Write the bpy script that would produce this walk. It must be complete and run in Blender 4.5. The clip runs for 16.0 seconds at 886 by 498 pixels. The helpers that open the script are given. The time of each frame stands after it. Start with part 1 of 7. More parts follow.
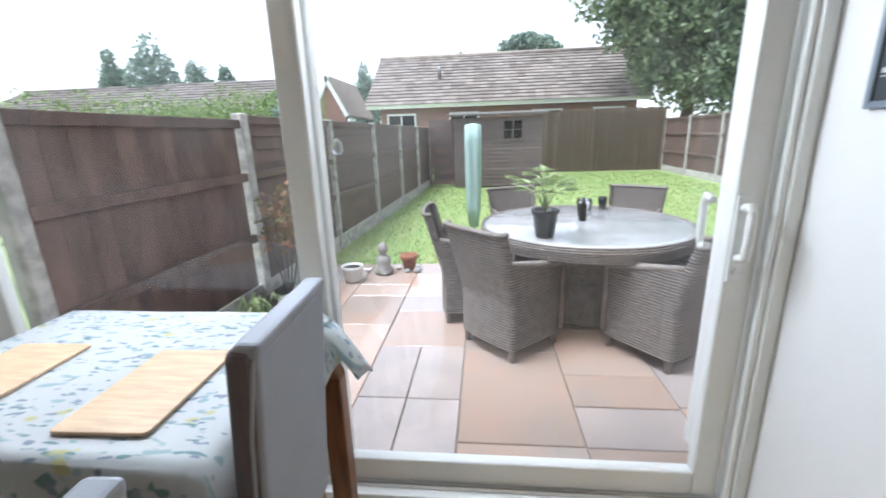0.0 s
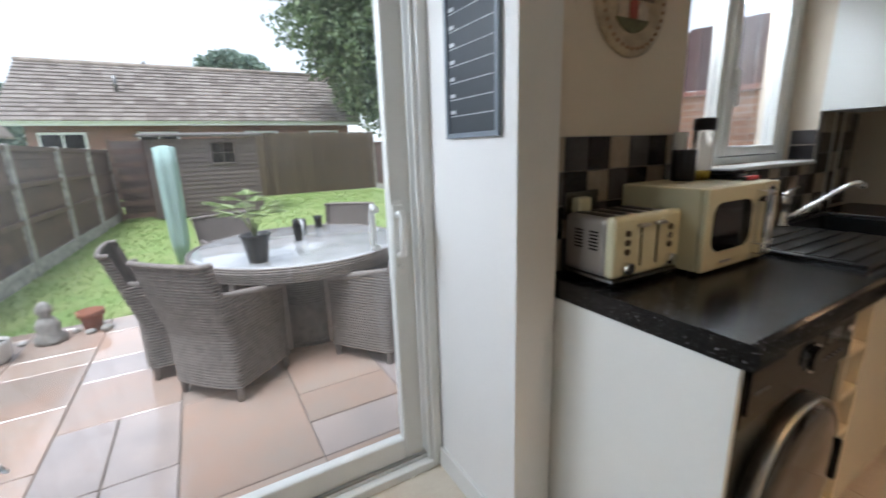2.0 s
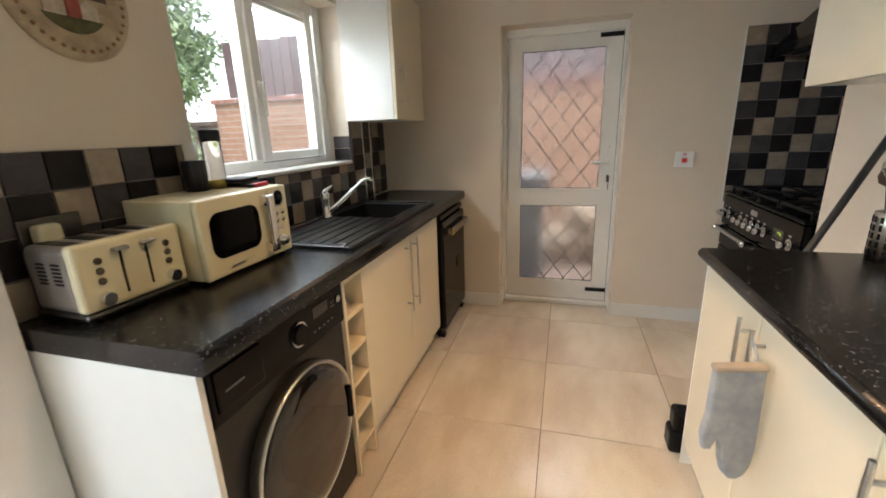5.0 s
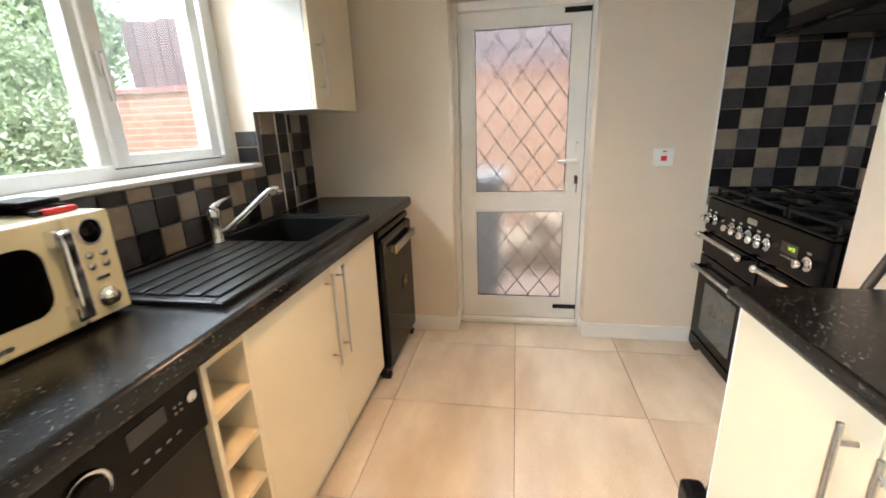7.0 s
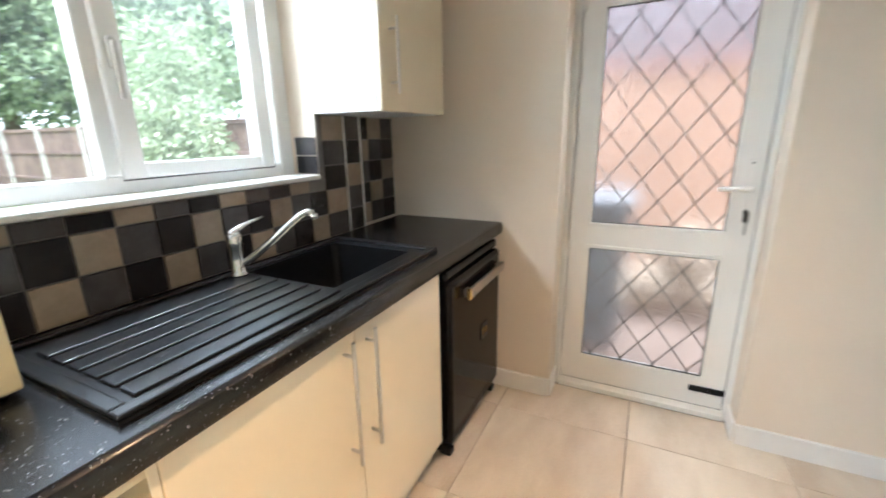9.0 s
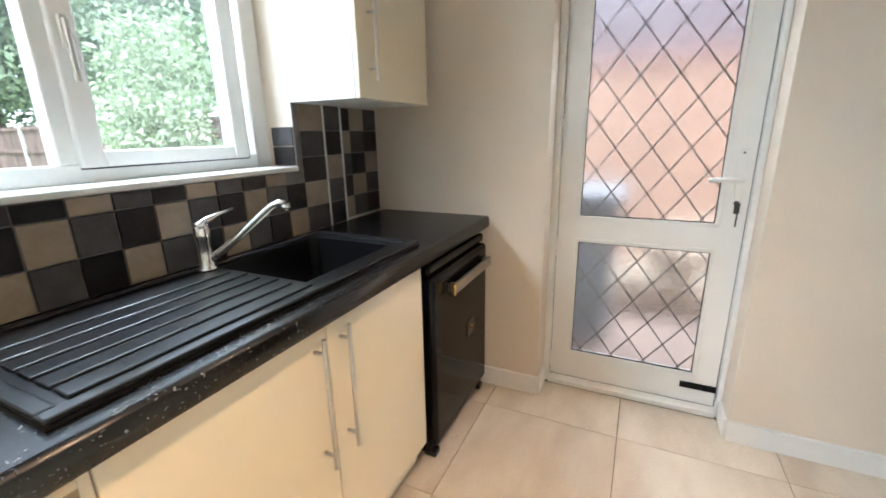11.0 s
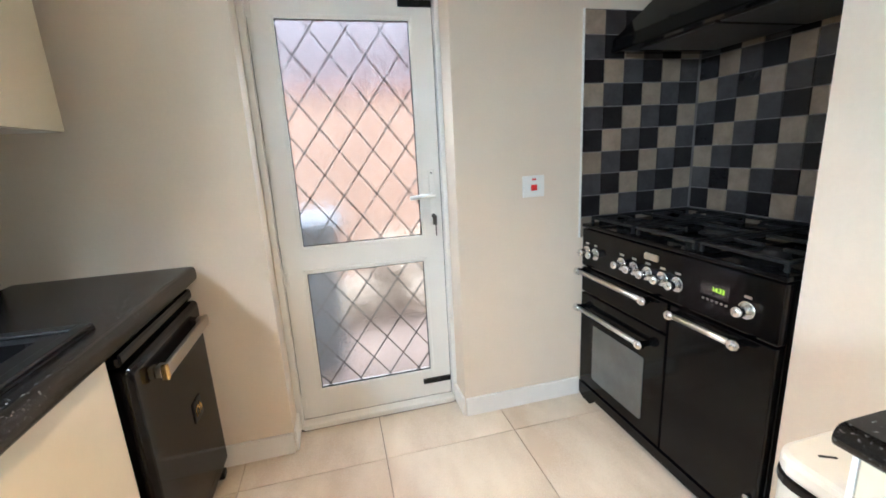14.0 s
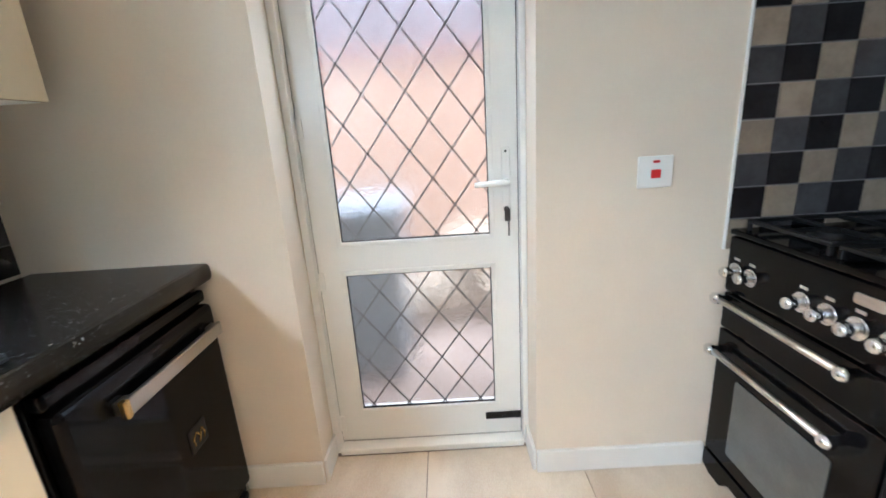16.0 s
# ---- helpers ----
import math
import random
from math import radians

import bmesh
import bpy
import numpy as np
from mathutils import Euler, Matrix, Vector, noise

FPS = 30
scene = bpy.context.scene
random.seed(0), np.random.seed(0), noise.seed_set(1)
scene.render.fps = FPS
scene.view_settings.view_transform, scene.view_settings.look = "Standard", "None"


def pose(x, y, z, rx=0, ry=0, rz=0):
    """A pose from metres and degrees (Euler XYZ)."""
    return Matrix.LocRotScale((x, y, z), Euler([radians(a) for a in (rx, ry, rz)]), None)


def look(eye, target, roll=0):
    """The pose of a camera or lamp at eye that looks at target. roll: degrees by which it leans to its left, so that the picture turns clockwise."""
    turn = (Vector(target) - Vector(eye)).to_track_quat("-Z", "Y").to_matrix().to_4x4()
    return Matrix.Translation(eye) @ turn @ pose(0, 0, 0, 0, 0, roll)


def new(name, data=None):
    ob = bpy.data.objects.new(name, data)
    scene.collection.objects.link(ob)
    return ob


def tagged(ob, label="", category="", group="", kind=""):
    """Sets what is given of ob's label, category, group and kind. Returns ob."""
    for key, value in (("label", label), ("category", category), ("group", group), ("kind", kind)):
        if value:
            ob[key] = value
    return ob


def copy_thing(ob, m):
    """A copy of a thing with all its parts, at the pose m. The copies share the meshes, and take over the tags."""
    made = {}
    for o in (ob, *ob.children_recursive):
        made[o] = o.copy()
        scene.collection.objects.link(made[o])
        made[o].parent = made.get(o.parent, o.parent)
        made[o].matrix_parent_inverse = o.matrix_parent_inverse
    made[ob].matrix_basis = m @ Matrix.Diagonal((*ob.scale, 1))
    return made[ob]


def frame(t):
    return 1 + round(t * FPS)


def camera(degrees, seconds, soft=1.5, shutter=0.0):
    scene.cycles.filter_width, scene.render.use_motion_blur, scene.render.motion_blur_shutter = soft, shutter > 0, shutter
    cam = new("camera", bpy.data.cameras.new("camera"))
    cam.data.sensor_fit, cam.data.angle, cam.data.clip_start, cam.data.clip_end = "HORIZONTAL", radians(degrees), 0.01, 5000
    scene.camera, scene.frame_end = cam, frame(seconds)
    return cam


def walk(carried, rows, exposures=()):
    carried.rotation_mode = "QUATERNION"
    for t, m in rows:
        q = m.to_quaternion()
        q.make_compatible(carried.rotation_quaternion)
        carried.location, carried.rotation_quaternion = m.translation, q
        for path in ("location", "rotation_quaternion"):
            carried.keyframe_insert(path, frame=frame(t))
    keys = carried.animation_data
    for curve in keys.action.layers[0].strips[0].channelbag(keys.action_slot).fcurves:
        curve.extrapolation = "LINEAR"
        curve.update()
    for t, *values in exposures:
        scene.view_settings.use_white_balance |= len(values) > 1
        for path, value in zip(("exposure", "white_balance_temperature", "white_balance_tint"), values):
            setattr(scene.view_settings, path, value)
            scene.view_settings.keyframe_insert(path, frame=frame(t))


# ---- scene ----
cam = camera(93.5, 16.0, soft=1.7, shutter=0.5)
EXPOSURES = [(0, 1.3, 5650, 8), (2, 1.0, 5700, 8), (3, 0.85, 5750, 7), (3.5, 1.05, 5900, 7), (4.5, 1.58, 6050, 7),
             (7, 2.5, 5900, 6), (9, 2.74, 5450, 5), (11.5, 2.68, 5350, 4), (14, 2.84, 5200, 3), (16, 2.86, 5100, 3)]
PATH = [
    (0, (0.118, 0.094, 1.303), (-0.079, 2.013, 0.774), -1.8),
    (0.5, (0.148, 0.087, 1.302), (0.19, 2.016, 0.774), -2.5),
    (1, (0.17, 0.059, 1.295), (0.48, 1.969, 0.787), -2.2),
    (1.5, (0.215, 0.029, 1.295), (0.857, 1.859, 0.804), -2.2),
    (2, (0.256, -0.023, 1.302), (1.224, 1.663, 0.832), -1.9),
    (2.5, (0.293, -0.073, 1.295), (1.526, 1.429, 0.822), -1.7),
    (3, (0.342, -0.139, 1.297), (1.8, 1.145, 0.82), -1.9),
    (3.5, (0.397, -0.22, 1.311), (2.02, 0.844, 0.828), -2.1),
    (4, (0.443, -0.3, 1.316), (2.211, 0.484, 0.807), -2.2),
    (4.5, (0.467, -0.371, 1.317), (2.305, 0.22, 0.794), -2.8),
    (4.7, (0.489, -0.405, 1.337), (2.33, 0.165, 0.801), -2.4),
    (6.8, (1.008, -0.322, 1.324), (2.918, -0.012, 0.818), -1.7),
    (7, (1.066, -0.34, 1.324), (2.954, -0.001, 0.759), -2.1),
    (7.5, (1.226, -0.356, 1.328), (3.126, -0.059, 0.778), -2.5),
    (8, (1.385, -0.33, 1.333), (3.289, -0.066, 0.78), -3.5),
    (8.5, (1.508, -0.33, 1.334), (3.371, 0.163, 0.802), -3.6),
    (9, (1.638, -0.322, 1.331), (3.369, 0.531, 0.804), -1.0),
    (9.2, (1.673, -0.319, 1.343), (3.341, 0.629, 0.776), -1.4),
    (11.3, (1.717, -0.34, 1.29), (3.498, 0.416, 0.782), -1.0),
    (11.5, (1.744, -0.335, 1.322), (3.571, 0.282, 0.79), -1.2),
    (12, (1.761, -0.34, 1.289), (3.694, -0.107, 0.832), -1.6),
    (12.5, (1.802, -0.317, 1.318), (3.744, -0.409, 0.85), -2.7),
    (13, (1.803, -0.292, 1.308), (3.713, -0.682, 0.86), -2.5),
    (13.5, (1.799, -0.284, 1.304), (3.688, -0.772, 0.863), -2.7),
    (14, (1.812, -0.258, 1.297), (3.702, -0.727, 0.84), -3.1),
    (14.5, (1.864, -0.283, 1.296), (3.748, -0.746, 0.809), -3.6),
    (15, (1.998, -0.366, 1.292), (3.906, -0.719, 0.807), -3.4),
    (15.5, (2.125, -0.418, 1.287), (4.048, -0.534, 0.75), -3.9),
    (16, (2.271, -0.481, 1.277), (4.197, -0.461, 0.738), -3.7),
]
walk(cam, [(t, look(eye, target, roll)) for t, eye, target, roll in PATH], exposures=EXPOSURES)

# ---- light ----
world = bpy.data.worlds.new("overcast_sky")
scene.world = world
world.use_nodes = True
wn = world.node_tree
sky = wn.nodes.new("ShaderNodeTexSky")
sky.sky_type, sky.sun_disc, sky.sun_elevation, sky.sun_rotation = "NISHITA", False, radians(70), radians(240)
sky.air_density, sky.dust_density, sky.ozone_density = 1.0, 1.0, 1.0
grey = wn.nodes.new("ShaderNodeHueSaturation")      # cloud takes the blue out of the sky
grey.inputs["Saturation"].default_value = 0.16
wn.links.new(sky.outputs["Color"], grey.inputs["Color"])
wn.links.new(grey.outputs["Color"], wn.nodes["Background"].inputs["Color"])
wn.nodes["Background"].inputs["Strength"].default_value = 0.15
sun = new("sun", bpy.data.lights.new("sun", "SUN"))
sun.data.energy, sun.data.angle, sun.data.color = 2.4, radians(30), (1.0, 0.98, 0.95)
sun.matrix_world = look((-3.5, -2, 11), (0, 0, 0))



def lamp(name, kind, energy, colour, place, **more):
    ob = new(name, bpy.data.lights.new(name, kind))
    ob.data.energy, ob.data.color = energy, colour
    if kind == "AREA":
        ob.data.shape, ob.data.size, ob.data.size_y = "RECTANGLE", more["size"], more["size_y"]
    else:
        ob.data.shadow_soft_size = more["size"]
    ob.matrix_world = place
    return ob


# added area lamps at the heads of the openings, standing in for sky light
lamp("window_sky_fill", "AREA", 7.5, (0.93, 0.97, 1.0), look((2.38, 1.19, 2.035), (2.38, 0.2, 1.0)), size=1.1, size_y=0.16)
lamp("patio_sky_fill", "AREA", 18, (0.95, 0.98, 1.0), look((-0.85, 1.56, 1.97), (-0.4, 0.5, 0.9)), size=1.8, size_y=0.2)
lamp("door_sky_fill", "AREA", 2.5, (1.0, 0.95, 0.92), look((3.93, -0.365, 2.06), (3.0, -0.365, 0.8)), size=0.6, size_y=0.2)
# warm electric light in the kitchen
for sx, sy, watts in ((1.45, -0.32, 26), (2.6, -0.36, 12)):
    spot = lamp("downlight_bulb", "SPOT", watts, (1.0, 0.59, 0.30), look((sx, sy, 2.385), (sx, sy, 0)), size=0.04)
    spot.data.spot_size, spot.data.spot_blend = radians(98), 0.9


# ---- tools ----
def whole(ob):
    """The pose in the world of a thing or part built so far."""
    m = ob.matrix_basis.copy()
    if ob.parent:
        m = whole(ob.parent) @ ob.matrix_parent_inverse @ m
    return m


def part(name, bm, material, parent=None, label=""):
    """One bmesh, drawn in world metres, as one mesh object under parent."""
    me = bpy.data.meshes.new(name)
    bm.to_mesh(me)
    bm.free()
    return piece(name, me, material, parent, label)


def piece(name, me, material, parent=None, label="", place=None):
    if material and not me.materials:
        me.materials.append(material)
    ob = new(name, me)
    if parent:
        ob.parent = parent
        ob.matrix_parent_inverse = whole(parent).inverted()
    if place is not None:
        ob.matrix_basis = place
    if label:
        ob["label"] = label
    return ob


def thing(name, place, label, category, group="", kind=""):
    ob = new(name)
    ob.empty_display_size = 0.1
    ob.matrix_basis = place if isinstance(place, Matrix) else pose(*place)
    return tagged(ob, label, category, group, kind)


def setting(name, bm, material, label, category):
    return tagged(part(name, bm, material), label, category, kind="structure")


def bx(*spans, bevel=0.0, seg=2, bm=None):
    """Boxes, each (x0, x1, y0, y1, z0, z1), in one bmesh."""
    out = bm or bmesh.new()
    for x0, x1, y0, y1, z0, z1 in spans:
        b = bmesh.new()
        m = Matrix.LocRotScale(((x0 + x1) / 2, (y0 + y1) / 2, (z0 + z1) / 2), None, (abs(x1 - x0), abs(y1 - y0), abs(z1 - z0)))
        bmesh.ops.create_cube(b, size=1, matrix=m)
        if bevel:
            bmesh.ops.bevel(b, geom=b.edges[:], offset=bevel, segments=seg, affect="EDGES", profile=0.5)
        join(out, b)
    return out


def join(out, b, m=None):
    """Adds the bmesh b to out."""
    if m is not None:
        b.transform(m)
    me = bpy.data.meshes.new("tmp")
    b.to_mesh(me)
    b.free()
    out.from_mesh(me)
    bpy.data.meshes.remove(me)
    return out


def cyl(p, q, r, r2=None, seg=20, bevel=0.0, bm=None, smooth=True):
    """A rod or cone from p to q."""
    p, q = Vector(p), Vector(q)
    b = bmesh.new()
    turn = (q - p).to_track_quat("Z", "Y").to_matrix().to_4x4()
    bmesh.ops.create_cone(b, cap_ends=True, segments=seg, radius1=r, radius2=r if r2 is None else r2, depth=(q - p).length, matrix=Matrix.Translation((p + q) / 2) @ turn)
    if bevel:
        bmesh.ops.bevel(b, geom=[e for e in b.edges if len(e.link_faces) == 2 and any(len(f.verts) > 4 for f in e.link_faces)], offset=bevel, segments=2, affect="EDGES", profile=0.5)
    for f in b.faces:
        f.smooth = smooth and len(f.verts) <= 4
    return join(bm, b) if bm else b


def spin(profile, seg=28, centre=(0, 0, 0), bm=None):
    """A turned body: (radius, height) pairs about an upright axis."""
    b = bmesh.new()
    rings = []
    for r, z in profile:
        rings.append([b.verts.new((centre[0] + r * math.cos(2 * math.pi * i / seg), centre[1] + r * math.sin(2 * math.pi * i / seg), centre[2] + z)) for i in range(seg)])
    for a, c in zip(rings, rings[1:]):
        for i in range(seg):
            f = b.faces.new((a[i], a[(i + 1) % seg], c[(i + 1) % seg], c[i]))
            f.smooth = True
    b.faces.new(rings[0][::-1])
    b.faces.new(rings[-1])
    return join(bm, b) if bm else b


def tube(points, r, seg=10, bm=None):
    """A bent rod through points."""
    b = bmesh.new()
    pts = [Vector(p) for p in points]
    rings = []
    for i, p in enumerate(pts):
        d = (pts[min(i + 1, len(pts) - 1)] - pts[max(i - 1, 0)]).normalized()
        side = d.cross(Vector((0.31, 0.17, 0.93))).normalized()
        up = d.cross(side)
        rad = r[i] if isinstance(r, (list, tuple)) else r
        rings.append([b.verts.new(p + rad * (math.cos(2 * math.pi * k / seg) * side + math.sin(2 * math.pi * k / seg) * up)) for k in range(seg)])
    for a, c in zip(rings, rings[1:]):
        for k in range(seg):
            b.faces.new((a[k], a[(k + 1) % seg], c[(k + 1) % seg], c[k])).smooth = True
    b.faces.new(rings[0][::-1])
    b.faces.new(rings[-1])
    bmesh.ops.recalc_face_normals(b, faces=b.faces[:])
    return join(bm, b) if bm else b


def plate(outline, depth, m, bevel=0.0):
    """A flat outline, drawn in x and y, made depth thick along z, at the pose m."""
    b = bmesh.new()
    f = b.faces.new([b.verts.new((x, y, 0)) for x, y in outline])
    top = bmesh.ops.extrude_face_region(b, geom=[f])
    bmesh.ops.translate(b, verts=[v for v in top["geom"] if isinstance(v, bmesh.types.BMVert)], vec=(0, 0, depth))
    bmesh.ops.recalc_face_normals(b, faces=b.faces[:])
    if bevel:
        bmesh.ops.bevel(b, geom=[e for e in b.edges if abs(e.verts[0].co.z - e.verts[1].co.z) < 1e-6], offset=bevel, segments=2, affect="EDGES", profile=0.5)
    b.transform(m)
    return b


def rounded(w, h, r, n=5):
    """The outline of a rectangle with round corners about the origin."""
    out = []
    for cx, cy, a in ((w / 2 - r, h / 2 - r, 0), (-w / 2 + r, h / 2 - r, 90), (-w / 2 + r, -h / 2 + r, 180), (w / 2 - r, -h / 2 + r, 270)):
        out += [(cx + r * math.cos(radians(a + 90 * i / n)), cy + r * math.sin(radians(a + 90 * i / n))) for i in range(n + 1)]
    return out


# ---- materials ----
def mat(name, colour, rough=0.5, metal=0.0, grain=0.0, scale=8.0, bump=0.0, fine=120.0, stretch=(1, 1, 1), second=None, spread=0.0, coat=0.0, rough_vary=0.0):
    """Colour with broad and fine variation, grain strength, relief, and a random shade for each object."""
    m = bpy.data.materials.new(name)
    m.use_nodes = True
    n, ln = m.node_tree.nodes, m.node_tree.links
    p = n["Principled BSDF"]
    p.inputs["Roughness"].default_value, p.inputs["Metallic"].default_value = rough, metal
    p.inputs["Coat Weight"].default_value = coat
    co = n.new("ShaderNodeTexCoord")
    mp = n.new("ShaderNodeMapping")
    mp.inputs["Scale"].default_value = stretch
    ln.new(co.outputs["Object"], mp.inputs["Vector"])
    broad, small = n.new("ShaderNodeTexNoise"), n.new("ShaderNodeTexNoise")
    for t, s, d in ((broad, scale, 4), (small, fine, 3)):
        t.inputs["Scale"].default_value, t.inputs["Detail"].default_value = s, d
        ln.new(mp.outputs["Vector"], t.inputs["Vector"])
    mix = n.new("ShaderNodeMix")
    mix.data_type = "RGBA"
    c = colour
    k = second or tuple(max(0, v * (1 - grain)) for v in c)
    mix.inputs[6].default_value, mix.inputs[7].default_value = (*c, 1), (*k, 1)
    ramp = n.new("ShaderNodeMapRange")
    ramp.inputs[1].default_value, ramp.inputs[2].default_value = 0.35, 0.65
    add = n.new("ShaderNodeMath")
    add.operation, add.inputs[1].default_value = "MULTIPLY_ADD", 0.35
    ln.new(small.outputs[0], add.inputs[0])
    ln.new(broad.outputs[0], add.inputs[2])
    sub = n.new("ShaderNodeMath")
    sub.operation, sub.inputs[1].default_value = "SUBTRACT", 0.17
    ln.new(add.outputs[0], sub.inputs[0])
    ln.new(sub.outputs[0], ramp.inputs[0])
    ln.new(ramp.outputs[0], mix.inputs[0])
    out = mix.outputs[2]
    if spread:
        info, hsv, sp = n.new("ShaderNodeObjectInfo"), n.new("ShaderNodeHueSaturation"), n.new("ShaderNodeMapRange")
        sp.inputs[3].default_value, sp.inputs[4].default_value = 1 - spread, 1 + spread
        ln.new(info.outputs["Random"], sp.inputs[0])
        away = n.new("ShaderNodeVectorMath")
        away.operation, away.inputs[1].default_value = "MULTIPLY", (37, 53, 29)
        ln.new(info.outputs["Random"], away.inputs[0])
        ln.new(away.outputs[0], mp.inputs["Location"])
        ln.new(sp.outputs[0], hsv.inputs["Value"])
        ln.new(out, hsv.inputs["Color"])
        out = hsv.outputs[0]
    ln.new(out, p.inputs["Base Color"])
    if rough_vary:
        rv = n.new("ShaderNodeMapRange")
        rv.inputs[1].default_value, rv.inputs[2].default_value = 0.3, 0.7
        rv.inputs[3].default_value, rv.inputs[4].default_value = max(0.02, rough - rough_vary), min(1, rough + rough_vary)
        ln.new(broad.outputs[0], rv.inputs[0])
        ln.new(rv.outputs[0], p.inputs["Roughness"])
    if bump:
        bp = n.new("ShaderNodeBump")
        bp.inputs["Strength"].default_value, bp.inputs["Distance"].default_value = bump, 0.004
        ln.new(small.outputs[0], bp.inputs["Height"])
        ln.new(bp.outputs[0], p.inputs["Normal"])
    return m


def glass(name, rough=0.0, tint=(1, 1, 1), ripple=0.0):
    m = bpy.data.materials.new(name)
    m.use_nodes = True
    n, ln = m.node_tree.nodes, m.node_tree.links
    p = n["Principled BSDF"]
    p.inputs["Base Color"].default_value = (*tint, 1)
    p.inputs["Roughness"].default_value, p.inputs["Transmission Weight"].default_value, p.inputs["IOR"].default_value = rough, 1.0, 1.45
    if ripple:
        t, b = n.new("ShaderNodeTexNoise"), n.new("ShaderNodeBump")
        t.inputs["Scale"].default_value = 55
        b.inputs["Strength"].default_value, b.inputs["Distance"].default_value = ripple, 0.004
        co = n.new("ShaderNodeTexCoord")
        ln.new(co.outputs["Object"], t.inputs["Vector"])
        ln.new(t.outputs[0], b.inputs["Height"])
        ln.new(b.outputs[0], p.inputs["Normal"])
    return m


WALL = mat("painted_plaster_cream", (0.75, 0.65, 0.525), 0.75, grain=0.05, scale=1.5, bump=0.08, fine=90)
WHITE_WALL = mat("painted_plaster_white", (0.80, 0.78, 0.75), 0.7, grain=0.04, scale=1.5, bump=0.08, fine=90)
CEIL = mat("ceiling_paint", (0.8, 0.79, 0.76), 0.85, grain=0.04, scale=2, bump=0.1)
UPVC = mat("white_upvc", (0.84, 0.83, 0.79), 0.28, grain=0.05, scale=3)
GLOSS_PAINT = mat("white_gloss_paint", (0.8, 0.78, 0.74), 0.3, grain=0.05, scale=4)
FLOOR_TILE = mat("cream_porcelain_tile", (0.70, 0.625, 0.51), 0.16, grain=0.1, scale=1.9, second=(0.54, 0.455, 0.35), spread=0.04, stretch=(1, 2.4, 1), rough_vary=0.05)
GROUT = mat("grey_grout", (0.25, 0.22, 0.19), 0.9, grain=0.3, scale=10)
FLOOR_TILE.node_tree.nodes["Mapping"].inputs["Rotation"].default_value = (0, 0, radians(35))     # the veins run aslant
CREAM_GLOSS = mat("cream_gloss_door", (0.80, 0.71, 0.53), 0.13, grain=0.03, scale=2, coat=0.3)
WHITE_BOARD = mat("white_melamine", (0.82, 0.81, 0.76), 0.35, grain=0.03, scale=3)
WORKTOP = mat("dark_laminate", (0.0035, 0.0034, 0.0036), 0.26, grain=0.3, scale=6, fine=60, second=(0.005, 0.0047, 0.0047), rough_vary=0.012)
BLACK = mat("black_enamel", (0.002, 0.002, 0.0022), 0.09, grain=0.3, scale=5)
BLACK_MATT = mat("black_composite", (0.005, 0.005, 0.0055), 0.34, grain=0.3, scale=40, bump=0.05)
CHROME = mat("chrome", (0.8, 0.8, 0.8), 0.08, 1.0, grain=0.05)
STEEL = mat("brushed_steel", (0.62, 0.6, 0.56), 0.28, 1.0, grain=0.1, scale=30, stretch=(1, 1, 12))
CREAM_ENAMEL = mat("cream_enamel", (0.70, 0.655, 0.44), 0.25, grain=0.03, scale=4)
TILE_DARK = mat("charcoal_wall_tile", (0.021, 0.0185, 0.0195), 0.27, grain=0.3, scale=14, spread=0.2, bump=0.1, fine=70)
TILE_MID = mat("grey_wall_tile", (0.078, 0.072, 0.073), 0.27, grain=0.25, scale=14, spread=0.15, bump=0.1, fine=70)
TILE_LIGHT = mat("stone_wall_tile", (0.34, 0.27, 0.195), 0.32, grain=0.25, scale=14, spread=0.12, bump=0.1, fine=70)
WALL_GROUT = mat("wall_grout", (0.2, 0.18, 0.17), 0.9, grain=0.2, scale=20)
CLEAR = glass("window_glass")


def hazed(m):
    """A thin, uneven, light-scattering film: rain mist, and haze put over the view."""
    n, ln = m.node_tree.nodes, m.node_tree.links
    p, out = n["Principled BSDF"], n["Material Output"]
    co, t, r, tr, mx = n.new("ShaderNodeTexCoord"), n.new("ShaderNodeTexNoise"), n.new("ShaderNodeMapRange"), n.new("ShaderNodeBsdfTranslucent"), n.new("ShaderNodeMixShader")
    t.inputs["Scale"].default_value, t.inputs["Detail"].default_value = 2.2, 5.0
    r.inputs[1].default_value, r.inputs[2].default_value, r.inputs[3].default_value, r.inputs[4].default_value = 0.38, 0.72, 0.002, 0.022
    tr.inputs["Color"].default_value = (0.95, 0.96, 0.97, 1)
    ln.new(co.outputs["Object"], t.inputs["Vector"])
    ln.new(t.outputs[0], r.inputs[0])
    ln.new(r.outputs[0], mx.inputs[0])
    ln.new(p.outputs[0], mx.inputs[1])
    ln.new(tr.outputs[0], mx.inputs[2])
    ln.new(mx.outputs[0], out.inputs["Surface"])
    return m


HAZED_PANE = hazed(glass("rain_haze_glass"))
OBSCURE = glass("textured_door_glass", 0.25, ripple=0.6)
LEAD = mat("lead_strip", (0.24, 0.235, 0.23), 0.4, 0.8, grain=0.3, scale=40)
RATTAN = mat("weathered_rattan", (0.235, 0.20, 0.18), 0.6, grain=0.35, scale=30, spread=0.06)
FENCE = mat("brown_stained_fence", (0.175, 0.113, 0.092), 0.7, grain=0.4, scale=2.5, second=(0.09, 0.056, 0.046), bump=0.4, fine=45, stretch=(3, 3, 1), spread=0.14)
CONCRETE = mat("pale_concrete", (0.55, 0.52, 0.48), 0.85, grain=0.45, scale=11, bump=0.4, fine=60, spread=0.08)
GRASS = mat("lawn_grass", (0.20, 0.29, 0.085), 0.7, grain=0.3, scale=2.5, second=(0.27, 0.32, 0.115))
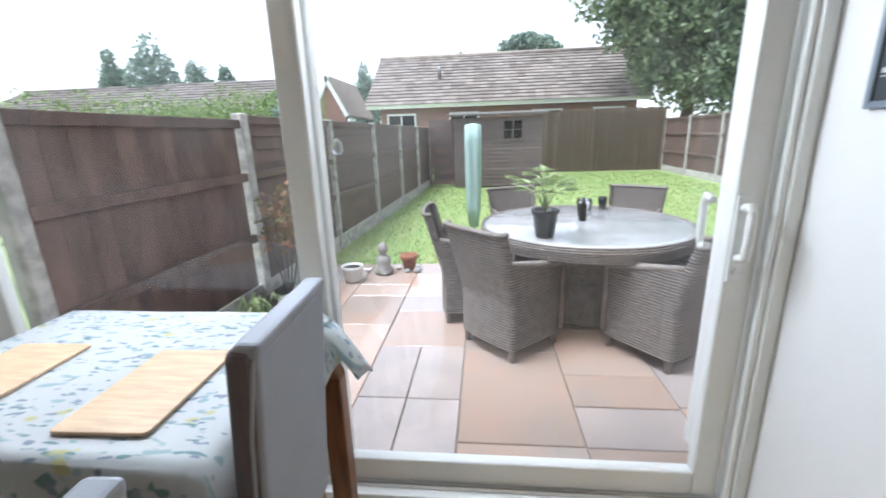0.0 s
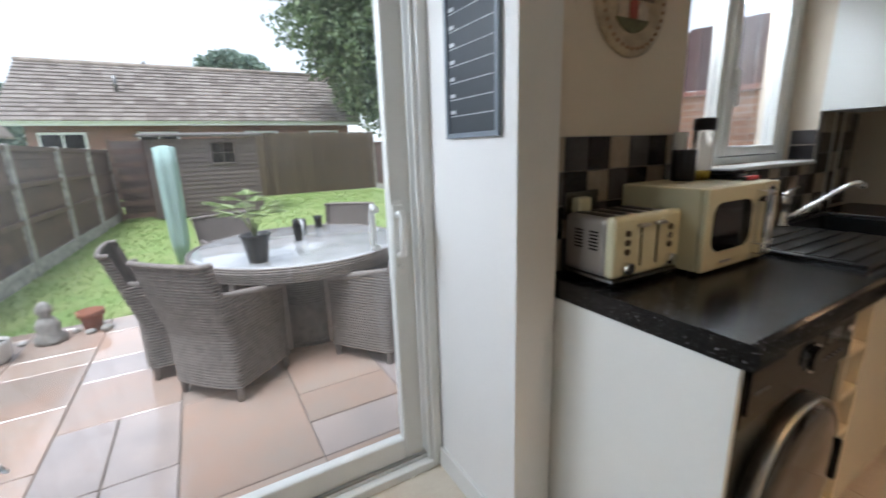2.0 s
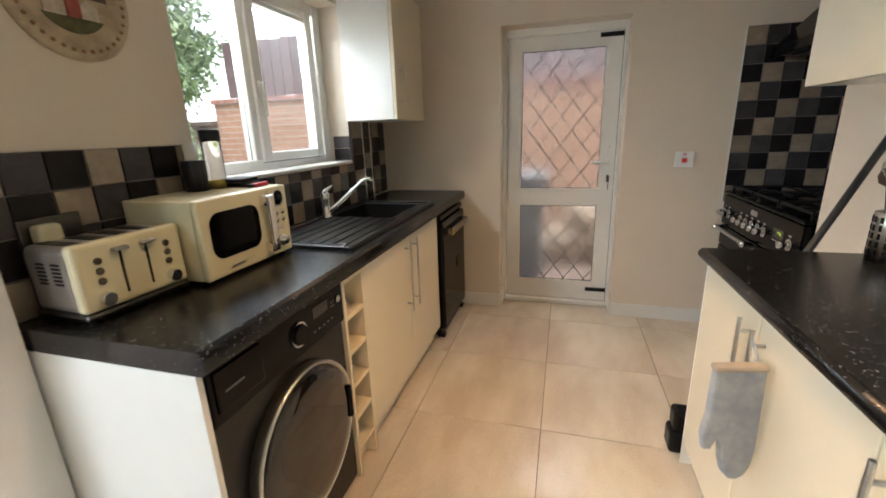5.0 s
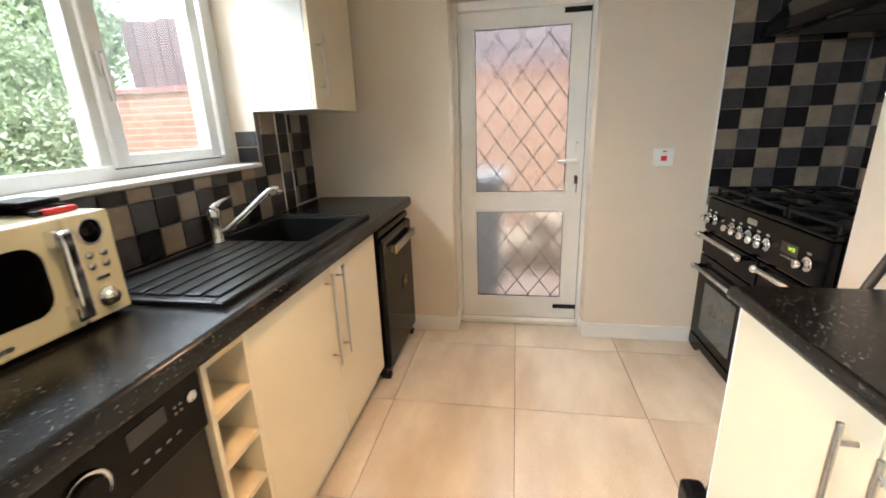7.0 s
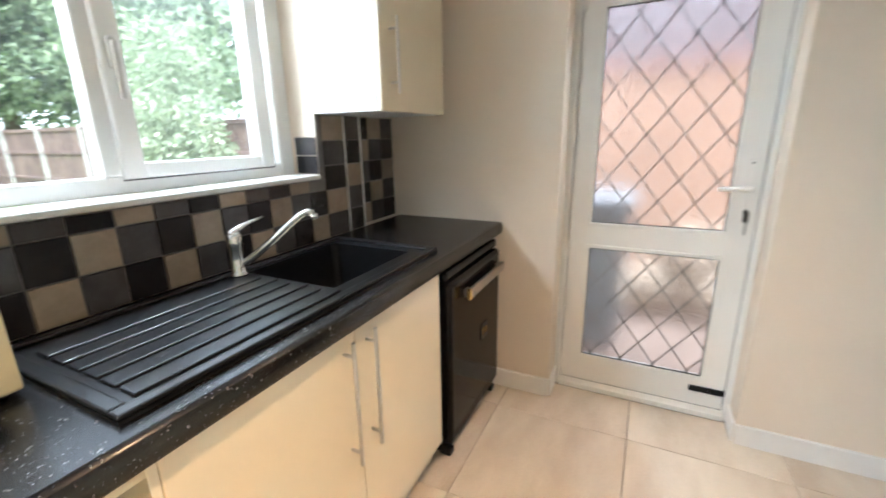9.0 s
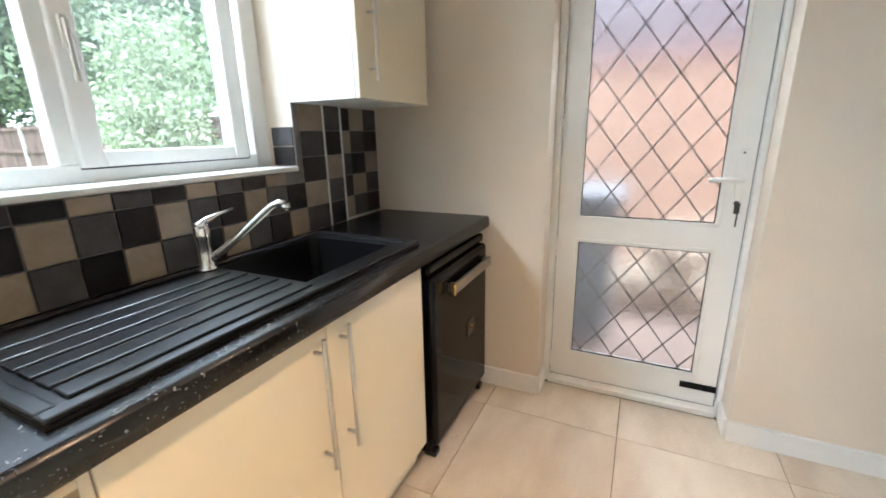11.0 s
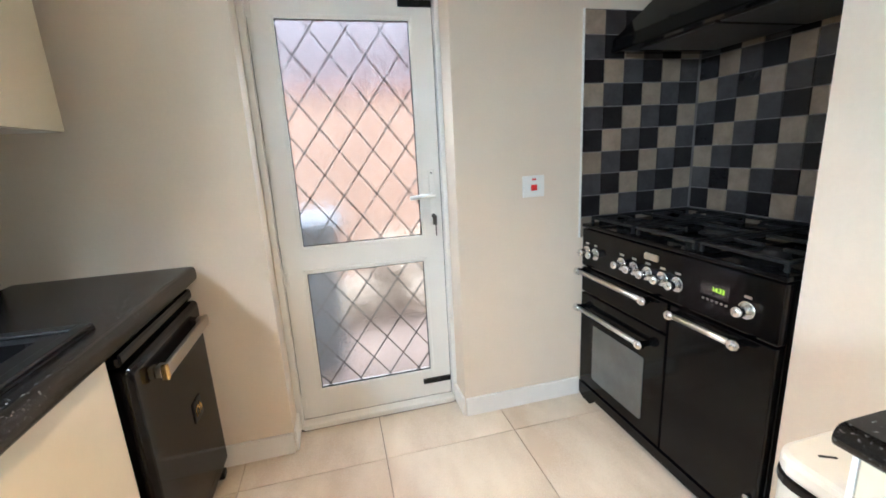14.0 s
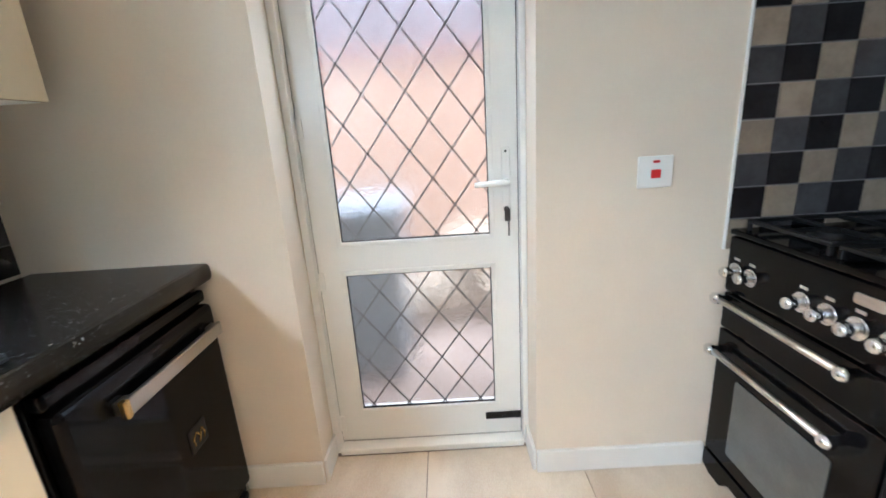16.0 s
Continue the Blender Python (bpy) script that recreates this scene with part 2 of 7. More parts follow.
SLAB = mat("wet_sandstone", (0.47, 0.325, 0.255), 0.13, grain=0.2, scale=2.2, second=(0.40, 0.32, 0.27), spread=0.16, bump=0.15, fine=30, rough_vary=0.1, coat=0.6)
JOINT = mat("paving_joint", (0.30, 0.25, 0.21), 0.9, grain=0.3)
BRICK = mat("orange_brick", (0.50, 0.22, 0.12), 0.85, grain=0.3, scale=6, bump=0.4, spread=0.15)
ROOF = mat("brown_roof_tile", (0.30, 0.245, 0.205), 0.8, grain=0.35, scale=3, spread=0.15)
OAK = mat("golden_wood", (0.25, 0.10, 0.035), 0.4, grain=0.4, scale=5, stretch=(8, 8, 1))
MAT_WOOD = mat("pale_beech", (0.64, 0.44, 0.27), 0.45, grain=0.25, scale=5, stretch=(2, 14, 1))
GREY_CLOTH = mat("grey_woven_fabric", (0.36, 0.37, 0.40), 0.9, grain=0.06, scale=4, bump=0.15, fine=400)
TAUPE = mat("dark_taupe_fabric", (0.15, 0.125, 0.125), 0.9, grain=0.1, scale=5, bump=0.15, fine=400)

def flecked(m, colour, scale, cut):
    """Sparse pale flecks over a material's colour."""
    n, ln = m.node_tree.nodes, m.node_tree.links
    p = n["Principled BSDF"]
    old = p.inputs["Base Color"].links[0].from_socket
    t, r, mx, co = n.new("ShaderNodeTexNoise"), n.new("ShaderNodeMapRange"), n.new("ShaderNodeMix"), n.new("ShaderNodeTexCoord")
    t.inputs["Scale"].default_value, t.inputs["Detail"].default_value = scale, 1.0
    r.inputs[1].default_value, r.inputs[2].default_value = cut, cut + 0.06
    mx.data_type = "RGBA"
    mx.inputs[7].default_value = (*colour, 1)
    ln.new(co.outputs["Object"], t.inputs["Vector"])
    ln.new(t.outputs[0], r.inputs[0])
    ln.new(r.outputs[0], mx.inputs[0])
    ln.new(old, mx.inputs[6])
    ln.new(mx.outputs[2], p.inputs["Base Color"])


flecked(WORKTOP, (0.15, 0.147, 0.144), 150, 0.66)
for m, level in ((BLACK, 0.16), (WORKTOP, 0.43), (BLACK_MATT, 0.25), (TILE_DARK, 0.35)):
    m.node_tree.nodes["Principled BSDF"].inputs["Specular IOR Level"].default_value = level

# ---- rooms ----
KX0, KX1 = 1.132, 3.59          # nib and door wall
YW = 0.90                      # window wall of the kitchen
YR, YA = -1.43, -2.03          # wall beside the cooker, back of the alcove
YD = 1.42                      # inside of the patio door
H = 2.40
sub = setting("floor", bx((-3.2, 3.95, -3.2, 1.5, -0.15, -0.008)), GROUT, "pale grout under large cream porcelain floor tiles", "floor")
setting("ceiling", bx((-3.3, 3.95, -3.3, 1.75, H, H + 0.15)), CEIL, "plain matt white painted ceiling", "ceiling")
WX0, WX1, WZ0, WZ1 = 1.79, 2.975, 1.165, 2.06   # kitchen window opening
wall_n = setting("wall_north", bx((KX0, WX0, YW, YW + 0.28, 0, H), (WX0, WX1, YW, YW + 0.28, 0, WZ0), (WX0, WX1, YW, YW + 0.28, WZ1, H), (WX1, 3.256, YW, YW + 0.28, 0, H), (3.256, 3.87, YW + 0.04, YW + 0.28, 0, H)), WALL, "cream painted kitchen wall with the window", "wall")
DY0, DY1, DZ = -0.773, 0.042, 2.0
wall_e = setting("wall_east", bx((KX1, 3.87, DY1, YW + 0.04, 0, H), (KX1, 3.87, YA - 0.25, DY0, 0, H), (KX1, 3.87, DY0, DY1, DZ, H)), WALL, "cream painted wall with the back door", "wall")
setting("wall_nib", bx((0.982, KX0, 0.838, YD + 0.3, 0, H)), WHITE_WALL, "off-white painted wall end beside the patio door", "wall")
wall_a = setting("wall_alcove", bx((2.601, KX1, YA - 0.25, YA, 0, H)), WALL, "cream wall at the back of the cooker alcove", "wall")
setting("wall_south", bx((0.2, 2.60, YA - 0.25, YR, 0, H)), WALL, "cream painted wall behind the worktop", "wall")
setting("wall_hall", bx((0.2, 0.3, -3.2, YA - 0.25, 0, H), (-3.2, 0.2, -3.3, -3.2, 0, H), (-3.3, -3.2, -3.3, 1.75, 0, H)), WALL, "plain cream walls of the dining room", "wall")
setting("wall_patio", bx((-3.2, -1.865, YD, YD + 0.1, 0, H), (-1.865, 0.982, YD, YD + 0.3, 2.1, H)), WHITE_WALL, "off-white wall around the patio door", "wall")

# ---- kitchen: setting ----
def grid_tiles(parent, name, spans, mats, size, order):
    """Wall tiles as pieces. spans: (origin, across, up, columns, rows, thickness, phase)."""
    cache = {}
    for o, ac, up, cols, rows, w, h, phase in spans:
        ac, up, o = Vector(ac), Vector(up), Vector(o)
        out = up.cross(ac) * -1
        turn = Matrix((ac, up, out)).transposed().to_4x4()
        for i in range(cols):
            for j in range(rows):
                m = mats[order(i + phase, j) % len(mats)]
                key = (m.name, round(w, 3), round(h, 3))
                if key not in cache:
                    me = bpy.data.meshes.new(name)
                    b = bmesh.new()
                    bx((-w / 2 + 0.0015, w / 2 - 0.0015, -h / 2 + 0.0015, h / 2 - 0.0015, -0.002, 0.006), bm=b)
                    for v in b.verts:
                        if v.co.z > 0:
                            v.co.x *= 1 - 0.003 / w
                            v.co.y *= 1 - 0.003 / h
                    b.to_mesh(me)
                    b.free()
                    cache[key] = me
                centre = o + ac * ((i + 0.5) * w) + up * ((j + 0.5) * h)
                piece(name, cache[key], m, parent, place=Matrix.Translation(centre) @ turn)


SEQ = [TILE_LIGHT, TILE_DARK, TILE_MID]
SEQ2 = [TILE_DARK, TILE_LIGHT, TILE_MID]
P = 0.103
# skirting and reveals
setting("baseboard_east", bx((KX1 - 0.016, KX1 - 0.001, DY1, 0.34, 0, 0.10), (KX1 - 0.016, KX1 - 0.001, -1.40, DY0, 0, 0.095), (KX1 - 0.001, 3.735, DY1 - 0.014, DY1 - 0.001, 0, 0.10), (KX1 - 0.001, 3.735, DY0 + 0.001, DY0 + 0.014, 0, 0.095), bevel=0.003), GLOSS_PAINT, "white gloss painted skirting board with scuffs", "skirting")
setting("baseboard_nib", bx((0.967, 0.981, 0.84, 1.30, 0, 0.09), bevel=0.003), GLOSS_PAINT, "white gloss skirting board beside the patio door", "skirting")

# kitchen window
win = tagged(new("window_1"), "white plastic kitchen window with a side-hung casement", "window", kind="structure")
FY0, FY1 = 1.03, 1.09
fx0, fx1, fz0, fz1 = WX0, WX1, WZ0 + 0.018, WZ1
part("window_frame", bx((fx0, fx0 + 0.055, FY0, FY1, fz0, fz1), (fx1 - 0.07, fx1, FY0, FY1, fz0, fz1), (fx0 + 0.055, fx1 - 0.07, FY0, FY1, fz0, fz0 + 0.05), (fx0 + 0.055, fx1 - 0.07, FY0, FY1, fz1 - 0.06, fz1), (2.275, 2.33, FY0, FY1, fz0 + 0.05, fz1 - 0.06), bevel=0.005), UPVC, win)
sash = part("casement", bx((2.318, 2.38, FY0 - 0.014, FY1 - 0.01, fz0 + 0.04, fz1 - 0.055), (2.80, 2.862, FY0 - 0.014, FY1 - 0.01, fz0 + 0.04, fz1 - 0.055), (2.38, 2.80, FY0 - 0.014, FY1 - 0.01, fz0 + 0.04, fz0 + 0.085), (2.38, 2.80, FY0 - 0.014, FY1 - 0.01, fz1 - 0.12, fz1 - 0.055), bevel=0.006), UPVC, win)
ph = part("handle", bx((2.335, 2.355, FY0 - 0.03, FY0 - 0.014, 1.52, 1.60), (2.338, 2.352, FY0 - 0.045, FY0 - 0.03, 1.44, 1.59), bevel=0.004), STEEL, sash, "steel window catch")
part("gasket", bx((2.862, 2.866, FY0 - 0.008, FY0 - 0.004, fz0 + 0.04, fz1 - 0.055), (2.318, 2.862, FY0 - 0.008, FY0 - 0.004, fz0 + 0.036, fz0 + 0.04)), BLACK_MATT, sash)
part("trickle_vent", bx((2.42, 2.76, FY0 - 0.022, FY0 - 0.014, fz1 - 0.10, fz1 - 0.075), bevel=0.004), UPVC, sash)
# on these panes the film only adds haze over the bright view
for n, (a, c, d, e) in enumerate([(fx0 + 0.055, 2.275, fz0 + 0.05, fz1 - 0.06), (2.38, 2.80, fz0 + 0.085, fz1 - 0.12)]):
    pane = part("pane", bx((a, c, 1.055, 1.061, d, e)), HAZED_PANE, win)
    pane.visible_shadow = False
part("window_sill", bx((WX0 + 0.001, WX1 - 0.001, YW - 0.012, FY0, WZ0, WZ0 + 0.018), bevel=0.004), GLOSS_PAINT, win)

# back door
bd = tagged(new("door_1"), "white plastic back door with leaded textured glass", "door", kind="structure")
LX = 3.775
part("door_frame", bx((3.735, 3.80, DY1 - 0.028, DY1, 0, DZ), (3.735, 3.80, DY0, DY0 + 0.022, 0, DZ), (3.735, 3.80, DY0 + 0.022, DY1 - 0.028, DZ - 0.05, DZ), (3.72, 3.85, DY0 + 0.022, DY1 - 0.028, 0, 0.028), bevel=0.004), UPVC, bd)
GY0, GY1 = -0.655, -0.078
leaf = part("door_leaf", bx((LX, LX + 0.05, GY1, 0.012, 0.03, 1.954), (LX, LX + 0.05, -0.748, GY0, 0.03, 1.954), (LX, LX + 0.05, GY0, GY1, 0.03, 0.172), (LX, LX + 0.05, GY0, GY1, 0.785, 0.892), (LX, LX + 0.05, GY0, GY1, 1.868, 1.954)), UPVC, bd)
part("bead", bx(*[s for z0, z1 in ((0.172, 0.785), (0.892, 1.868)) for s in ((LX - 0.004, LX + 0.012, GY1 - 0.012, GY1 + 0.006, z0 - 0.006, z1 + 0.006), (LX - 0.004, LX + 0.012, GY0 - 0.006, GY0 + 0.012, z0 - 0.006, z1 + 0.006), (LX - 0.004, LX + 0.012, GY0, GY1, z0 - 0.006, z0 + 0.012), (LX - 0.004, LX + 0.012, GY0, GY1, z1 - 0.012, z1 + 0.006))], bevel=0.003), UPVC, leaf)
part("glazing_gasket", bx(*[s for z0, z1 in ((0.184, 0.773), (0.904, 1.856)) for s in ((LX + 0.002, LX + 0.012, GY1 - 0.0155, GY1 - 0.012, z0, z1), (LX + 0.002, LX + 0.012, GY0 + 0.012, GY0 + 0.0155, z0, z1), (LX + 0.002, LX + 0.012, GY0 + 0.012, GY1 - 0.012, z0, z0 + 0.0035), (LX + 0.002, LX + 0.012, GY0 + 0.012, GY1 - 0.012, z1 - 0.0035, z1))]), BLACK_MATT, leaf)


def join_all(first, *rest):
    for b in rest:
        join(first, b, Matrix())
    return first


def lead(z0, z1, name, yc, zc):
    """Diamond lead strips clipped to a glass pane, with a crossing at (yc, zc)."""
    b = bmesh.new()
    y0, y1 = GY0 + 0.014, GY1 - 0.014
    px, pz = 0.1503, 0.2005
    for sgn in (1, -1):
        for k in range(-16, 17):
            c = yc + k * px
            ends = sorted((zc + sgn * (y0 - c) * pz / px, zc + sgn * (y1 - c) * pz / px))
            za, zb = max(z0, ends[0]), min(z1, ends[1])
            if zb - za < 0.01:
                continue
            p = Vector((LX + 0.016, c + sgn * (za - zc) * px / pz, za))
            q = Vector((LX + 0.016, c + sgn * (zb - zc) * px / pz, zb))
            d = (q - p).normalized()
            m = Matrix.Translation((p + q) / 2) @ Matrix((d, Vector((1, 0, 0)), d.cross(Vector((1, 0, 0))))).transposed().to_4x4()
            t = bx((-(q - p).length / 2, (q - p).length / 2, -0.0015, 0.0015, -0.0028, 0.0028))
            join(b, t, m)
    return part(name, b, LEAD, bd)


for z0, z1 in ((0.184, 0.773), (0.904, 1.856)):
    g = part("pane", bx((LX + 0.018, LX + 0.026, GY0, GY1, z0 - 0.01, z1 + 0.01)), OBSCURE, bd)
    g.visible_shadow = False
    lead(z0, z1, "leading", *((-0.283, 0.196) if z0 < 0.5 else (-0.2945, 1.32)))
part("weather_seal", bx((LX + 0.002, LX + 0.02, 0.0122, 0.0138, 0.03, 1.9505), (LX + 0.002, LX + 0.02, -0.7507, -0.7482, 0.03, 1.9505), (LX - 0.001, LX + 0.02, -0.748, 0.012, 0.0282, 0.0298)), BLACK_MATT, leaf)
hd = part("door_handle", bx((LX - 0.008, LX, -0.72, -0.69, 0.95, 1.215), bevel=0.004), UPVC, bd)
part("lever", tube([(LX - 0.006, -0.705, 1.095), (LX - 0.045, -0.705, 1.095), (LX - 0.052, -0.69, 1.096), (LX - 0.052, -0.59, 1.092)], [0.011, 0.011, 0.011, 0.009]), UPVC, hd)
KEY_STEEL = mat("dark_key_steel", (0.10, 0.095, 0.09), 0.35, 0.8, grain=0.2)
part("key", bx((LX - 0.03, LX - 0.008, -0.707, -0.703, 0.985, 1.0), (LX - 0.034, LX - 0.030, -0.715, -0.695, 0.955, 1.0), (LX - 0.033, LX - 0.031, -0.712, -0.706, 0.90, 0.955), bevel=0.001), KEY_STEEL, hd)
part("keyhole", cyl((LX - 0.01, -0.705, 0.995), (LX, -0.705, 0.995), 0.010), KEY_STEEL, hd)
part("screw", cyl((LX - 0.010, -0.705, 1.20), (LX - 0.007, -0.705, 1.20), 0.004), BLACK_MATT, hd)
for z in (0.12, 1.925):
    part("bolt", bx((LX - 0.013, LX, -0.748, -0.60, z - 0.014, z + 0.014), (LX - 0.022, LX - 0.013, -0.69, -0.67, z - 0.006, z + 0.006), bevel=0.003), BLACK_MATT, bd, "black surface bolt")
for z in (0.12, 0.756, 1.316, 1.89):
    part("hinge", join_all(cyl((LX - 0.012, 0.020, z - 0.05), (LX - 0.012, 0.020, z + 0.05), 0.009, seg=12, bevel=0.002), bx((LX - 0.008, LX - 0.0005, -0.008, 0.016, z - 0.035, z + 0.035), bevel=0.002)), UPVC, bd)

# wired switch
sw = thing("cooker_switch", (KX1, -1.143, 1.117), "white cooker isolator switch with a red rocker", "switch")
part("faceplate", bx((KX1 - 0.011, KX1 - 0.0005, -1.197, -1.089, 1.068, 1.166), bevel=0.003), UPVC, sw)
RED = mat("red_plastic", (0.65, 0.03, 0.03), 0.35, grain=0.1)
part("rocker", bx((KX1 - 0.016, KX1 - 0.011, -1.158, -1.128, 1.098, 1.125), bevel=0.002), RED, sw)
part("neon", bx((KX1 - 0.014, KX1 - 0.011, -1.153, -1.133, 1.145, 1.153), bevel=0.001), RED, sw)

# ---- kitchen: window side ----
wt = thing("worktop", (2.35, 0.6, 0.87), "dark speckled laminate worktop with a rounded front edge", "worktop")
SX0, SX1, SY0, SY1 = 2.50, 2.915, 0.45, 0.80
part("slab", bx((KX0 + 0.008, SX0, 0.325, YW - 0.002, 0.852, 0.91), (SX1, KX1 - 0.002, 0.325, YW - 0.002, 0.852, 0.91), (SX0, SX1, 0.325, SY0, 0.852, 0.91), (SX0, SX1, SY1, YW - 0.002, 0.852, 0.91)), WORKTOP, wt)
edge = bmesh.new()
n = 8
prof = [(0.3255, 0.91)] + [(0.325 - 0.019 * math.sin(math.pi * i / n) ** 0.5, 0.881 + 0.029 * math.cos(math.pi * i / n)) for i in range(1, n)] + [(0.3255, 0.852)]
rings = [[edge.verts.new((x, y, z)) for y, z in prof] for x in (KX0 + 0.008, KX1 - 0.002)]
for a, c in zip(range(n), range(1, n + 1)):
    edge.faces.new((rings[0][a], rings[1][a], rings[1][c], rings[0][c])).smooth = True
edge.faces.new(rings[0])
edge.faces.new(rings[1][::-1])
part("rounded_edge", edge, WORKTOP, wt)

ep = thing("end_panel", (1.14, 0.6, 0), "white melamine end panel beside the washing machine", "panel")
part("board", bx((1.140, 1.1565, 0.335, YW - 0.002, 0, 0.851), bevel=0.001), WHITE_BOARD, ep)

# washing machine
wm = thing("washing_machine", (1.46, 0.6, 0), "dark graphite washing machine under the worktop", "washing machine")
GRAPHITE = mat("graphite_paint", (0.006, 0.0056, 0.006), 0.26, 0.2, grain=0.2, scale=6)
DARK_GLASS = mat("smoked_glass", (0.010, 0.008, 0.007), 0.06, grain=0.2, scale=4, coat=0.5)
part("body", bx((1.158, 1.756, 0.345, 0.88, 0.02, 0.848), bevel=0.006), GRAPHITE, wm)
part("control_panel", bx((1.160, 1.754, 0.332, 0.345, 0.70, 0.846), bevel=0.004), BLACK, wm)
part("drawer", bx((1.175, 1.33, 0.327, 0.332, 0.73, 0.835), bevel=0.003), BLACK, wm)
part("drawer_label", bx((1.20, 1.26, 0.3255, 0.327, 0.775, 0.780)), mat("dim_grey_print", (0.12, 0.12, 0.12), 0.5, grain=0.1), wm)
dial = part("dial", cyl((1.49, 0.332, 0.775), (1.49, 0.317, 0.775), 0.031, bevel=0.003), BLACK, wm)
ringb = bmesh.new()
for i in range(40):
    a, c = 2 * math.pi * i / 40, 2 * math.pi * (i + 1) / 40
    for y0, y1, r0, r1 in ((0.326, 0.326, 0.033, 0.0385),):
        vs = [ringb.verts.new((1.49 + r * math.cos(w), y0, 0.775 + r * math.sin(w))) for r, w in ((r0, a), (r1, a), (r1, c), (r0, c))]
        ringb.faces.new(vs)
bmesh.ops.remove_doubles(ringb, verts=ringb.verts[:], dist=1e-5)
bmesh.ops.solidify(ringb, geom=ringb.faces[:], thickness=0.006)
part("dial_ring", ringb, CHROME, wm)
DIM_PRINT = bpy.data.materials["dim_grey_print"]
for k in range(5):
    part("button", bx((1.565 + 0.026 * k, 1.575 + 0.026 * k, 0.3295, 0.332, 0.742, 0.746)), DIM_PRINT, wm)
for k in range(4):
    part("symbol", bx((1.675 + 0.014 * (k % 2), 1.681 + 0.014 * (k % 2), 0.3305, 0.332, 0.782 + 0.014 * (k // 2), 0.787 + 0.014 * (k // 2))), DIM_PRINT, wm)
part("display", bx((1.57, 1.655, 0.3305, 0.332, 0.785, 0.822), bevel=0.0005), DARK_GLASS, wm)


def disc(profile, cx, cz, y, seg=48):
    """A round body about the y axis: (radius, way out towards the room)."""
    b = spin(profile, seg)
    b.transform(Matrix.Translation((cx, y, cz)) @ pose(0, 0, 0, 90, 0, 0))
    return b


part("start_button", disc([(0.0125, 0), (0.0125, 0.003), (0.0105, 0.004), (0.010, 0.001)], 1.722, 0.795, 0.332, 24), CHROME, wm, "thin chrome ringed button")
dr = part("door", disc([(0.235, 0), (0.232, 0.035), (0.215, 0.045), (0.17, 0.051), (0.001, 0.055)], 1.470, 0.425, 0.345), DARK_GLASS, wm, "smoked glass porthole door")
part("door_ring", disc([(0.243, 0.0), (0.244, 0.03), (0.242, 0.037), (0.237, 0.038), (0.235, 0.03)], 1.470, 0.425, 0.345), STEEL, dr, "silver porthole ring")
part("door_grip", bx((1.668, 1.686, 0.288, 0.305, 0.36, 0.49), bevel=0.008), BLACK, dr)
for x in (1.20, 1.71):
    part("foot", cyl((x, 0.42, 0), (x, 0.42, 0.022), 0.02), BLACK_MATT, wm)

# wine rack
INSIDE = mat("cream_melamine", (0.74, 0.63, 0.43), 0.4, grain=0.04, scale=3)
wr = thing("wine_rack", (1.845, 0.6, 0), "narrow cream open wine rack unit", "wine rack")
for x in (1.765, 1.912):
    part("side", bx((x, x + 0.016, 0.336, 0.88, 0.0, 0.851), bevel=0.001), CREAM_GLOSS, wr)
part("backboard", bx((1.781, 1.912, 0.86, 0.88, 0.08, 0.851)), INSIDE, wr)
for k in range(6):
    z = 0.118 + 0.1425 * k
    part("shelf", bx((1.781, 1.912, 0.338, 0.86, z - 0.009, z + 0.009), bevel=0.001), INSIDE, wr)
part("plinth", bx((1.781, 1.912, 0.385, 0.40, 0, 0.10)), CREAM_GLOSS, wr)


def bar_handle(x, y, z0, z1, parent, out=-1, name="handle"):
    """An upright steel bar handle on two stems, standing out along y."""
    b = cyl((x, y + out * 0.033, z0), (x, y + out * 0.033, z1), 0.006, seg=14, bevel=0.0015)
    for z in (z0 + 0.04, z1 - 0.04):
        cyl((x, y, z), (x, y + out * 0.033, z), 0.005, seg=10, bm=b)
    return part(name, b, STEEL, parent, "brushed steel bar handle")


su = thing("sink_cabinet", (2.43, 0.6, 0), "cream gloss two-door sink base cabinet", "cabinet")
part("body", bx((1.930, 1.948, 0.358, 0.88, 0.10, 0.851), (2.922, 2.938, 0.358, 0.88, 0.10, 0.851), (1.948, 2.922, 0.358, 0.88, 0.10, 0.118), (1.948, 2.922, 0.86, 0.88, 0.118, 0.851)), WHITE_BOARD, su)
part("plinth", bx((1.93, 2.938, 0.385, 0.40, 0, 0.098)), CREAM_GLOSS, su)
for x0, x1, hx in ((1.931, 2.4335, 2.388), (2.4365, 2.938, 2.483)):
    d = part("door", bx((x0, x1, 0.337, 0.357, 0.105, 0.846), bevel=0.0025), CREAM_GLOSS, su)
    bar_handle(hx, 0.337, 0.46, 0.83, d)

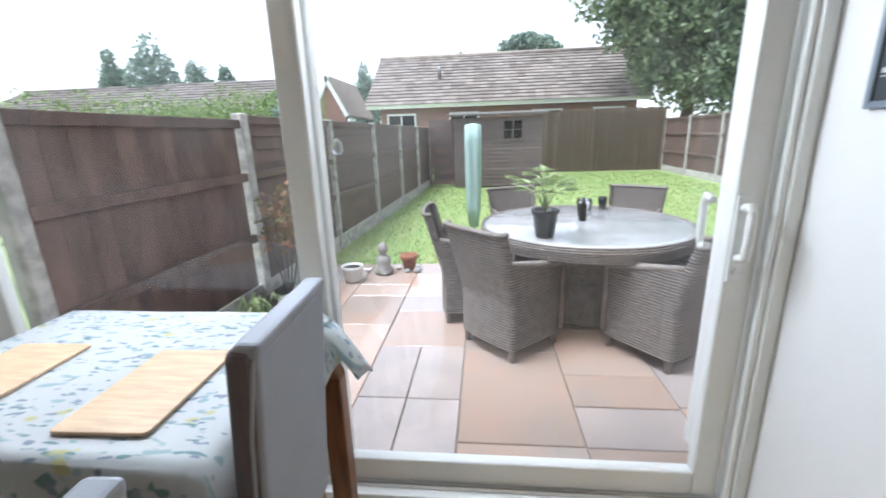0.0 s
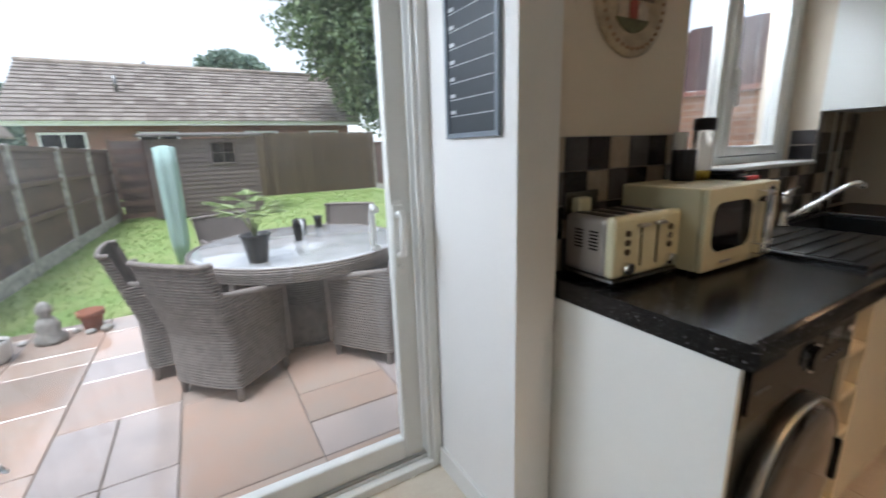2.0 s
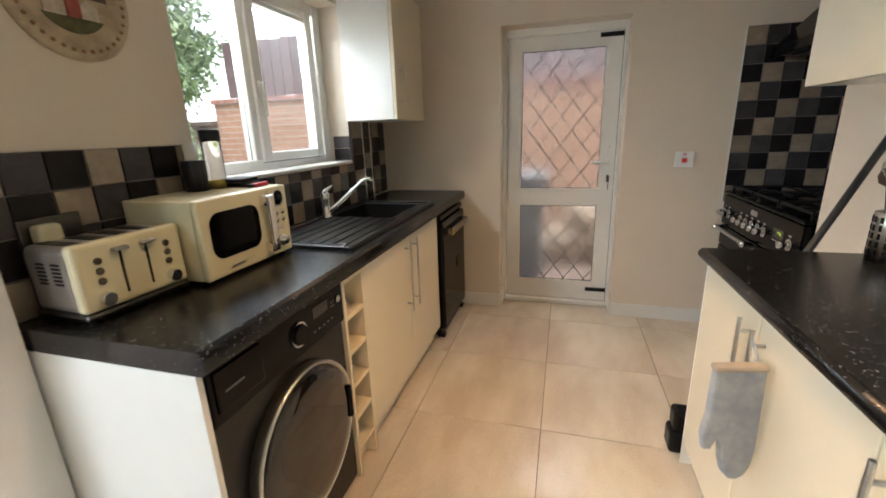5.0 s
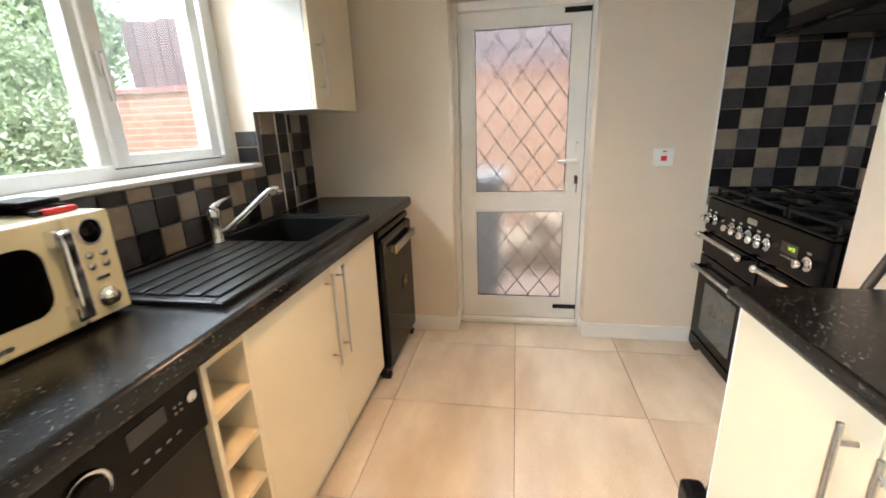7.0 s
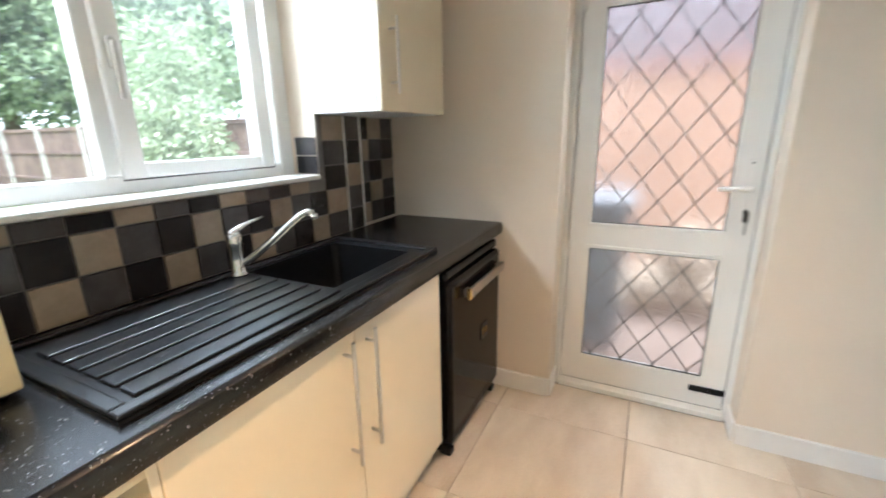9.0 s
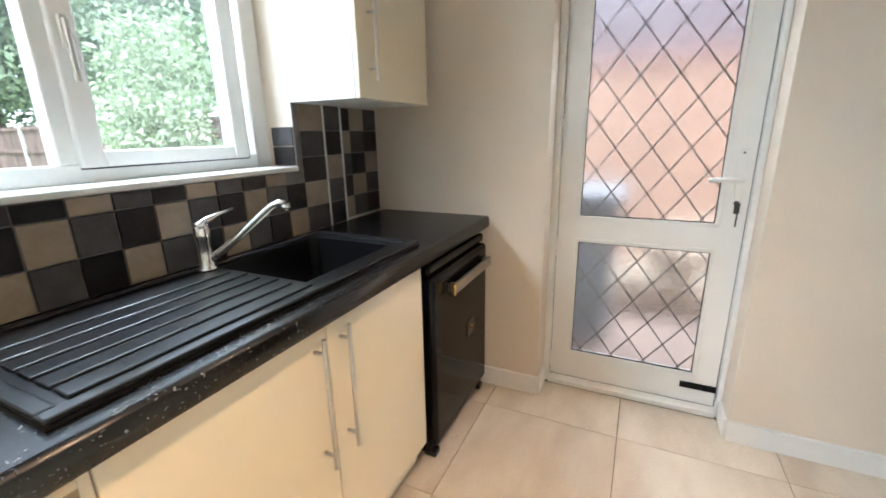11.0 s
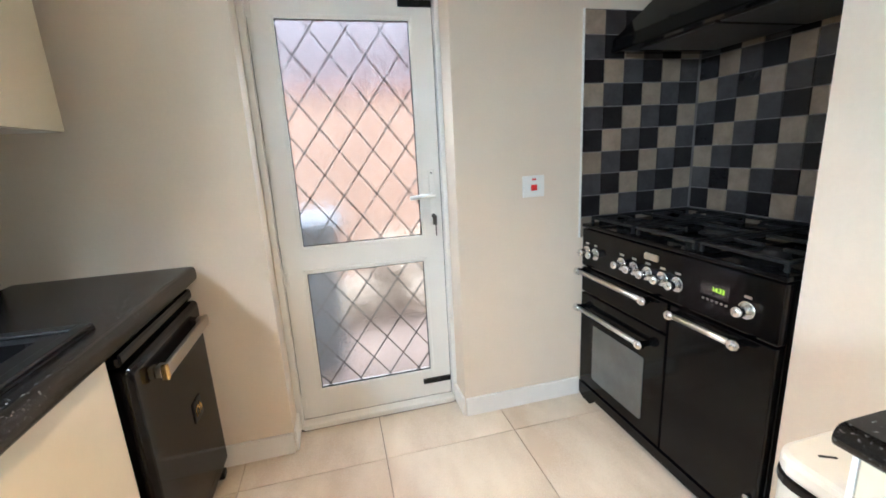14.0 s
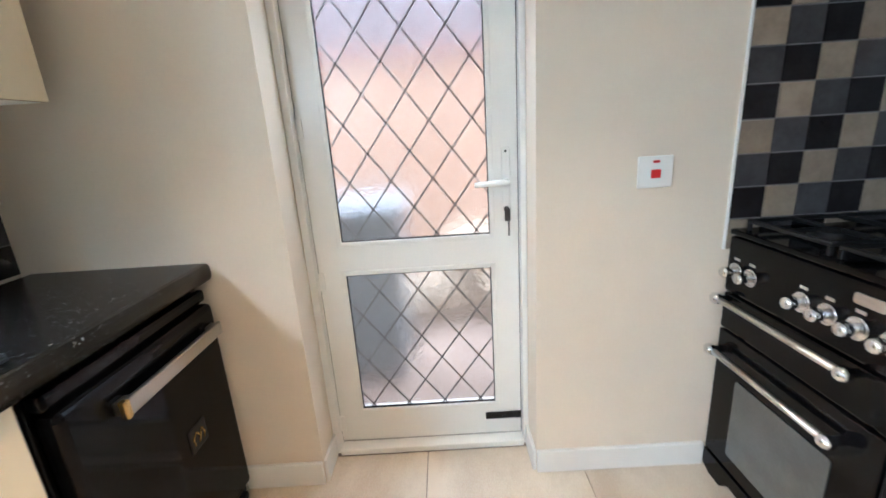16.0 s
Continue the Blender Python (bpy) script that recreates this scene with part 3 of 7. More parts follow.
# sink and tap
SINK = mat("black_composite_sink", (0.007, 0.007, 0.0075), 0.28, grain=0.2, scale=60)
sk = thing("sink", (2.45, 0.6, 0.91), "black composite inset sink with ridged drainer", "sink")
X0, X1, Y0, Y1 = 1.905, 2.985, 0.365, 0.835
rim = bx((X0, SX0, Y0, Y1, 0.9105, 0.917), (SX1, X1, Y0, Y1, 0.9105, 0.917), (SX0, SX1, Y0, SY0, 0.9105, 0.917), (SX0, SX1, SY1, Y1, 0.9105, 0.917))
bmesh.ops.remove_doubles(rim, verts=rim.verts[:], dist=1e-5)
part("deck", rim, SINK, sk)
part("rim", bx((X0, X1, Y0, Y0 + 0.03, 0.917, 0.927), (X0, X1, Y1 - 0.02, Y1, 0.917, 0.927), (X0, X0 + 0.03, Y0 + 0.03, Y1 - 0.02, 0.917, 0.927), (X1 - 0.035, X1, Y0 + 0.03, Y1 - 0.02, 0.917, 0.927), bevel=0.0045), SINK, sk)
for k in range(6):
    y = 0.412 + 0.059 * k
    part("ridge", bx((X0 + 0.05, SX0 - 0.015 - 0.012 * (k % 2), y, y + 0.048, 0.917, 0.924), bevel=0.003), SINK, sk)
bowl = bmesh.new()
t0, t1 = [(SX0, SY0), (SX1, SY0), (SX1, SY1), (SX0, SY1)], [(SX0 + 0.02, SY0 + 0.02), (SX1 - 0.02, SY0 + 0.02), (SX1 - 0.02, SY1 - 0.02), (SX0 + 0.02, SY1 - 0.02)]
va, vb = [bowl.verts.new((x, y, 0.917)) for x, y in t0], [bowl.verts.new((x, y, 0.74)) for x, y in t1]
for i in range(4):
    bowl.faces.new((va[i], vb[i], vb[(i + 1) % 4], va[(i + 1) % 4]))
bowl.faces.new(vb)
bmesh.ops.recalc_face_normals(bowl, faces=bowl.faces[:])
bmesh.ops.reverse_faces(bowl, faces=bowl.faces[:])
bmesh.ops.bevel(bowl, geom=[e for e in bowl.edges if not e.is_boundary], offset=0.03, segments=4, affect="EDGES", profile=0.5)
part("bowl", bowl, BLACK_MATT, sk)
dp = thing("dinner_plate", (2.64, 0.58, 0.745), "pale cream plate lying tilted in the sink", "plate")
b = spin([(0.001, 0.004), (0.06, 0.004), (0.075, 0.008), (0.108, 0.020), (0.110, 0.022), (0.107, 0.024), (0.074, 0.013), (0.001, 0.009)], 36)
b.transform(pose(2.64, 0.58, 0.752, 6, -6, 0))
part("dish", b, mat("cream_glazed_china", (0.74, 0.68, 0.50), 0.2, grain=0.05), dp)
part("waste", spin([(0.04, 0), (0.04, 0.004), (0.03, 0.006), (0.001, 0.004)], centre=(2.71, 0.62, 0.741)), STEEL, sk)
tap = thing("kitchen_tap", (2.472, 0.805, 0.917), "chrome single-lever mixer tap", "tap")
TAPX, TAPY = 2.472, 0.805
part("base", spin([(0.027, 0), (0.027, 0.006), (0.021, 0.012), (0.020, 0.085), (0.023, 0.095), (0.023, 0.128), (0.014, 0.14), (0.001, 0.142)], centre=(TAPX, TAPY, 0.917)), CHROME, tap)
SPOUT = (2.601, 0.596, 1.105)
part("spout", tube([Vector((TAPX + 0.012, TAPY - 0.006, 0.948)).lerp(Vector(SPOUT), f) + Vector((0, 0, dz)) for f, dz in ((0, 0), (0.12, 0), (0.4, 0.006), (0.7, 0.018), (0.84, 0.022), (0.93, 0.016), (1, 0))], [0.014, 0.0135, 0.012, 0.011, 0.0105, 0.0105, 0.011], 14), CHROME, tap)
part("spout_end", cyl(SPOUT, (SPOUT[0] + 0.003, SPOUT[1] - 0.001, SPOUT[2] - 0.016), 0.012, seg=14), CHROME, tap)
part("lever", tube([(TAPX - 0.012, TAPY, 1.045), (TAPX + 0.02, TAPY - 0.002, 1.062), (TAPX + 0.06, TAPY - 0.004, 1.074), (TAPX + 0.11, TAPY - 0.006, 1.083)], [0.018, 0.012, 0.007, 0.005], 12), CHROME, tap)

# under-counter fridge
fr = thing("fridge", (3.25, 0.6, 0), "black under-counter fridge with a satin bar handle, gold reflection modelled on it", "fridge")
part("body", bx((2.972, 3.568, 0.395, 0.88, 0.02, 0.842), bevel=0.005), BLACK, fr)
fd = part("door", bx((2.975, 3.564, 0.335, 0.392, 0.06, 0.785), bevel=0.02, seg=4), BLACK, fr)
part("top_band", bx((2.975, 3.564, 0.352, 0.394, 0.790, 0.832), bevel=0.012), BLACK, fr)
part("plinth", bx((2.98, 3.562, 0.365, 0.394, 0.012, 0.055)), BLACK_MATT, fr)
GOLD = mat("gold_metal", (0.75, 0.52, 0.2), 0.25, 1.0, grain=0.1)
PEWTER = mat("satin_metal_handle", (0.45, 0.42, 0.36), 0.3, 1.0, grain=0.1)
hb = part("door_handle", bx((3.10, 3.53, 0.300, 0.316, 0.685, 0.728), (3.10, 3.14, 0.316, 0.336, 0.69, 0.724), (3.49, 3.53, 0.316, 0.336, 0.69, 0.724), bevel=0.005), PEWTER, fd, "satin metal bar handle")
# the gold end piece models a reflection on the bar
part("handle_glint", bx((3.094, 3.112, 0.298, 0.318, 0.683, 0.730), bevel=0.004), GOLD, hb, "gold end piece modelling a reflection")
bdg = part("badge", bx((3.302, 3.384, 0.331, 0.3355, 0.400, 0.476), bevel=0.002), BLACK_MATT, fd)
part("emblem", tube([(3.318, 0.3295, 0.422), (3.314, 0.3295, 0.445), (3.332, 0.3295, 0.458), (3.346, 0.3295, 0.438), (3.338, 0.3295, 0.418), (3.358, 0.3295, 0.456), (3.370, 0.3295, 0.432), (3.362, 0.3295, 0.418)], 0.003, 6), GOLD, bdg, "plain gold scroll shape")
for x in (3.0, 3.52):
    part("foot", bx((x - 0.022, x + 0.022, 0.345, 0.40, 0.0, 0.03), bevel=0.006), BLACK_MATT, fr)

fr.matrix_basis = pose(3.25, 0.575, 0)      # stands a little proud of the units beside it

# wall cabinet
wc = thing("wall_cabinet", (3.2, 0.75, 1.42), "cream gloss wall cabinet with white side", "cabinet")
part("body", bx((2.96, 3.465, 0.585, YW - 0.001, 1.42, 2.14), bevel=0.001), WHITE_BOARD, wc)
d = part("door", bx((2.96, 3.465, 0.562, 0.583, 1.42, 2.14), bevel=0.0025), CREAM_GLOSS, wc)
bar_handle(3.03, 0.562, 1.48, 1.74, d)

# toaster
to = thing("toaster", (1.31, 0.77, 0.91), "cream and steel four-slice toaster on the worktop", "toaster")
ang = 2
tm = Matrix.Translation((1.329, 0.79, 0)) @ pose(0, 0, 0, 0, 0, -ang)


def at_toaster(b):
    b.transform(Matrix.Translation((0, 0, 0.91)) @ Matrix.Diagonal((1, 1, 0.99, 1)) @ Matrix.Translation((0, 0, -0.91)))
    b.transform(tm)
    return b


part("body", at_toaster(bx((-0.137, 0.137, -0.085, 0.075, 0.935, 1.105), bevel=0.018, seg=4)), mat("polished_steel", (0.46, 0.43, 0.40), 0.36, 0.55, grain=0.2, scale=6), to)
part("front", at_toaster(bx((-0.142, 0.142, -0.114, -0.080, 0.938, 1.112), bevel=0.012, seg=3)), CREAM_ENAMEL, to, "cream enamel front")
# base chrome is darkened to carry the shadow at the toaster's foot
part("base", at_toaster(bx((-0.142, 0.142, -0.117, 0.078, 0.918, 0.938), bevel=0.008)), mat("dark_chrome", (0.16, 0.155, 0.15), 0.25, 1.0, grain=0.1), to)
for k in range(4):
    part("slot", at_toaster(bx((-0.115 + 0.06 * k, -0.085 + 0.06 * k, -0.07, 0.055, 1.099, 1.107), bevel=0.001)), BLACK_MATT, to)
for sx in (-1, 1):
    part("knob", at_toaster(cyl((sx * 0.092, -0.112, 0.968), (sx * 0.092, -0.134, 0.968), 0.017, bevel=0.002)), CHROME, to)
    for k in range(3):
        part("button", at_toaster(cyl((sx * 0.09, -0.112, 1.012 + 0.026 * k), (sx * 0.09, -0.119, 1.012 + 0.026 * k), 0.009, bevel=0.001)), mat("bronze_button", (0.16, 0.13, 0.10), 0.3, 0.8, grain=0.1), to)
    part("lever_slot", at_toaster(bx((sx * 0.034 - 0.003, sx * 0.034 + 0.003, -0.1155, -0.113, 0.965, 1.085))), BLACK_MATT, to)
    part("lever", at_toaster(bx((sx * 0.036 - 0.02, sx * 0.036 + 0.02, -0.132, -0.113, 1.078, 1.088), bevel=0.004)), STEEL, to)
for k in range(2):
    for j in range(6):
        part("vent", at_toaster(bx((-0.1385, -0.1365, -0.055 + 0.055 * k, -0.025 + 0.055 * k, 1.01 + 0.010 * j, 1.015 + 0.010 * j))), BLACK_MATT, to)
for sx in (-0.11, 0.11):
    for sy in (-0.09, 0.05):
        part("foot", at_toaster(cyl((sx, sy, 0.910), (sx, sy, 0.920), 0.012, seg=12)), BLACK_MATT, to)
# plug and socket behind the toaster
so = thing("wall_socket", (1.28, YW - 0.006, 1.12), "dull metal double socket on the tiles", "socket")
part("faceplate", bx((1.21, 1.355, YW - 0.018, YW - 0.007, 1.075, 1.16), bevel=0.003), bpy.data.materials["dark_chrome"], so)
pg = thing("plug", (1.25, YW - 0.02, 1.12), "cream plug in the wall socket", "plug")
part("body", bx((1.228, 1.285, YW - 0.058, YW - 0.018, 1.095, 1.145), bevel=0.012, seg=3), CREAM_ENAMEL, pg)

# microwave
MX0, MX1, MY0, MY1, MZ0, MZ1 = 1.475, 1.886, 0.605, 0.885, 0.922, 1.168
mw = thing("microwave", (1.68, 0.75, 0.91), "cream retro microwave with a chrome handle", "microwave")
part("body", bx((MX0, MX1, MY0 + 0.022, MY1, MZ0, MZ1), bevel=0.006), CREAM_ENAMEL, mw)
md = part("door", bx((MX0, 1.775, MY0, MY0 + 0.02, MZ0, MZ1), bevel=0.006), CREAM_ENAMEL, mw)
part("window", plate(rounded(0.215, 0.145, 0.04), 0.004, Matrix.Translation((1.616, MY0 + 0.001, 1.052)) @ pose(0, 0, 0, 90, 0, 0), 0.0015), BLACK, md, "dark rounded door window")
part("name_strip", bx((1.57, 1.63, MY0 - 0.0012, MY0 + 0.001, 0.940, 0.949)), STEEL, md)
part("handle", bx((1.738, 1.768, MY0 - 0.042, MY0 - 0.026, 0.95, 1.145), bevel=0.007, seg=3), CHROME, md)
for z in (0.965, 1.13):
    part("handle_stem", bx((1.735, 1.771, MY0 - 0.034, MY0 + 0.001, z - 0.018, z + 0.018), bevel=0.004), CHROME, md)
pnl = part("control_panel", bx((1.778, MX1, MY0, MY0 + 0.02, MZ0, MZ1), bevel=0.006), CREAM_ENAMEL, mw)
part("timer_display", disc([(0.026, 0), (0.026, 0.003), (0.001, 0.004)], 1.832, 1.125, MY0, 28), BLACK, pnl)
part("display_ring", disc([(0.031, 0), (0.031, 0.003), (0.027, 0.004), (0.0265, 0.002)], 1.832, 1.125, MY0, 28), CHROME, pnl)
for i in range(2):
    for j in range(2):
        part("button", disc([(0.009, 0), (0.009, 0.004), (0.001, 0.005)], 1.815 + 0.033 * i, 1.072 - 0.026 * j, MY0, 14), CHROME, pnl)
part("button", bx((1.815, 1.849, MY0 - 0.004, MY0 + 0.001, 1.012, 1.022), bevel=0.002), CHROME, pnl)
part("dial", disc([(0.024, 0), (0.023, 0.006), (0.017, 0.008), (0.016, 0.02), (0.001, 0.021)], 1.832, 0.968, MY0, 28), CHROME, pnl)
for x in (1.49, 1.86):
    for y in (0.64, 0.86):
        part("foot", cyl((x, y, 0.91), (x, y, 0.923), 0.012, seg=12), BLACK_MATT, mw)
# things on the microwave
gr = thing("pepper_grinder", (1.770, 0.80, 1.168), "tall clear grinder with a black lid", "grinder")
SMOKE = glass("smoked_plastic", 0.05, (0.75, 0.68, 0.62))
part("beaker", spin([(0.030, 0), (0.033, 0.02), (0.033, 0.16), (0.030, 0.165), (0.001, 0.165)], centre=(1.770, 0.80, 1.168)), SMOKE, gr)
part("lid", spin([(0.035, 0.165), (0.035, 0.20), (0.030, 0.205), (0.001, 0.205)], centre=(1.770, 0.80, 1.168)), BLACK_MATT, gr)
part("filling", spin([(0.027, 0.004), (0.027, 0.03), (0.001, 0.03)], centre=(1.770, 0.80, 1.168)), mat("yellow_powder", (0.6, 0.45, 0.05), 0.8, grain=0.2), gr)
tn = thing("storage_tin", (1.690, 0.815, 1.168), "dark grey striped tin on the microwave", "tin")
part("body", spin([(0.038, 0), (0.038, 0.10), (0.036, 0.103), (0.001, 0.103)], centre=(1.700, 0.82, 1.168)), mat("dark_tin", (0.06, 0.06, 0.07), 0.35, 0.5, grain=0.5, scale=3, stretch=(60, 60, 1)), tn)
bk = thing("paper_roll", (1.725, 0.85, 1.168), "white kitchen paper roll", "paper roll")
part("roll", cyl((1.735, 0.858, 1.168), (1.735, 0.858, 1.33), 0.022), WHITE_BOARD, bk)
wl = thing("wallet", (1.83, 0.74, 1.168), "black folded pouch lying on the microwave", "pouch")
part("flap", bx((1.775, 1.865, 0.70, 0.80, 1.186, 1.200), bevel=0.005), BLACK_MATT, wl)
part("base", bx((1.79, 1.872, 0.69, 0.79, 1.1685, 1.184), bevel=0.006), BLACK_MATT, wl)
lg = thing("lighter", (1.82, 0.65, 1.168), "red plastic gas lighter lying on the microwave", "lighter")
part("body", bx((1.79, 1.862, 0.655, 0.675, 1.1685, 1.182), bevel=0.004), RED, lg)
part("tip", bx((1.768, 1.79, 0.657, 0.673, 1.170, 1.181), bevel=0.003), BLACK_MATT, lg)

# plate on the wall
pl = thing("wall_plate", (1.45, YW, 1.71), "round decorative plate with a moulded rim and painted scene", "plate")
part("rim", disc([(0.165, 0.002), (0.165, 0.008), (0.155, 0.018), (0.125, 0.016), (0.108, 0.010), (0.001, 0.009)], 1.474, 1.722, YW, 48), mat("glazed_cream_pottery", (0.52, 0.41, 0.27), 0.3, grain=0.3, scale=18), pl)
for k in range(36):
    a = 2 * math.pi * k / 36
    part("bead", disc([(0.0065, 0), (0.005, 0.004), (0.001, 0.005)], 1.474 + 0.14 * math.cos(a), 1.722 + 0.14 * math.sin(a), YW - 0.016, 8), mat("plate_bead", (0.32, 0.16, 0.08), 0.35, grain=0.2) if k == 0 else bpy.data.materials["plate_bead"], pl)
part("sky", plate([(0.10 * math.cos(radians(a)), 0.10 * math.sin(radians(a))) for a in range(0, 181, 12)], 0.002, Matrix.Translation((1.474, YW - 0.0092, 1.722)) @ pose(0, 0, 0, 90, 0, 0)), mat("plate_dark_glaze", (0.07, 0.06, 0.06), 0.3, grain=0.4, scale=30, second=(0.2, 0.12, 0.08)), pl)
for x, w, h, c in ((1.427, 0.05, 0.06, (0.62, 0.52, 0.40)), (1.477, 0.035, 0.075, (0.42, 0.10, 0.07)), (1.517, 0.045, 0.055, (0.66, 0.58, 0.46))):
    part("house_relief", plate([(-w / 2, 0), (w / 2, 0), (w / 2, h * 0.6), (0, h), (-w / 2, h * 0.6)], 0.005, Matrix.Translation((x, YW - 0.009, 1.667)) @ pose(0, 0, 0, 90, 0, 0)), mat("plate_house_glaze", c, 0.35, grain=0.3, scale=40), pl)
part("lawn_relief", plate([(0.095 * math.cos(radians(a)), 0.095 * math.sin(radians(a))) for a in range(215, 326, 10)], 0.004, Matrix.Translation((1.474, YW - 0.009, 1.722)) @ pose(0, 0, 0, 90, 0, 0)), mat("plate_green_glaze", (0.13, 0.13, 0.06), 0.35, grain=0.4, scale=40), pl)

# ---- kitchen: cooker side ----
ck = thing("range_cooker", (3.09, -1.7, 0), "black enamel range cooker with chrome knobs and rails", "cooker")
CX0, CX1, CF = 2.612, 3.572, -1.40
part("body", bx((CX0, CX1, -1.985, CF - 0.03, 0.05, 0.905), bevel=0.004), BLACK, ck)
part("control_panel", bx((CX0, CX1, CF - 0.03, CF + 0.004, 0.715, 0.90), bevel=0.008), BLACK, ck)
part("plinth", bx((CX0 + 0.03, CX1 - 0.03, CF - 0.05, CF - 0.02, 0.03, 0.09)), BLACK, ck)
part("kick_board", plate([(0, 0.02), (0.04, 0.0), (0.10, 0.0), (0.14, 0.035), (0.82, 0.035), (0.86, 0.0), (0.92, 0.0), (0.96, 0.02), (0.96, 0.085), (0, 0.085)], 0.02, Matrix.Translation((CX0, CF + 0.004, 0.0)) @ pose(0, 0, 0, 90, 0, 0), 0.003), BLACK, ck)
part("hob", bx((CX0 - 0.002, CX1 + 0.002, -1.985, CF + 0.006, 0.905, 0.922), bevel=0.005), BLACK, ck)
IRON = mat("cast_iron", (0.004, 0.004, 0.004), 0.55, grain=0.3, scale=60, bump=0.3)
for i, (bxx, by, r) in enumerate(((3.40, -1.56, 0.045), (3.40, -1.84, 0.035), (3.09, -1.70, 0.06), (2.78, -1.56, 0.035), (2.78, -1.84, 0.045))):
    bn = part("burner", spin([(r + 0.012, 0), (r + 0.010, 0.010), (r, 0.014), (r, 0.022), (r - 0.008, 0.026), (0.001, 0.026)], centre=(bxx, by, 0.922)), IRON, ck)
for bxx in (3.40, 3.09, 2.78):
    gb = bx((bxx - 0.145, bxx + 0.145, -1.975, -1.963, 0.945, 0.957), (bxx - 0.145, bxx + 0.145, -1.437, -1.425, 0.945, 0.957), (bxx - 0.145, bxx - 0.133, -1.963, -1.437, 0.945, 0.957), (bxx + 0.133, bxx + 0.145, -1.963, -1.437, 0.945, 0.957), (bxx - 0.133, bxx - 0.03, -1.566, -1.554, 0.945, 0.957), (bxx + 0.03, bxx + 0.133, -1.566, -1.554, 0.945, 0.957), (bxx - 0.133, bxx - 0.03, -1.846, -1.834, 0.945, 0.957), (bxx + 0.03, bxx + 0.133, -1.846, -1.834, 0.945, 0.957), (bxx - 0.133, bxx + 0.133, -1.706, -1.694, 0.945, 0.957), (bxx - 0.006, bxx + 0.006, -1.963, -1.89, 0.945, 0.957), (bxx - 0.006, bxx + 0.006, -1.51, -1.437, 0.945, 0.957), *[(bxx + a, bxx + a + 0.012, c, c + 0.012, 0.922, 0.945) for a in (-0.145, 0.133) for c in (-1.975, -1.437)], bevel=0.002, seg=1)
    part("pan_support", gb, IRON, ck)


def rail(x0, x1, z, parent):
    b = cyl((x0, CF + 0.038, z), (x1, CF + 0.038, z), 0.010, seg=16)
    r = part("rail", b, STEEL, parent, "brushed steel towel rail")
    for x in (x0, x1):
        e = cyl((x, CF + 0.004, z), (x, CF + 0.043, z), 0.012, seg=16)
        join(e, spin([(0.001, -0.02), (0.012, -0.018), (0.019, -0.006), (0.019, 0.006), (0.012, 0.018), (0.001, 0.02)], 16), Matrix.Translation((x, CF + 0.040, z)) @ pose(0, 0, 0, 0, 90, 0))
        part("rail_end", e, CHROME, r)


gd = part("grill_door", bx((3.008, CX1 - 0.004, CF - 0.028, CF + 0.004, 0.585, 0.708), bevel=0.005), BLACK, ck)
rail(3.10, 3.55, 0.692, gd)
od = part("oven_door", bx((3.008, CX1 - 0.004, CF - 0.028, CF + 0.004, 0.095, 0.578), bevel=0.005), BLACK, ck)
part("oven_window", plate(rounded(0.345, 0.285, 0.01), 0.004, Matrix.Translation((3.285, CF + 0.0035, 0.295)) @ pose(0, 0, 0, -90, 0, 0)), mat("oven_glass", (0.085, 0.09, 0.085), 0.08, grain=0.2, coat=0.5), od, "grey oven door glass")
rail(3.105, 3.55, 0.505, od)
rd = part("tall_oven_door", bx((CX0 + 0.004, 3.002, CF - 0.028, CF + 0.004, 0.095, 0.708), bevel=0.005), BLACK, ck)
rail(2.712, 2.962, 0.686, rd)
part("door_catch", cyl((2.64, CF + 0.004, 0.20), (2.64, CF + 0.014, 0.20), 0.008, seg=12), CHROME, rd)


def knob(x, z, r, parent):
    k = part("knob", disc([(0.001, 0.048), (r * 0.55, 0.047), (r * 0.72, 0.040), (r * 0.72, 0.022), (r * 0.6, 0.016), (r * 0.6, 0.0)], x, z, 0, 20), CHROME, parent, "chrome control knob")
    k.data.transform(Matrix.Translation((0, CF + 0.004, 0)) @ Matrix.Diagonal((1, -1, 1, 1)))
    k.data.flip_normals()
    c = part("collar", disc([(r * 1.15, 0.0), (r * 1.15, 0.004), (r * 0.95, 0.005), (r * 0.95, 0.001)], x, z, 0, 24), CHROME, k)
    c.data.transform(Matrix.Translation((0, CF + 0.0045, 0)) @ Matrix.Diagonal((1, -1, 1, 1)))
    c.data.flip_normals()
    part("mark", bx((x - 0.012, x + 0.012, CF + 0.0035, CF + 0.0048, z + r * 1.5, z + r * 1.5 + 0.008)), STEEL, k)


for x in (3.525, 3.46, 3.275, 3.2, 3.123, 3.046, 2.975, 2.712):
    knob(x, 0.792, 0.024, ck)
part("maker_plate", plate(rounded(0.075, 0.026, 0.008), 0.005, Matrix.Translation((3.105, CF + 0.004, 0.862)) @ pose(0, 0, 0, -90, 0, 0), 0.001), STEEL, ck)
clk = part("clock", bx((2.77, 2.875, CF + 0.0035, CF + 0.0055, 0.795, 0.84)), DARK_GLASS, ck)
GREEN = bpy.data.materials.new("clock_glow")
GREEN.use_nodes = True
gp = GREEN.node_tree.nodes["Principled BSDF"]
gp.inputs["Base Color"].default_value = (0.1, 0.2, 0.0, 1)
gp.inputs["Emission Color"].default_value, gp.inputs["Emission Strength"].default_value = (0.6, 0.9, 0.05, 1), 0.35


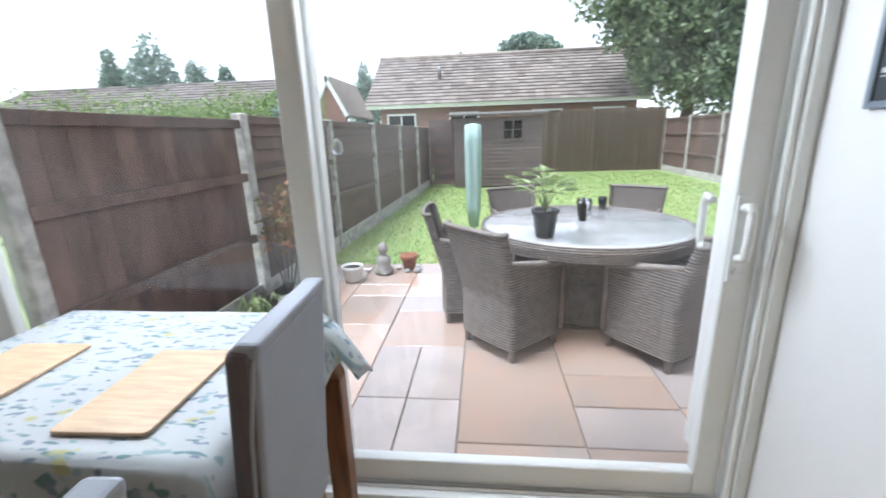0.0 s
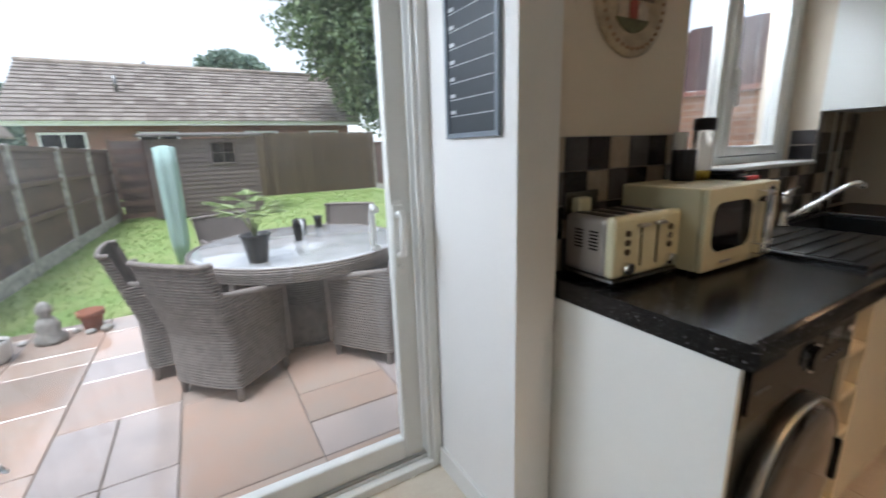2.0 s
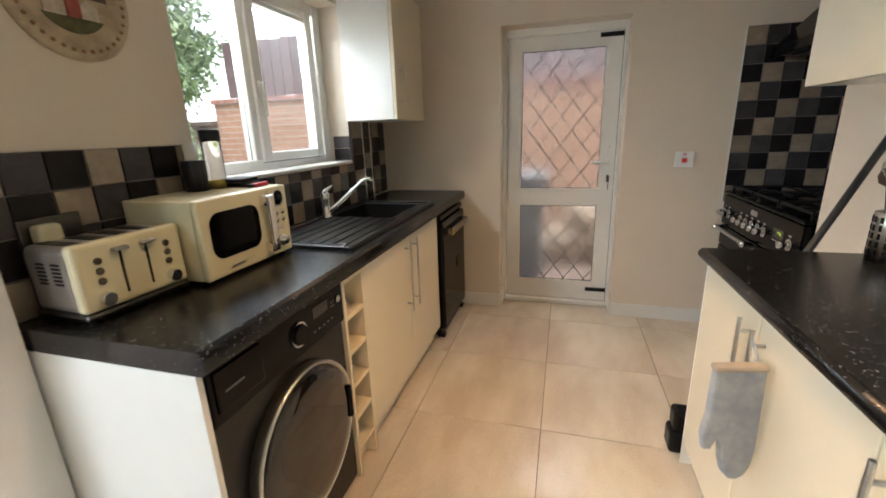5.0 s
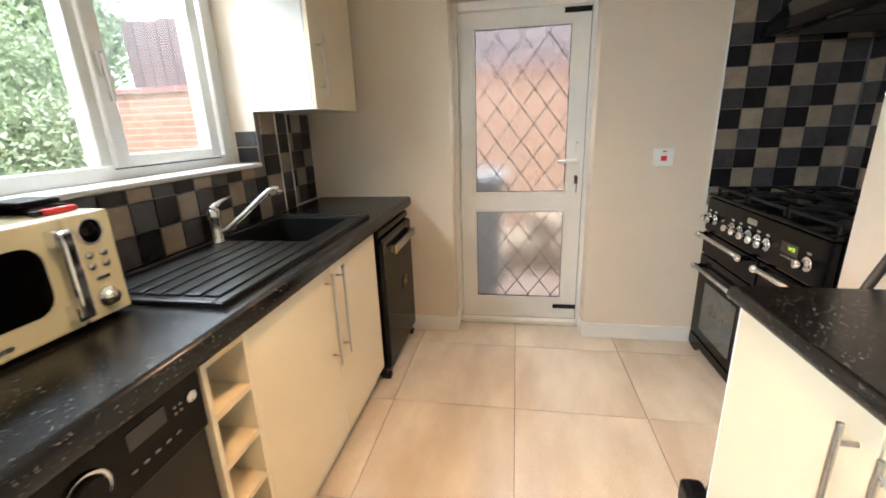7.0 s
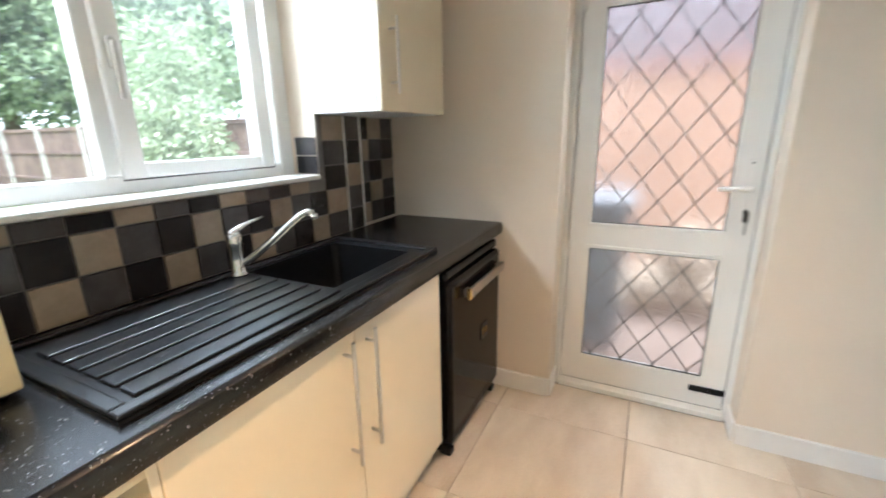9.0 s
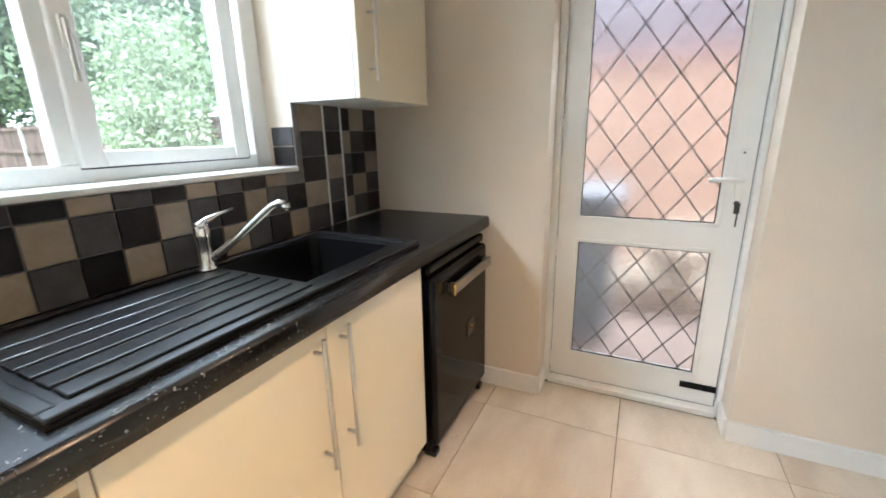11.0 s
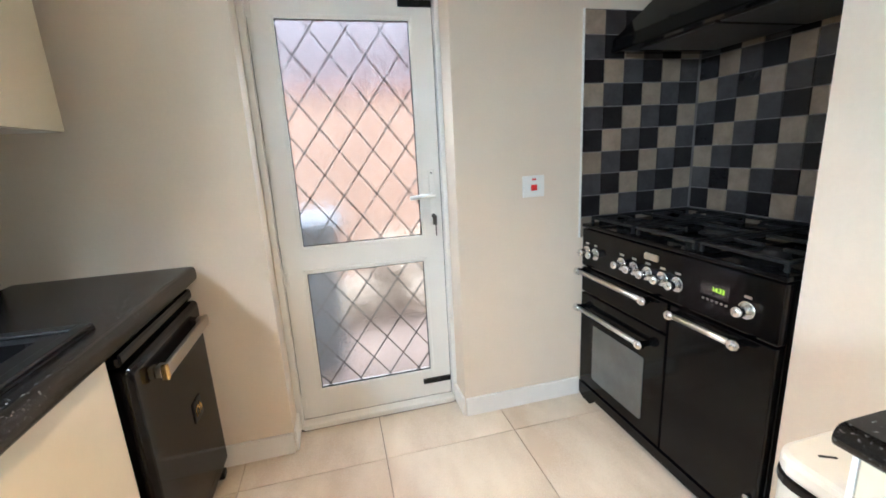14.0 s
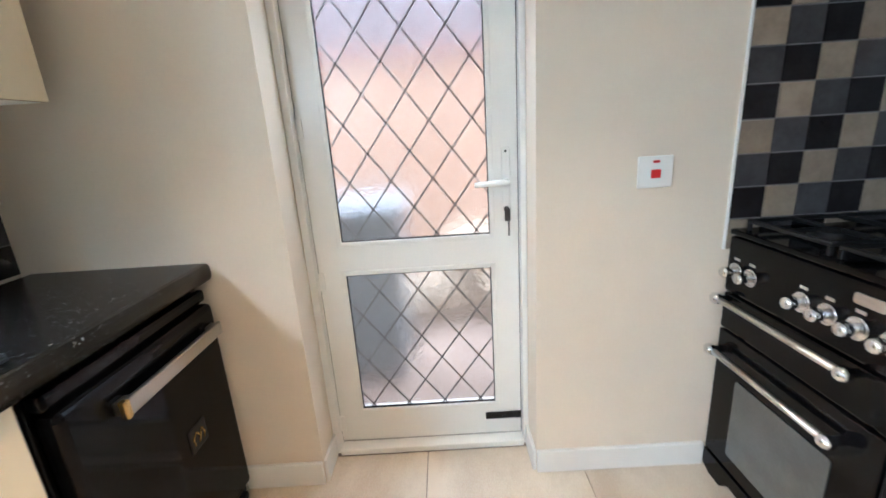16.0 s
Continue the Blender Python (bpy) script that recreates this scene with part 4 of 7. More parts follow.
def words(name, text, size, m, material, parent=None, label=""):
    """Flat lettering in the built-in font, as a mesh."""
    cu = bpy.data.curves.new(name, "FONT")
    cu.body, cu.size, cu.align_x, cu.align_y = text, size, "CENTER", "CENTER"
    tmp = bpy.data.objects.new(name, cu)
    me = bpy.data.meshes.new_from_object(tmp)
    bpy.data.objects.remove(tmp)
    me.transform(m)
    return piece(name, me, material, parent, label)


words("clock_digits", "14:32", 0.021, Matrix.Translation((2.81, CF + 0.0062, 0.82)) @ pose(0, 0, 0, 90, 0, 180), GREEN, clk, "lit green clock digits")
for k in range(6):
    part("clock_button", bx((2.775 + 0.017 * k, 2.783 + 0.017 * k, CF + 0.0035, CF + 0.006, 0.778, 0.784)), STEEL, ck)

# hood
hoodm = thing("cooker_hood", (3.05, -1.8, 1.68), "black chimney cooker hood with a sloped canopy", "cooker hood")
HX0, HX1 = 2.66, 3.565
part("lip", bx((HX0, HX1, -2.004, -1.52, 1.68, 1.735), bevel=0.004), BLACK, hoodm)
can = bmesh.new()
lo = [can.verts.new(p) for p in ((HX0, -2.004, 1.736), (HX1, -2.004, 1.736), (HX1, -1.525, 1.736), (HX0, -1.525, 1.736))]
hi = [can.verts.new(p) for p in ((2.90, -2.004, 2.02), (3.26, -2.004, 2.02), (3.26, -1.72, 2.02), (2.90, -1.72, 2.02))]
for i in range(4):
    can.faces.new((lo[i], lo[(i + 1) % 4], hi[(i + 1) % 4], hi[i]))
can.faces.new(lo[::-1])
can.faces.new(hi)
part("canopy", can, BLACK, hoodm)
part("chimney", bx((2.92, 3.24, -2.004, -1.74, 2.021, H - 0.002), bevel=0.003), BLACK, hoodm)
for x in (2.70, 3.09):
    part("grease_filter", bx((x, x + 0.37, -1.97, -1.58, 1.674, 1.679)), mat("dark_filter_mesh", (0.09, 0.09, 0.09), 0.4, 0.7, grain=0.3, scale=60), hoodm)
part("front_trim", bx((HX0, HX1, -1.5195, -1.516, 1.685, 1.70)), BLACK, hoodm)
# service pipe near the ceiling
pp = thing("conduit", (3.58, -1.2, 2.1), "cream boxed cable conduit near the ceiling", "conduit")
part("trunking", bx((KX1 - 0.03, KX1 - 0.001, -1.52, -1.05, 2.06, 2.10), bevel=0.004), GLOSS_PAINT, pp)

# worktop by the south wall
w2 = thing("worktop", (1.55, -1.15, 0.87), "dark polished laminate worktop by the wall", "worktop")
PX0, PX1, PYF = 0.85, 2.162, -0.876
part("slab", bx((PX0, PX1, YR + 0.002, PYF - 0.019, 0.872, 0.91)), WORKTOP, w2)
e2 = bmesh.new()
prof = [(PYF - 0.0195, 0.91)] + [(PYF - 0.019 + 0.019 * math.sin(math.pi * i / n), 0.891 + 0.019 * math.cos(math.pi * i / n)) for i in range(1, n)] + [(PYF - 0.0195, 0.872)]
rings = [[e2.verts.new((x, y, z)) for y, z in prof] for x in (PX0, PX1)]
for a, c in zip(range(n), range(1, n + 1)):
    e2.faces.new((rings[0][a], rings[0][c], rings[1][c], rings[1][a])).smooth = True
e2.faces.new(rings[0][::-1])
e2.faces.new(rings[1])
part("rounded_edge", e2, WORKTOP, w2)
for k, (x0, x1) in enumerate(((0.86, 1.26), (1.262, 2.146))):
    c2 = thing("base_cabinet", ((x0 + x1) / 2, -1.15, 0), "cream gloss base cabinet under the dark worktop", "cabinet", "south base cabinets")
    part("body", bx((x0, x1, YR + 0.002, -0.93, 0.10, 0.870), bevel=0.001), WHITE_BOARD, c2)
    part("plinth", bx((x0, x1, -0.99, -0.975, 0, 0.098)), CREAM_GLOSS, c2)
    doors = ((x0 + 0.001, (x0 + x1) / 2 - 0.0015), ((x0 + x1) / 2 + 0.0015, x1 - 0.001)) if k else ((x0 + 0.001, x1 - 0.001),)
    for j, (a, c) in enumerate(doors):
        d = part("door", bx((a, c, -0.929, -0.909, 0.105, 0.862), bevel=0.0025), CREAM_GLOSS, c2)
        bar_handle(c - 0.04 if j == 0 else a + 0.04, -0.909, 0.47, 0.83, d, out=1)
part("side", bx((2.1465, 2.154, YR + 0.002, -0.91, 0.0, 0.870)), WHITE_BOARD, c2)

# oven glove on the handle
og = thing("oven_glove", (1.655, -0.85, 0.75), "quilted pale grey oven glove hanging on a handle", "oven glove")
outline = [(-0.075, 0.0), (0.075, 0.0), (0.078, -0.14), (0.088, -0.20), (0.078, -0.245), (0.055, -0.245), (0.042, -0.215), (0.030, -0.225), (0.022, -0.28), (0.008, -0.32), (-0.015, -0.343), (-0.04, -0.345), (-0.062, -0.332), (-0.076, -0.305), (-0.083, -0.26), (-0.082, -0.18)]
GLOVE = mat("quilted_grey_cotton", (0.38, 0.38, 0.38), 0.95, grain=0.2, scale=16, second=(0.28, 0.29, 0.31), bump=0.5, fine=50)
gm = Matrix.Translation((1.578, -0.828, 0.770)) @ pose(0, 0, 0, 0, 0, 104)
part("mitt", plate([(x * 0.80, z * 0.93) for x, z in outline], 0.026, gm @ pose(0, 0, 0, 90, 0, 0) @ Matrix.Translation((0, 0, -0.013)), 0.008), GLOVE, og)
cf = bx((-0.063, 0.063, -0.015, 0.015, -0.008, 0.008), bevel=0.006)
cf.transform(gm)
part("cuff", cf, mat("glove_binding", (0.45, 0.36, 0.27), 0.95, grain=0.1), og)
part("loop", tube([(1.582, -0.862, 0.757), (1.61, -0.872, 0.785), (1.662, -0.876, 0.81), (1.62, -0.874, 0.785), (1.588, -0.864, 0.757)], 0.003, 6), GLOVE, og)

# utensil pot
up = thing("utensil_holder", (2.080, -1.370, 0.91), "slotted stainless steel utensil holder", "utensil holder")
part("pot", spin([(0.055, 0), (0.055, 0.15), (0.052, 0.152), (0.051, 0.148), (0.051, 0.006), (0.001, 0.006)], centre=(2.080, -1.370, 0.91)), STEEL, up)
for k in range(16):
    a = 2 * math.pi * k / 16
    for j in range(5):
        b = bx((-0.004, 0.004, -0.001, 0.0015, -0.009, 0.009))
        b.transform(Matrix.Translation((2.080 + 0.0555 * math.cos(a), -1.370 + 0.0555 * math.sin(a), 0.94 + 0.025 * j)) @ pose(0, 0, 0, 0, 0, math.degrees(a) + 90))
        part("slot", b, BLACK_MATT, up)
for k, (dx, dy, h, kind) in enumerate(((-0.03, 0.015, 0.25, 0), (0.02, -0.02, 0.27, 1), (0.03, 0.01, 0.25, 1), (-0.02, -0.02, 0.26, 1), (0.005, 0.02, 0.24, 0))):
    ut = thing("utensil", (2.080 + dx * 0.4, -1.370 + dy * 0.4, 0.92), ("steel whisk standing in the holder", "dark wooden spoon standing in the holder", "steel spatula standing in the holder")[kind] if kind != 1 else ("dark wooden spoon standing in the holder"), "utensil")
    a, c = Vector((2.080 + dx * 0.5, -1.370 + dy * 0.5, 0.918)), Vector((2.080 + dx * 1.8, -1.370 + dy * 1.8, 0.91 + h))
    part("shaft", tube([a, a.lerp(c, 0.5), c], 0.005, 8), (STEEL, mat("dark_wood", (0.08, 0.04, 0.025), 0.5, grain=0.3), STEEL)[kind], ut)
    if kind == 0:
        for j in range(6):
            w = math.pi * j / 6
            d = Vector((math.cos(w), math.sin(w), 0))
            part("wire", tube([c + d * (0.026 * math.sin(math.pi * i / 8)) + Vector((0, 0, 0.09 * i / 8 if i < 8 else 0.09)) for i in range(9)], 0.0012, 5), CHROME, ut)
    else:
        hb2 = spin([(0.001, -0.03), (0.02, -0.02), (0.026, 0), (0.02, 0.024), (0.001, 0.032)], 14)
        hb2.transform(Matrix.Translation(c) @ pose(0, 0, 0, 0, 0, 40) @ Matrix.Diagonal((1, 0.3, 1, 1)))
        part("head", hb2, (STEEL, bpy.data.materials["dark_wood"], STEEL)[kind], ut)

# right wall cabinet
rc = thing("wall_cabinet", (1.56, -1.25, 1.43), "cream gloss wall cabinet above the south worktop", "cabinet")
part("body", bx((1.0, 2.126, YR + 0.001, -1.108, 1.431, 2.16), bevel=0.001), WHITE_BOARD, rc)
for a, c in ((1.001, 1.562), (1.564, 2.125)):
    part("door", bx((a, c, -1.107, -1.087, 1.431, 2.16), bevel=0.0025), CREAM_GLOSS, rc)

# broom and bin in the gap
br = thing("broom", (2.24, -0.92, 0), "broom with a dark handle leaning on the wall", "broom")
part("pole", cyl((2.245, -0.94, 0.12), (2.225, -1.385, 1.28), 0.012, seg=14), mat("dark_metal_pole", (0.08, 0.08, 0.085), 0.35, 0.6, grain=0.2), br)
part("head", bx((2.19, 2.29, -0.965, -0.875, 0.0, 0.10), (2.20, 2.285, -0.955, -0.885, 0.10, 0.19), bevel=0.018, seg=3), BLACK_MATT, br)
bn = thing("pedal_bin", (2.315, -1.285, 0), "white rounded pedal bin with a black band", "bin")
BINW = mat("white_bin_plastic", (0.8, 0.78, 0.7), 0.3, grain=0.04, scale=4)


def upright(outline, z0, z1, m, bevel=0.0):
    return plate(outline, z1 - z0, Matrix.Translation((0, 0, z0)) @ m, bevel)


bm_ = Matrix.Translation((2.315, -1.285, 0))
part("base", upright(rounded(0.245, 0.265, 0.06), 0.0, 0.05, bm_, 0.004), BLACK_MATT, bn)
part("body", upright(rounded(0.235, 0.255, 0.06), 0.05, 0.53, bm_, 0.004), BINW, bn)
part("band", upright(rounded(0.243, 0.263, 0.062), 0.53, 0.55, bm_, 0.002), BLACK_MATT, bn)
part("lid", upright(rounded(0.239, 0.259, 0.06), 0.55, 0.60, bm_, 0.014), BINW, bn)
part("lid_slot", upright(rounded(0.05, 0.008, 0.003), 0.5985, 0.6015, Matrix.Translation((2.390, -1.365, 0)) @ pose(0, 0, 0, 0, 0, 35)), BLACK_MATT, bn)
part("lid_slot", upright(rounded(0.035, 0.006, 0.0025), 0.5985, 0.6015, Matrix.Translation((2.367, -1.238, 0)) @ pose(0, 0, 0, 0, 0, 60)), BLACK_MATT, bn)
part("pedal", bx((2.28, 2.36, -1.175, -1.13, 0.005, 0.03), bevel=0.006), BLACK_MATT, bn)
# warm downlights
GLOW = bpy.data.materials.new("lamp_glow")
GLOW.use_nodes = True
gp = GLOW.node_tree.nodes["Principled BSDF"]
gp.inputs["Emission Color"].default_value, gp.inputs["Emission Strength"].default_value = (1.0, 0.72, 0.42, 1), 2.0
for sx, sy in ((1.45, -0.32), (2.6, -0.36)):
    cl = thing("downlight", (sx, sy, H), "round white recessed ceiling downlight, lit warm", "ceiling light", "ceiling downlights")
    part("bezel", spin([(0.046, -0.004), (0.046, 0), (0.036, 0), (0.036, -0.002)], centre=(sx, sy, H - 0.0005)), UPVC, cl)
    part("lens", spin([(0.034, -0.002), (0.034, 0), (0.001, 0)], centre=(sx, sy, H - 0.0005)), GLOW, cl)

# ---- patio door ----
pd = tagged(new("door_2"), "white plastic sliding patio door, closed, rain on the glass", "door", kind="structure")
JX0, JX1 = -1.865, 0.981
part("door_frame", bx((JX1 - 0.04, JX1, 1.30, 1.47, 0, 2.1), (JX0, JX0 + 0.06, 1.30, 1.47, 0, 2.1), (JX0 + 0.06, JX1 - 0.04, 1.30, 1.47, 2.03, 2.1), (JX0 + 0.06, JX1 - 0.04, 1.30, 1.47, -0.01, 0.035), bevel=0.005), UPVC, pd)
part("track", bx((JX0 + 0.06, JX1 - 0.04, 1.335, 1.345, 0.035, 0.05), (JX0 + 0.06, JX1 - 0.04, 1.425, 1.432, 0.035, 0.05)), STEEL, pd)
part("jamb_trim", bx((JX1 - 0.058, JX1 - 0.041, 1.312, 1.335, 0.036, 2.029), bevel=0.004), UPVC, pd)


def sliding(x0, x1, y0, y1, st0, st1):
    s = part("sash", bx((x0, x0 + st0, y0, y1, 0.05, 2.02), (x1 - st1, x1, y0, y1, 0.05, 2.02), (x0 + st0, x1 - st1, y0, y1, 0.05, 0.145), (x0 + st0, x1 - st1, y0, y1, 1.93, 2.02), bevel=0.007, seg=2), UPVC, pd)
    g = part("pane", bx((x0 + st0 - 0.005, x1 - st1 + 0.005, (y0 + y1) / 2 - 0.003, (y0 + y1) / 2 + 0.003, 0.14, 1.935)), HAZED_PANE, s)
    g.visible_shadow = False
    return s


sl = sliding(-0.495, 0.92, 1.355, 1.405, 0.085, 0.085)
sliding(-1.80, -0.40, 1.415, 1.465, 0.09, 0.095)
hp = part("handle_plate", bx((0.838, 0.876, 1.344, 1.356, 0.85, 1.11), bevel=0.004), UPVC, sl)
part("grip", tube([(0.857, 1.347, 1.075), (0.857, 1.315, 1.083), (0.857, 1.305, 1.06), (0.857, 1.303, 0.985), (0.857, 1.308, 0.935), (0.857, 1.347, 0.925)], 0.013, 10), UPVC, hp)
part("lock", cyl((0.857, 1.346, 0.885), (0.857, 1.335, 0.885), 0.010), STEEL, hp)
part("outer_grip", tube([(0.80, 1.406, 1.09), (0.80, 1.445, 1.10), (0.80, 1.455, 1.07), (0.80, 1.455, 0.97), (0.80, 1.445, 0.94), (0.80, 1.406, 0.95)], 0.012, 10), UPVC, sl)
setting("door_sill", bx((JX0, JX1, 1.4705, 1.53, -0.15, -0.012), bevel=0.006), CONCRETE, "pale concrete outer door sill", "sill")

# chalk board
cb = thing("chalk_board", (0.966, 1.035, 1.33), "slate grey framed wall planner board with white lines", "board")
SLATE = mat("slate_board", (0.025, 0.032, 0.04), 0.55, grain=0.2, scale=8)
GREYF = mat("blue_grey_frame", (0.20, 0.23, 0.27), 0.45, grain=0.1)
part("board", bx((0.9725, 0.9810, 0.915, 1.155, 1.345, 1.89)), SLATE, cb)
part("frame", bx((0.9665, 0.9810, 0.90, 0.915, 1.33, 1.905), (0.9665, 0.9810, 1.155, 1.17, 1.33, 1.905), (0.9665, 0.9810, 0.915, 1.155, 1.33, 1.345), (0.9665, 0.9810, 0.915, 1.155, 1.89, 1.905), bevel=0.002), GREYF, cb)
CHALK = mat("white_marking", (0.62, 0.64, 0.66), 0.8, grain=0.1)
for k in range(8):
    z = 1.395 + 0.048 * k
    part("line", bx((0.9713, 0.9725, 0.925, 1.145, z, z + 0.0022)), CHALK, cb)
    part("day_mark", bx((0.9713, 0.9725, 1.118, 1.145, z + 0.008, z + 0.018)), CHALK, cb)
part("heading", bx((0.9713, 0.9725, 0.96, 1.10, 1.80, 1.825)), CHALK, cb)

# ---- dining corner ----
tb = thing("dining_table", (-0.86, 0.98, 0), "golden wooden dining table under a cloth", "table")
part("tabletop", bx((-1.285, -0.405, 0.655, 1.285, 0.725, 0.755), bevel=0.006), OAK, tb)
for x in (-1.25, -0.465):
    for y in (0.69, 1.25):
        lb = bx((x - 0.035, x + 0.035, y - 0.03, y + 0.03, 0, 0.56), (x - 0.035, x + 0.035, y - 0.03, y + 0.03, 0.56, 0.724), bevel=0.005)
        if x > -1 and y > 1:
            for v in lb.verts:       # the leg bows outward below the cloth
                v.co.x += 0.09 * min(1, (0.724 - v.co.z) / 0.16)
        part("leg", lb, OAK, tb)
part("apron", bx((-1.22, -0.49, 0.68, 0.70, 0.64, 0.724), (-1.22, -0.49, 1.24, 1.26, 0.64, 0.724)), OAK, tb)


def cloth_material():
    m = bpy.data.materials.new("leaf_print_cloth")
    m.use_nodes = True
    n, ln = m.node_tree.nodes, m.node_tree.links
    p = n["Principled BSDF"]
    p.inputs["Roughness"].default_value = 0.55
    co = n.new("ShaderNodeTexCoord")
    base = (0.84, 0.86, 0.86, 1)
    last = None
    for k, (col, scale, turn, stretch, cut) in enumerate((((0.26, 0.42, 0.44, 1), 19, 35, (1, 3.2, 1), 0.66), ((0.50, 0.64, 0.66, 1), 16, -40, (1, 2.8, 1), 0.65), ((0.76, 0.74, 0.40, 1), 14, 10, (1, 1.6, 1), 0.70), ((0.36, 0.42, 0.52, 1), 22, 80, (1, 3, 1), 0.66))):
        mp, t, r, mx = n.new("ShaderNodeMapping"), n.new("ShaderNodeTexNoise"), n.new("ShaderNodeMapRange"), n.new("ShaderNodeMix")
        mp.inputs["Rotation"].default_value, mp.inputs["Scale"].default_value, mp.inputs["Location"].default_value = (0, 0, radians(turn)), stretch, (k * 3.1, k * 1.7, 0)
        t.inputs["Scale"].default_value, t.inputs["Detail"].default_value = scale, 1.5
        r.inputs[1].default_value, r.inputs[2].default_value = cut - 0.02, cut + 0.015
        mx.data_type = "RGBA"
        ln.new(co.outputs["Object"], mp.inputs["Vector"])
        ln.new(mp.outputs[0], t.inputs["Vector"])
        ln.new(t.outputs[0], r.inputs[0])
        ln.new(r.outputs[0], mx.inputs[0])
        mx.inputs[7].default_value = col
        if last:
            ln.new(last, mx.inputs[6])
        else:
            mx.inputs[6].default_value = base
        last = mx.outputs[2]
    ln.new(last, p.inputs["Base Color"])
    return m


tc = thing("tablecloth", (-0.86, 0.98, 0.756), "white wipe-clean tablecloth printed with teal leaves", "tablecloth")
cloth = bmesh.new()
cx0, cx1, cy0, cy1 = -1.30, -0.39, 0.64, 1.298
nx, ny = 36, 30
ov = 0.16
vs = {}
for i in range(nx + 1):
    for j in range(ny + 1):
        u, v = (i / nx) * (cx1 - cx0 + 2 * ov) - ov, (j / ny) * (cy1 - cy0 + 2 * ov) - ov
        w, d = cx1 - cx0, cy1 - cy0
        ox, oy = max(-u, u - w, 0), max(-v, v - d, 0)
        drop = min((ox ** 1.6 + oy ** 1.6) ** (1 / 1.6), 0.17)
        wave = 0.018 * math.sin(9 * u + 7 * v) + 0.012 * math.sin(17 * v - 5 * u)
        x = cx0 + min(max(u, 0), w) + (1 if u > w else -1) * min(ox, 0.01) + ((0.02 + wave) * min(1, drop / 0.1) * (1 if u > w else -1 if u < 0 else 0))
        y = cy0 + min(max(v, 0), d) + ((0.012 + 0.5 * wave) * min(1, drop / 0.1) * (-1 if v < 0 else 0))
        vs[i, j] = cloth.verts.new((x, y, 0.7585 - drop + 0.001 * math.sin(14 * u) * math.sin(11 * v)))
for i in range(nx):
    for j in range(ny):
        cloth.faces.new((vs[i, j], vs[i + 1, j], vs[i + 1, j + 1], vs[i, j + 1])).smooth = True
bmesh.ops.solidify(cloth, geom=cloth.faces[:], thickness=-0.0015)
part("cloth", cloth, cloth_material(), tc)
# the corner that flares out by the door
fl = bmesh.new()
pts = [[Vector((-0.40 + 0.13 * s + 0.035 * math.sin(3 * r), 1.19 + 0.115 * r * (1 - 0.2 * s), 0.752 - 0.17 * s ** 1.3 + 0.02 * math.sin(5 * r) * s)) for r in [k / 8 for k in range(9)]] for s in [k / 8 for k in range(9)]]
g = [[fl.verts.new(p) for p in row] for row in pts]
for i in range(8):
    for j in range(8):
        fl.faces.new((g[i][j], g[i + 1][j], g[i + 1][j + 1], g[i][j + 1])).smooth = True
bmesh.ops.solidify(fl, geom=fl.faces[:], thickness=0.0015)
part("flared_corner", fl, bpy.data.materials["leaf_print_cloth"], tc)
for k, (cx, cy, w, d) in enumerate(((-0.635, 0.868, 0.205, 0.32), (-1.075, 0.918, 0.21, 0.26))):
    mt = thing("table_mat", (cx, cy, 0.7595), "pale wooden rectangular place mat on the tablecloth", "place mat", "place mats")
    part("board", plate(rounded(w, d, 0.012, 3), 0.009, Matrix.Translation((cx, cy, 0.7605)) @ pose(0, 0, 0, 0, 0, 2), 0.002), MAT_WOOD, mt)

ch = thing("dining_chair", (0, 0, 0), "grey fabric high-back dining chair with golden wooden legs", "chair", "dining chairs")
back = bx((0.19, 0.245, -0.18, 0.18, 0.40, 0.97), bevel=0.022, seg=3)
for v in back.verts:
    v.co.x += 0.05 * max(0, (v.co.z - 0.4) / 0.57) ** 2
part("backrest", back, TAUPE, ch)
bp_ = bx((0.235, 0.252, -0.172, 0.172, 0.36, 0.955), (0.205, 0.252, -0.172, 0.172, 0.945, 0.978), bevel=0.008, seg=2)
for v in bp_.verts:
    v.co.x += 0.05 * max(0, (v.co.z - 0.4) / 0.57) ** 2
part("back_panel", bp_, GREY_CLOTH, ch, "pale grey fabric outer back")
part("piping", tube([(0.243 + 0.05 * max(0, (z - 0.4) / 0.57) ** 2, y, z) for y, z in ((-0.178, 0.41), (-0.178, 0.6), (-0.178, 0.8), (-0.172, 0.945), (-0.15, 0.967), (0, 0.970), (0.15, 0.967), (0.172, 0.945), (0.178, 0.8), (0.178, 0.41))], 0.004, 6), GREY_CLOTH, ch)
part("seat", bx((-0.21, 0.20, -0.2, 0.2, 0.40, 0.48), bevel=0.025, seg=3), TAUPE, ch)
for x in (-0.18, 0.20):
    for y in (-0.17, 0.17):
        lb = bx((x - 0.02, x + 0.02, y - 0.02, y + 0.02, 0, 0.41), bevel=0.005)
        for v in lb.verts:
            v.co.x += (0.41 - v.co.z) * (0.10 if x > 0 else -0.03)
        part("leg", lb, OAK, ch)
ch.matrix_basis = pose(-0.565, 0.838, 0, 0, 0, 3)
copy_thing(ch, pose(-0.54, 0.225, 0, 0, 0, 3))

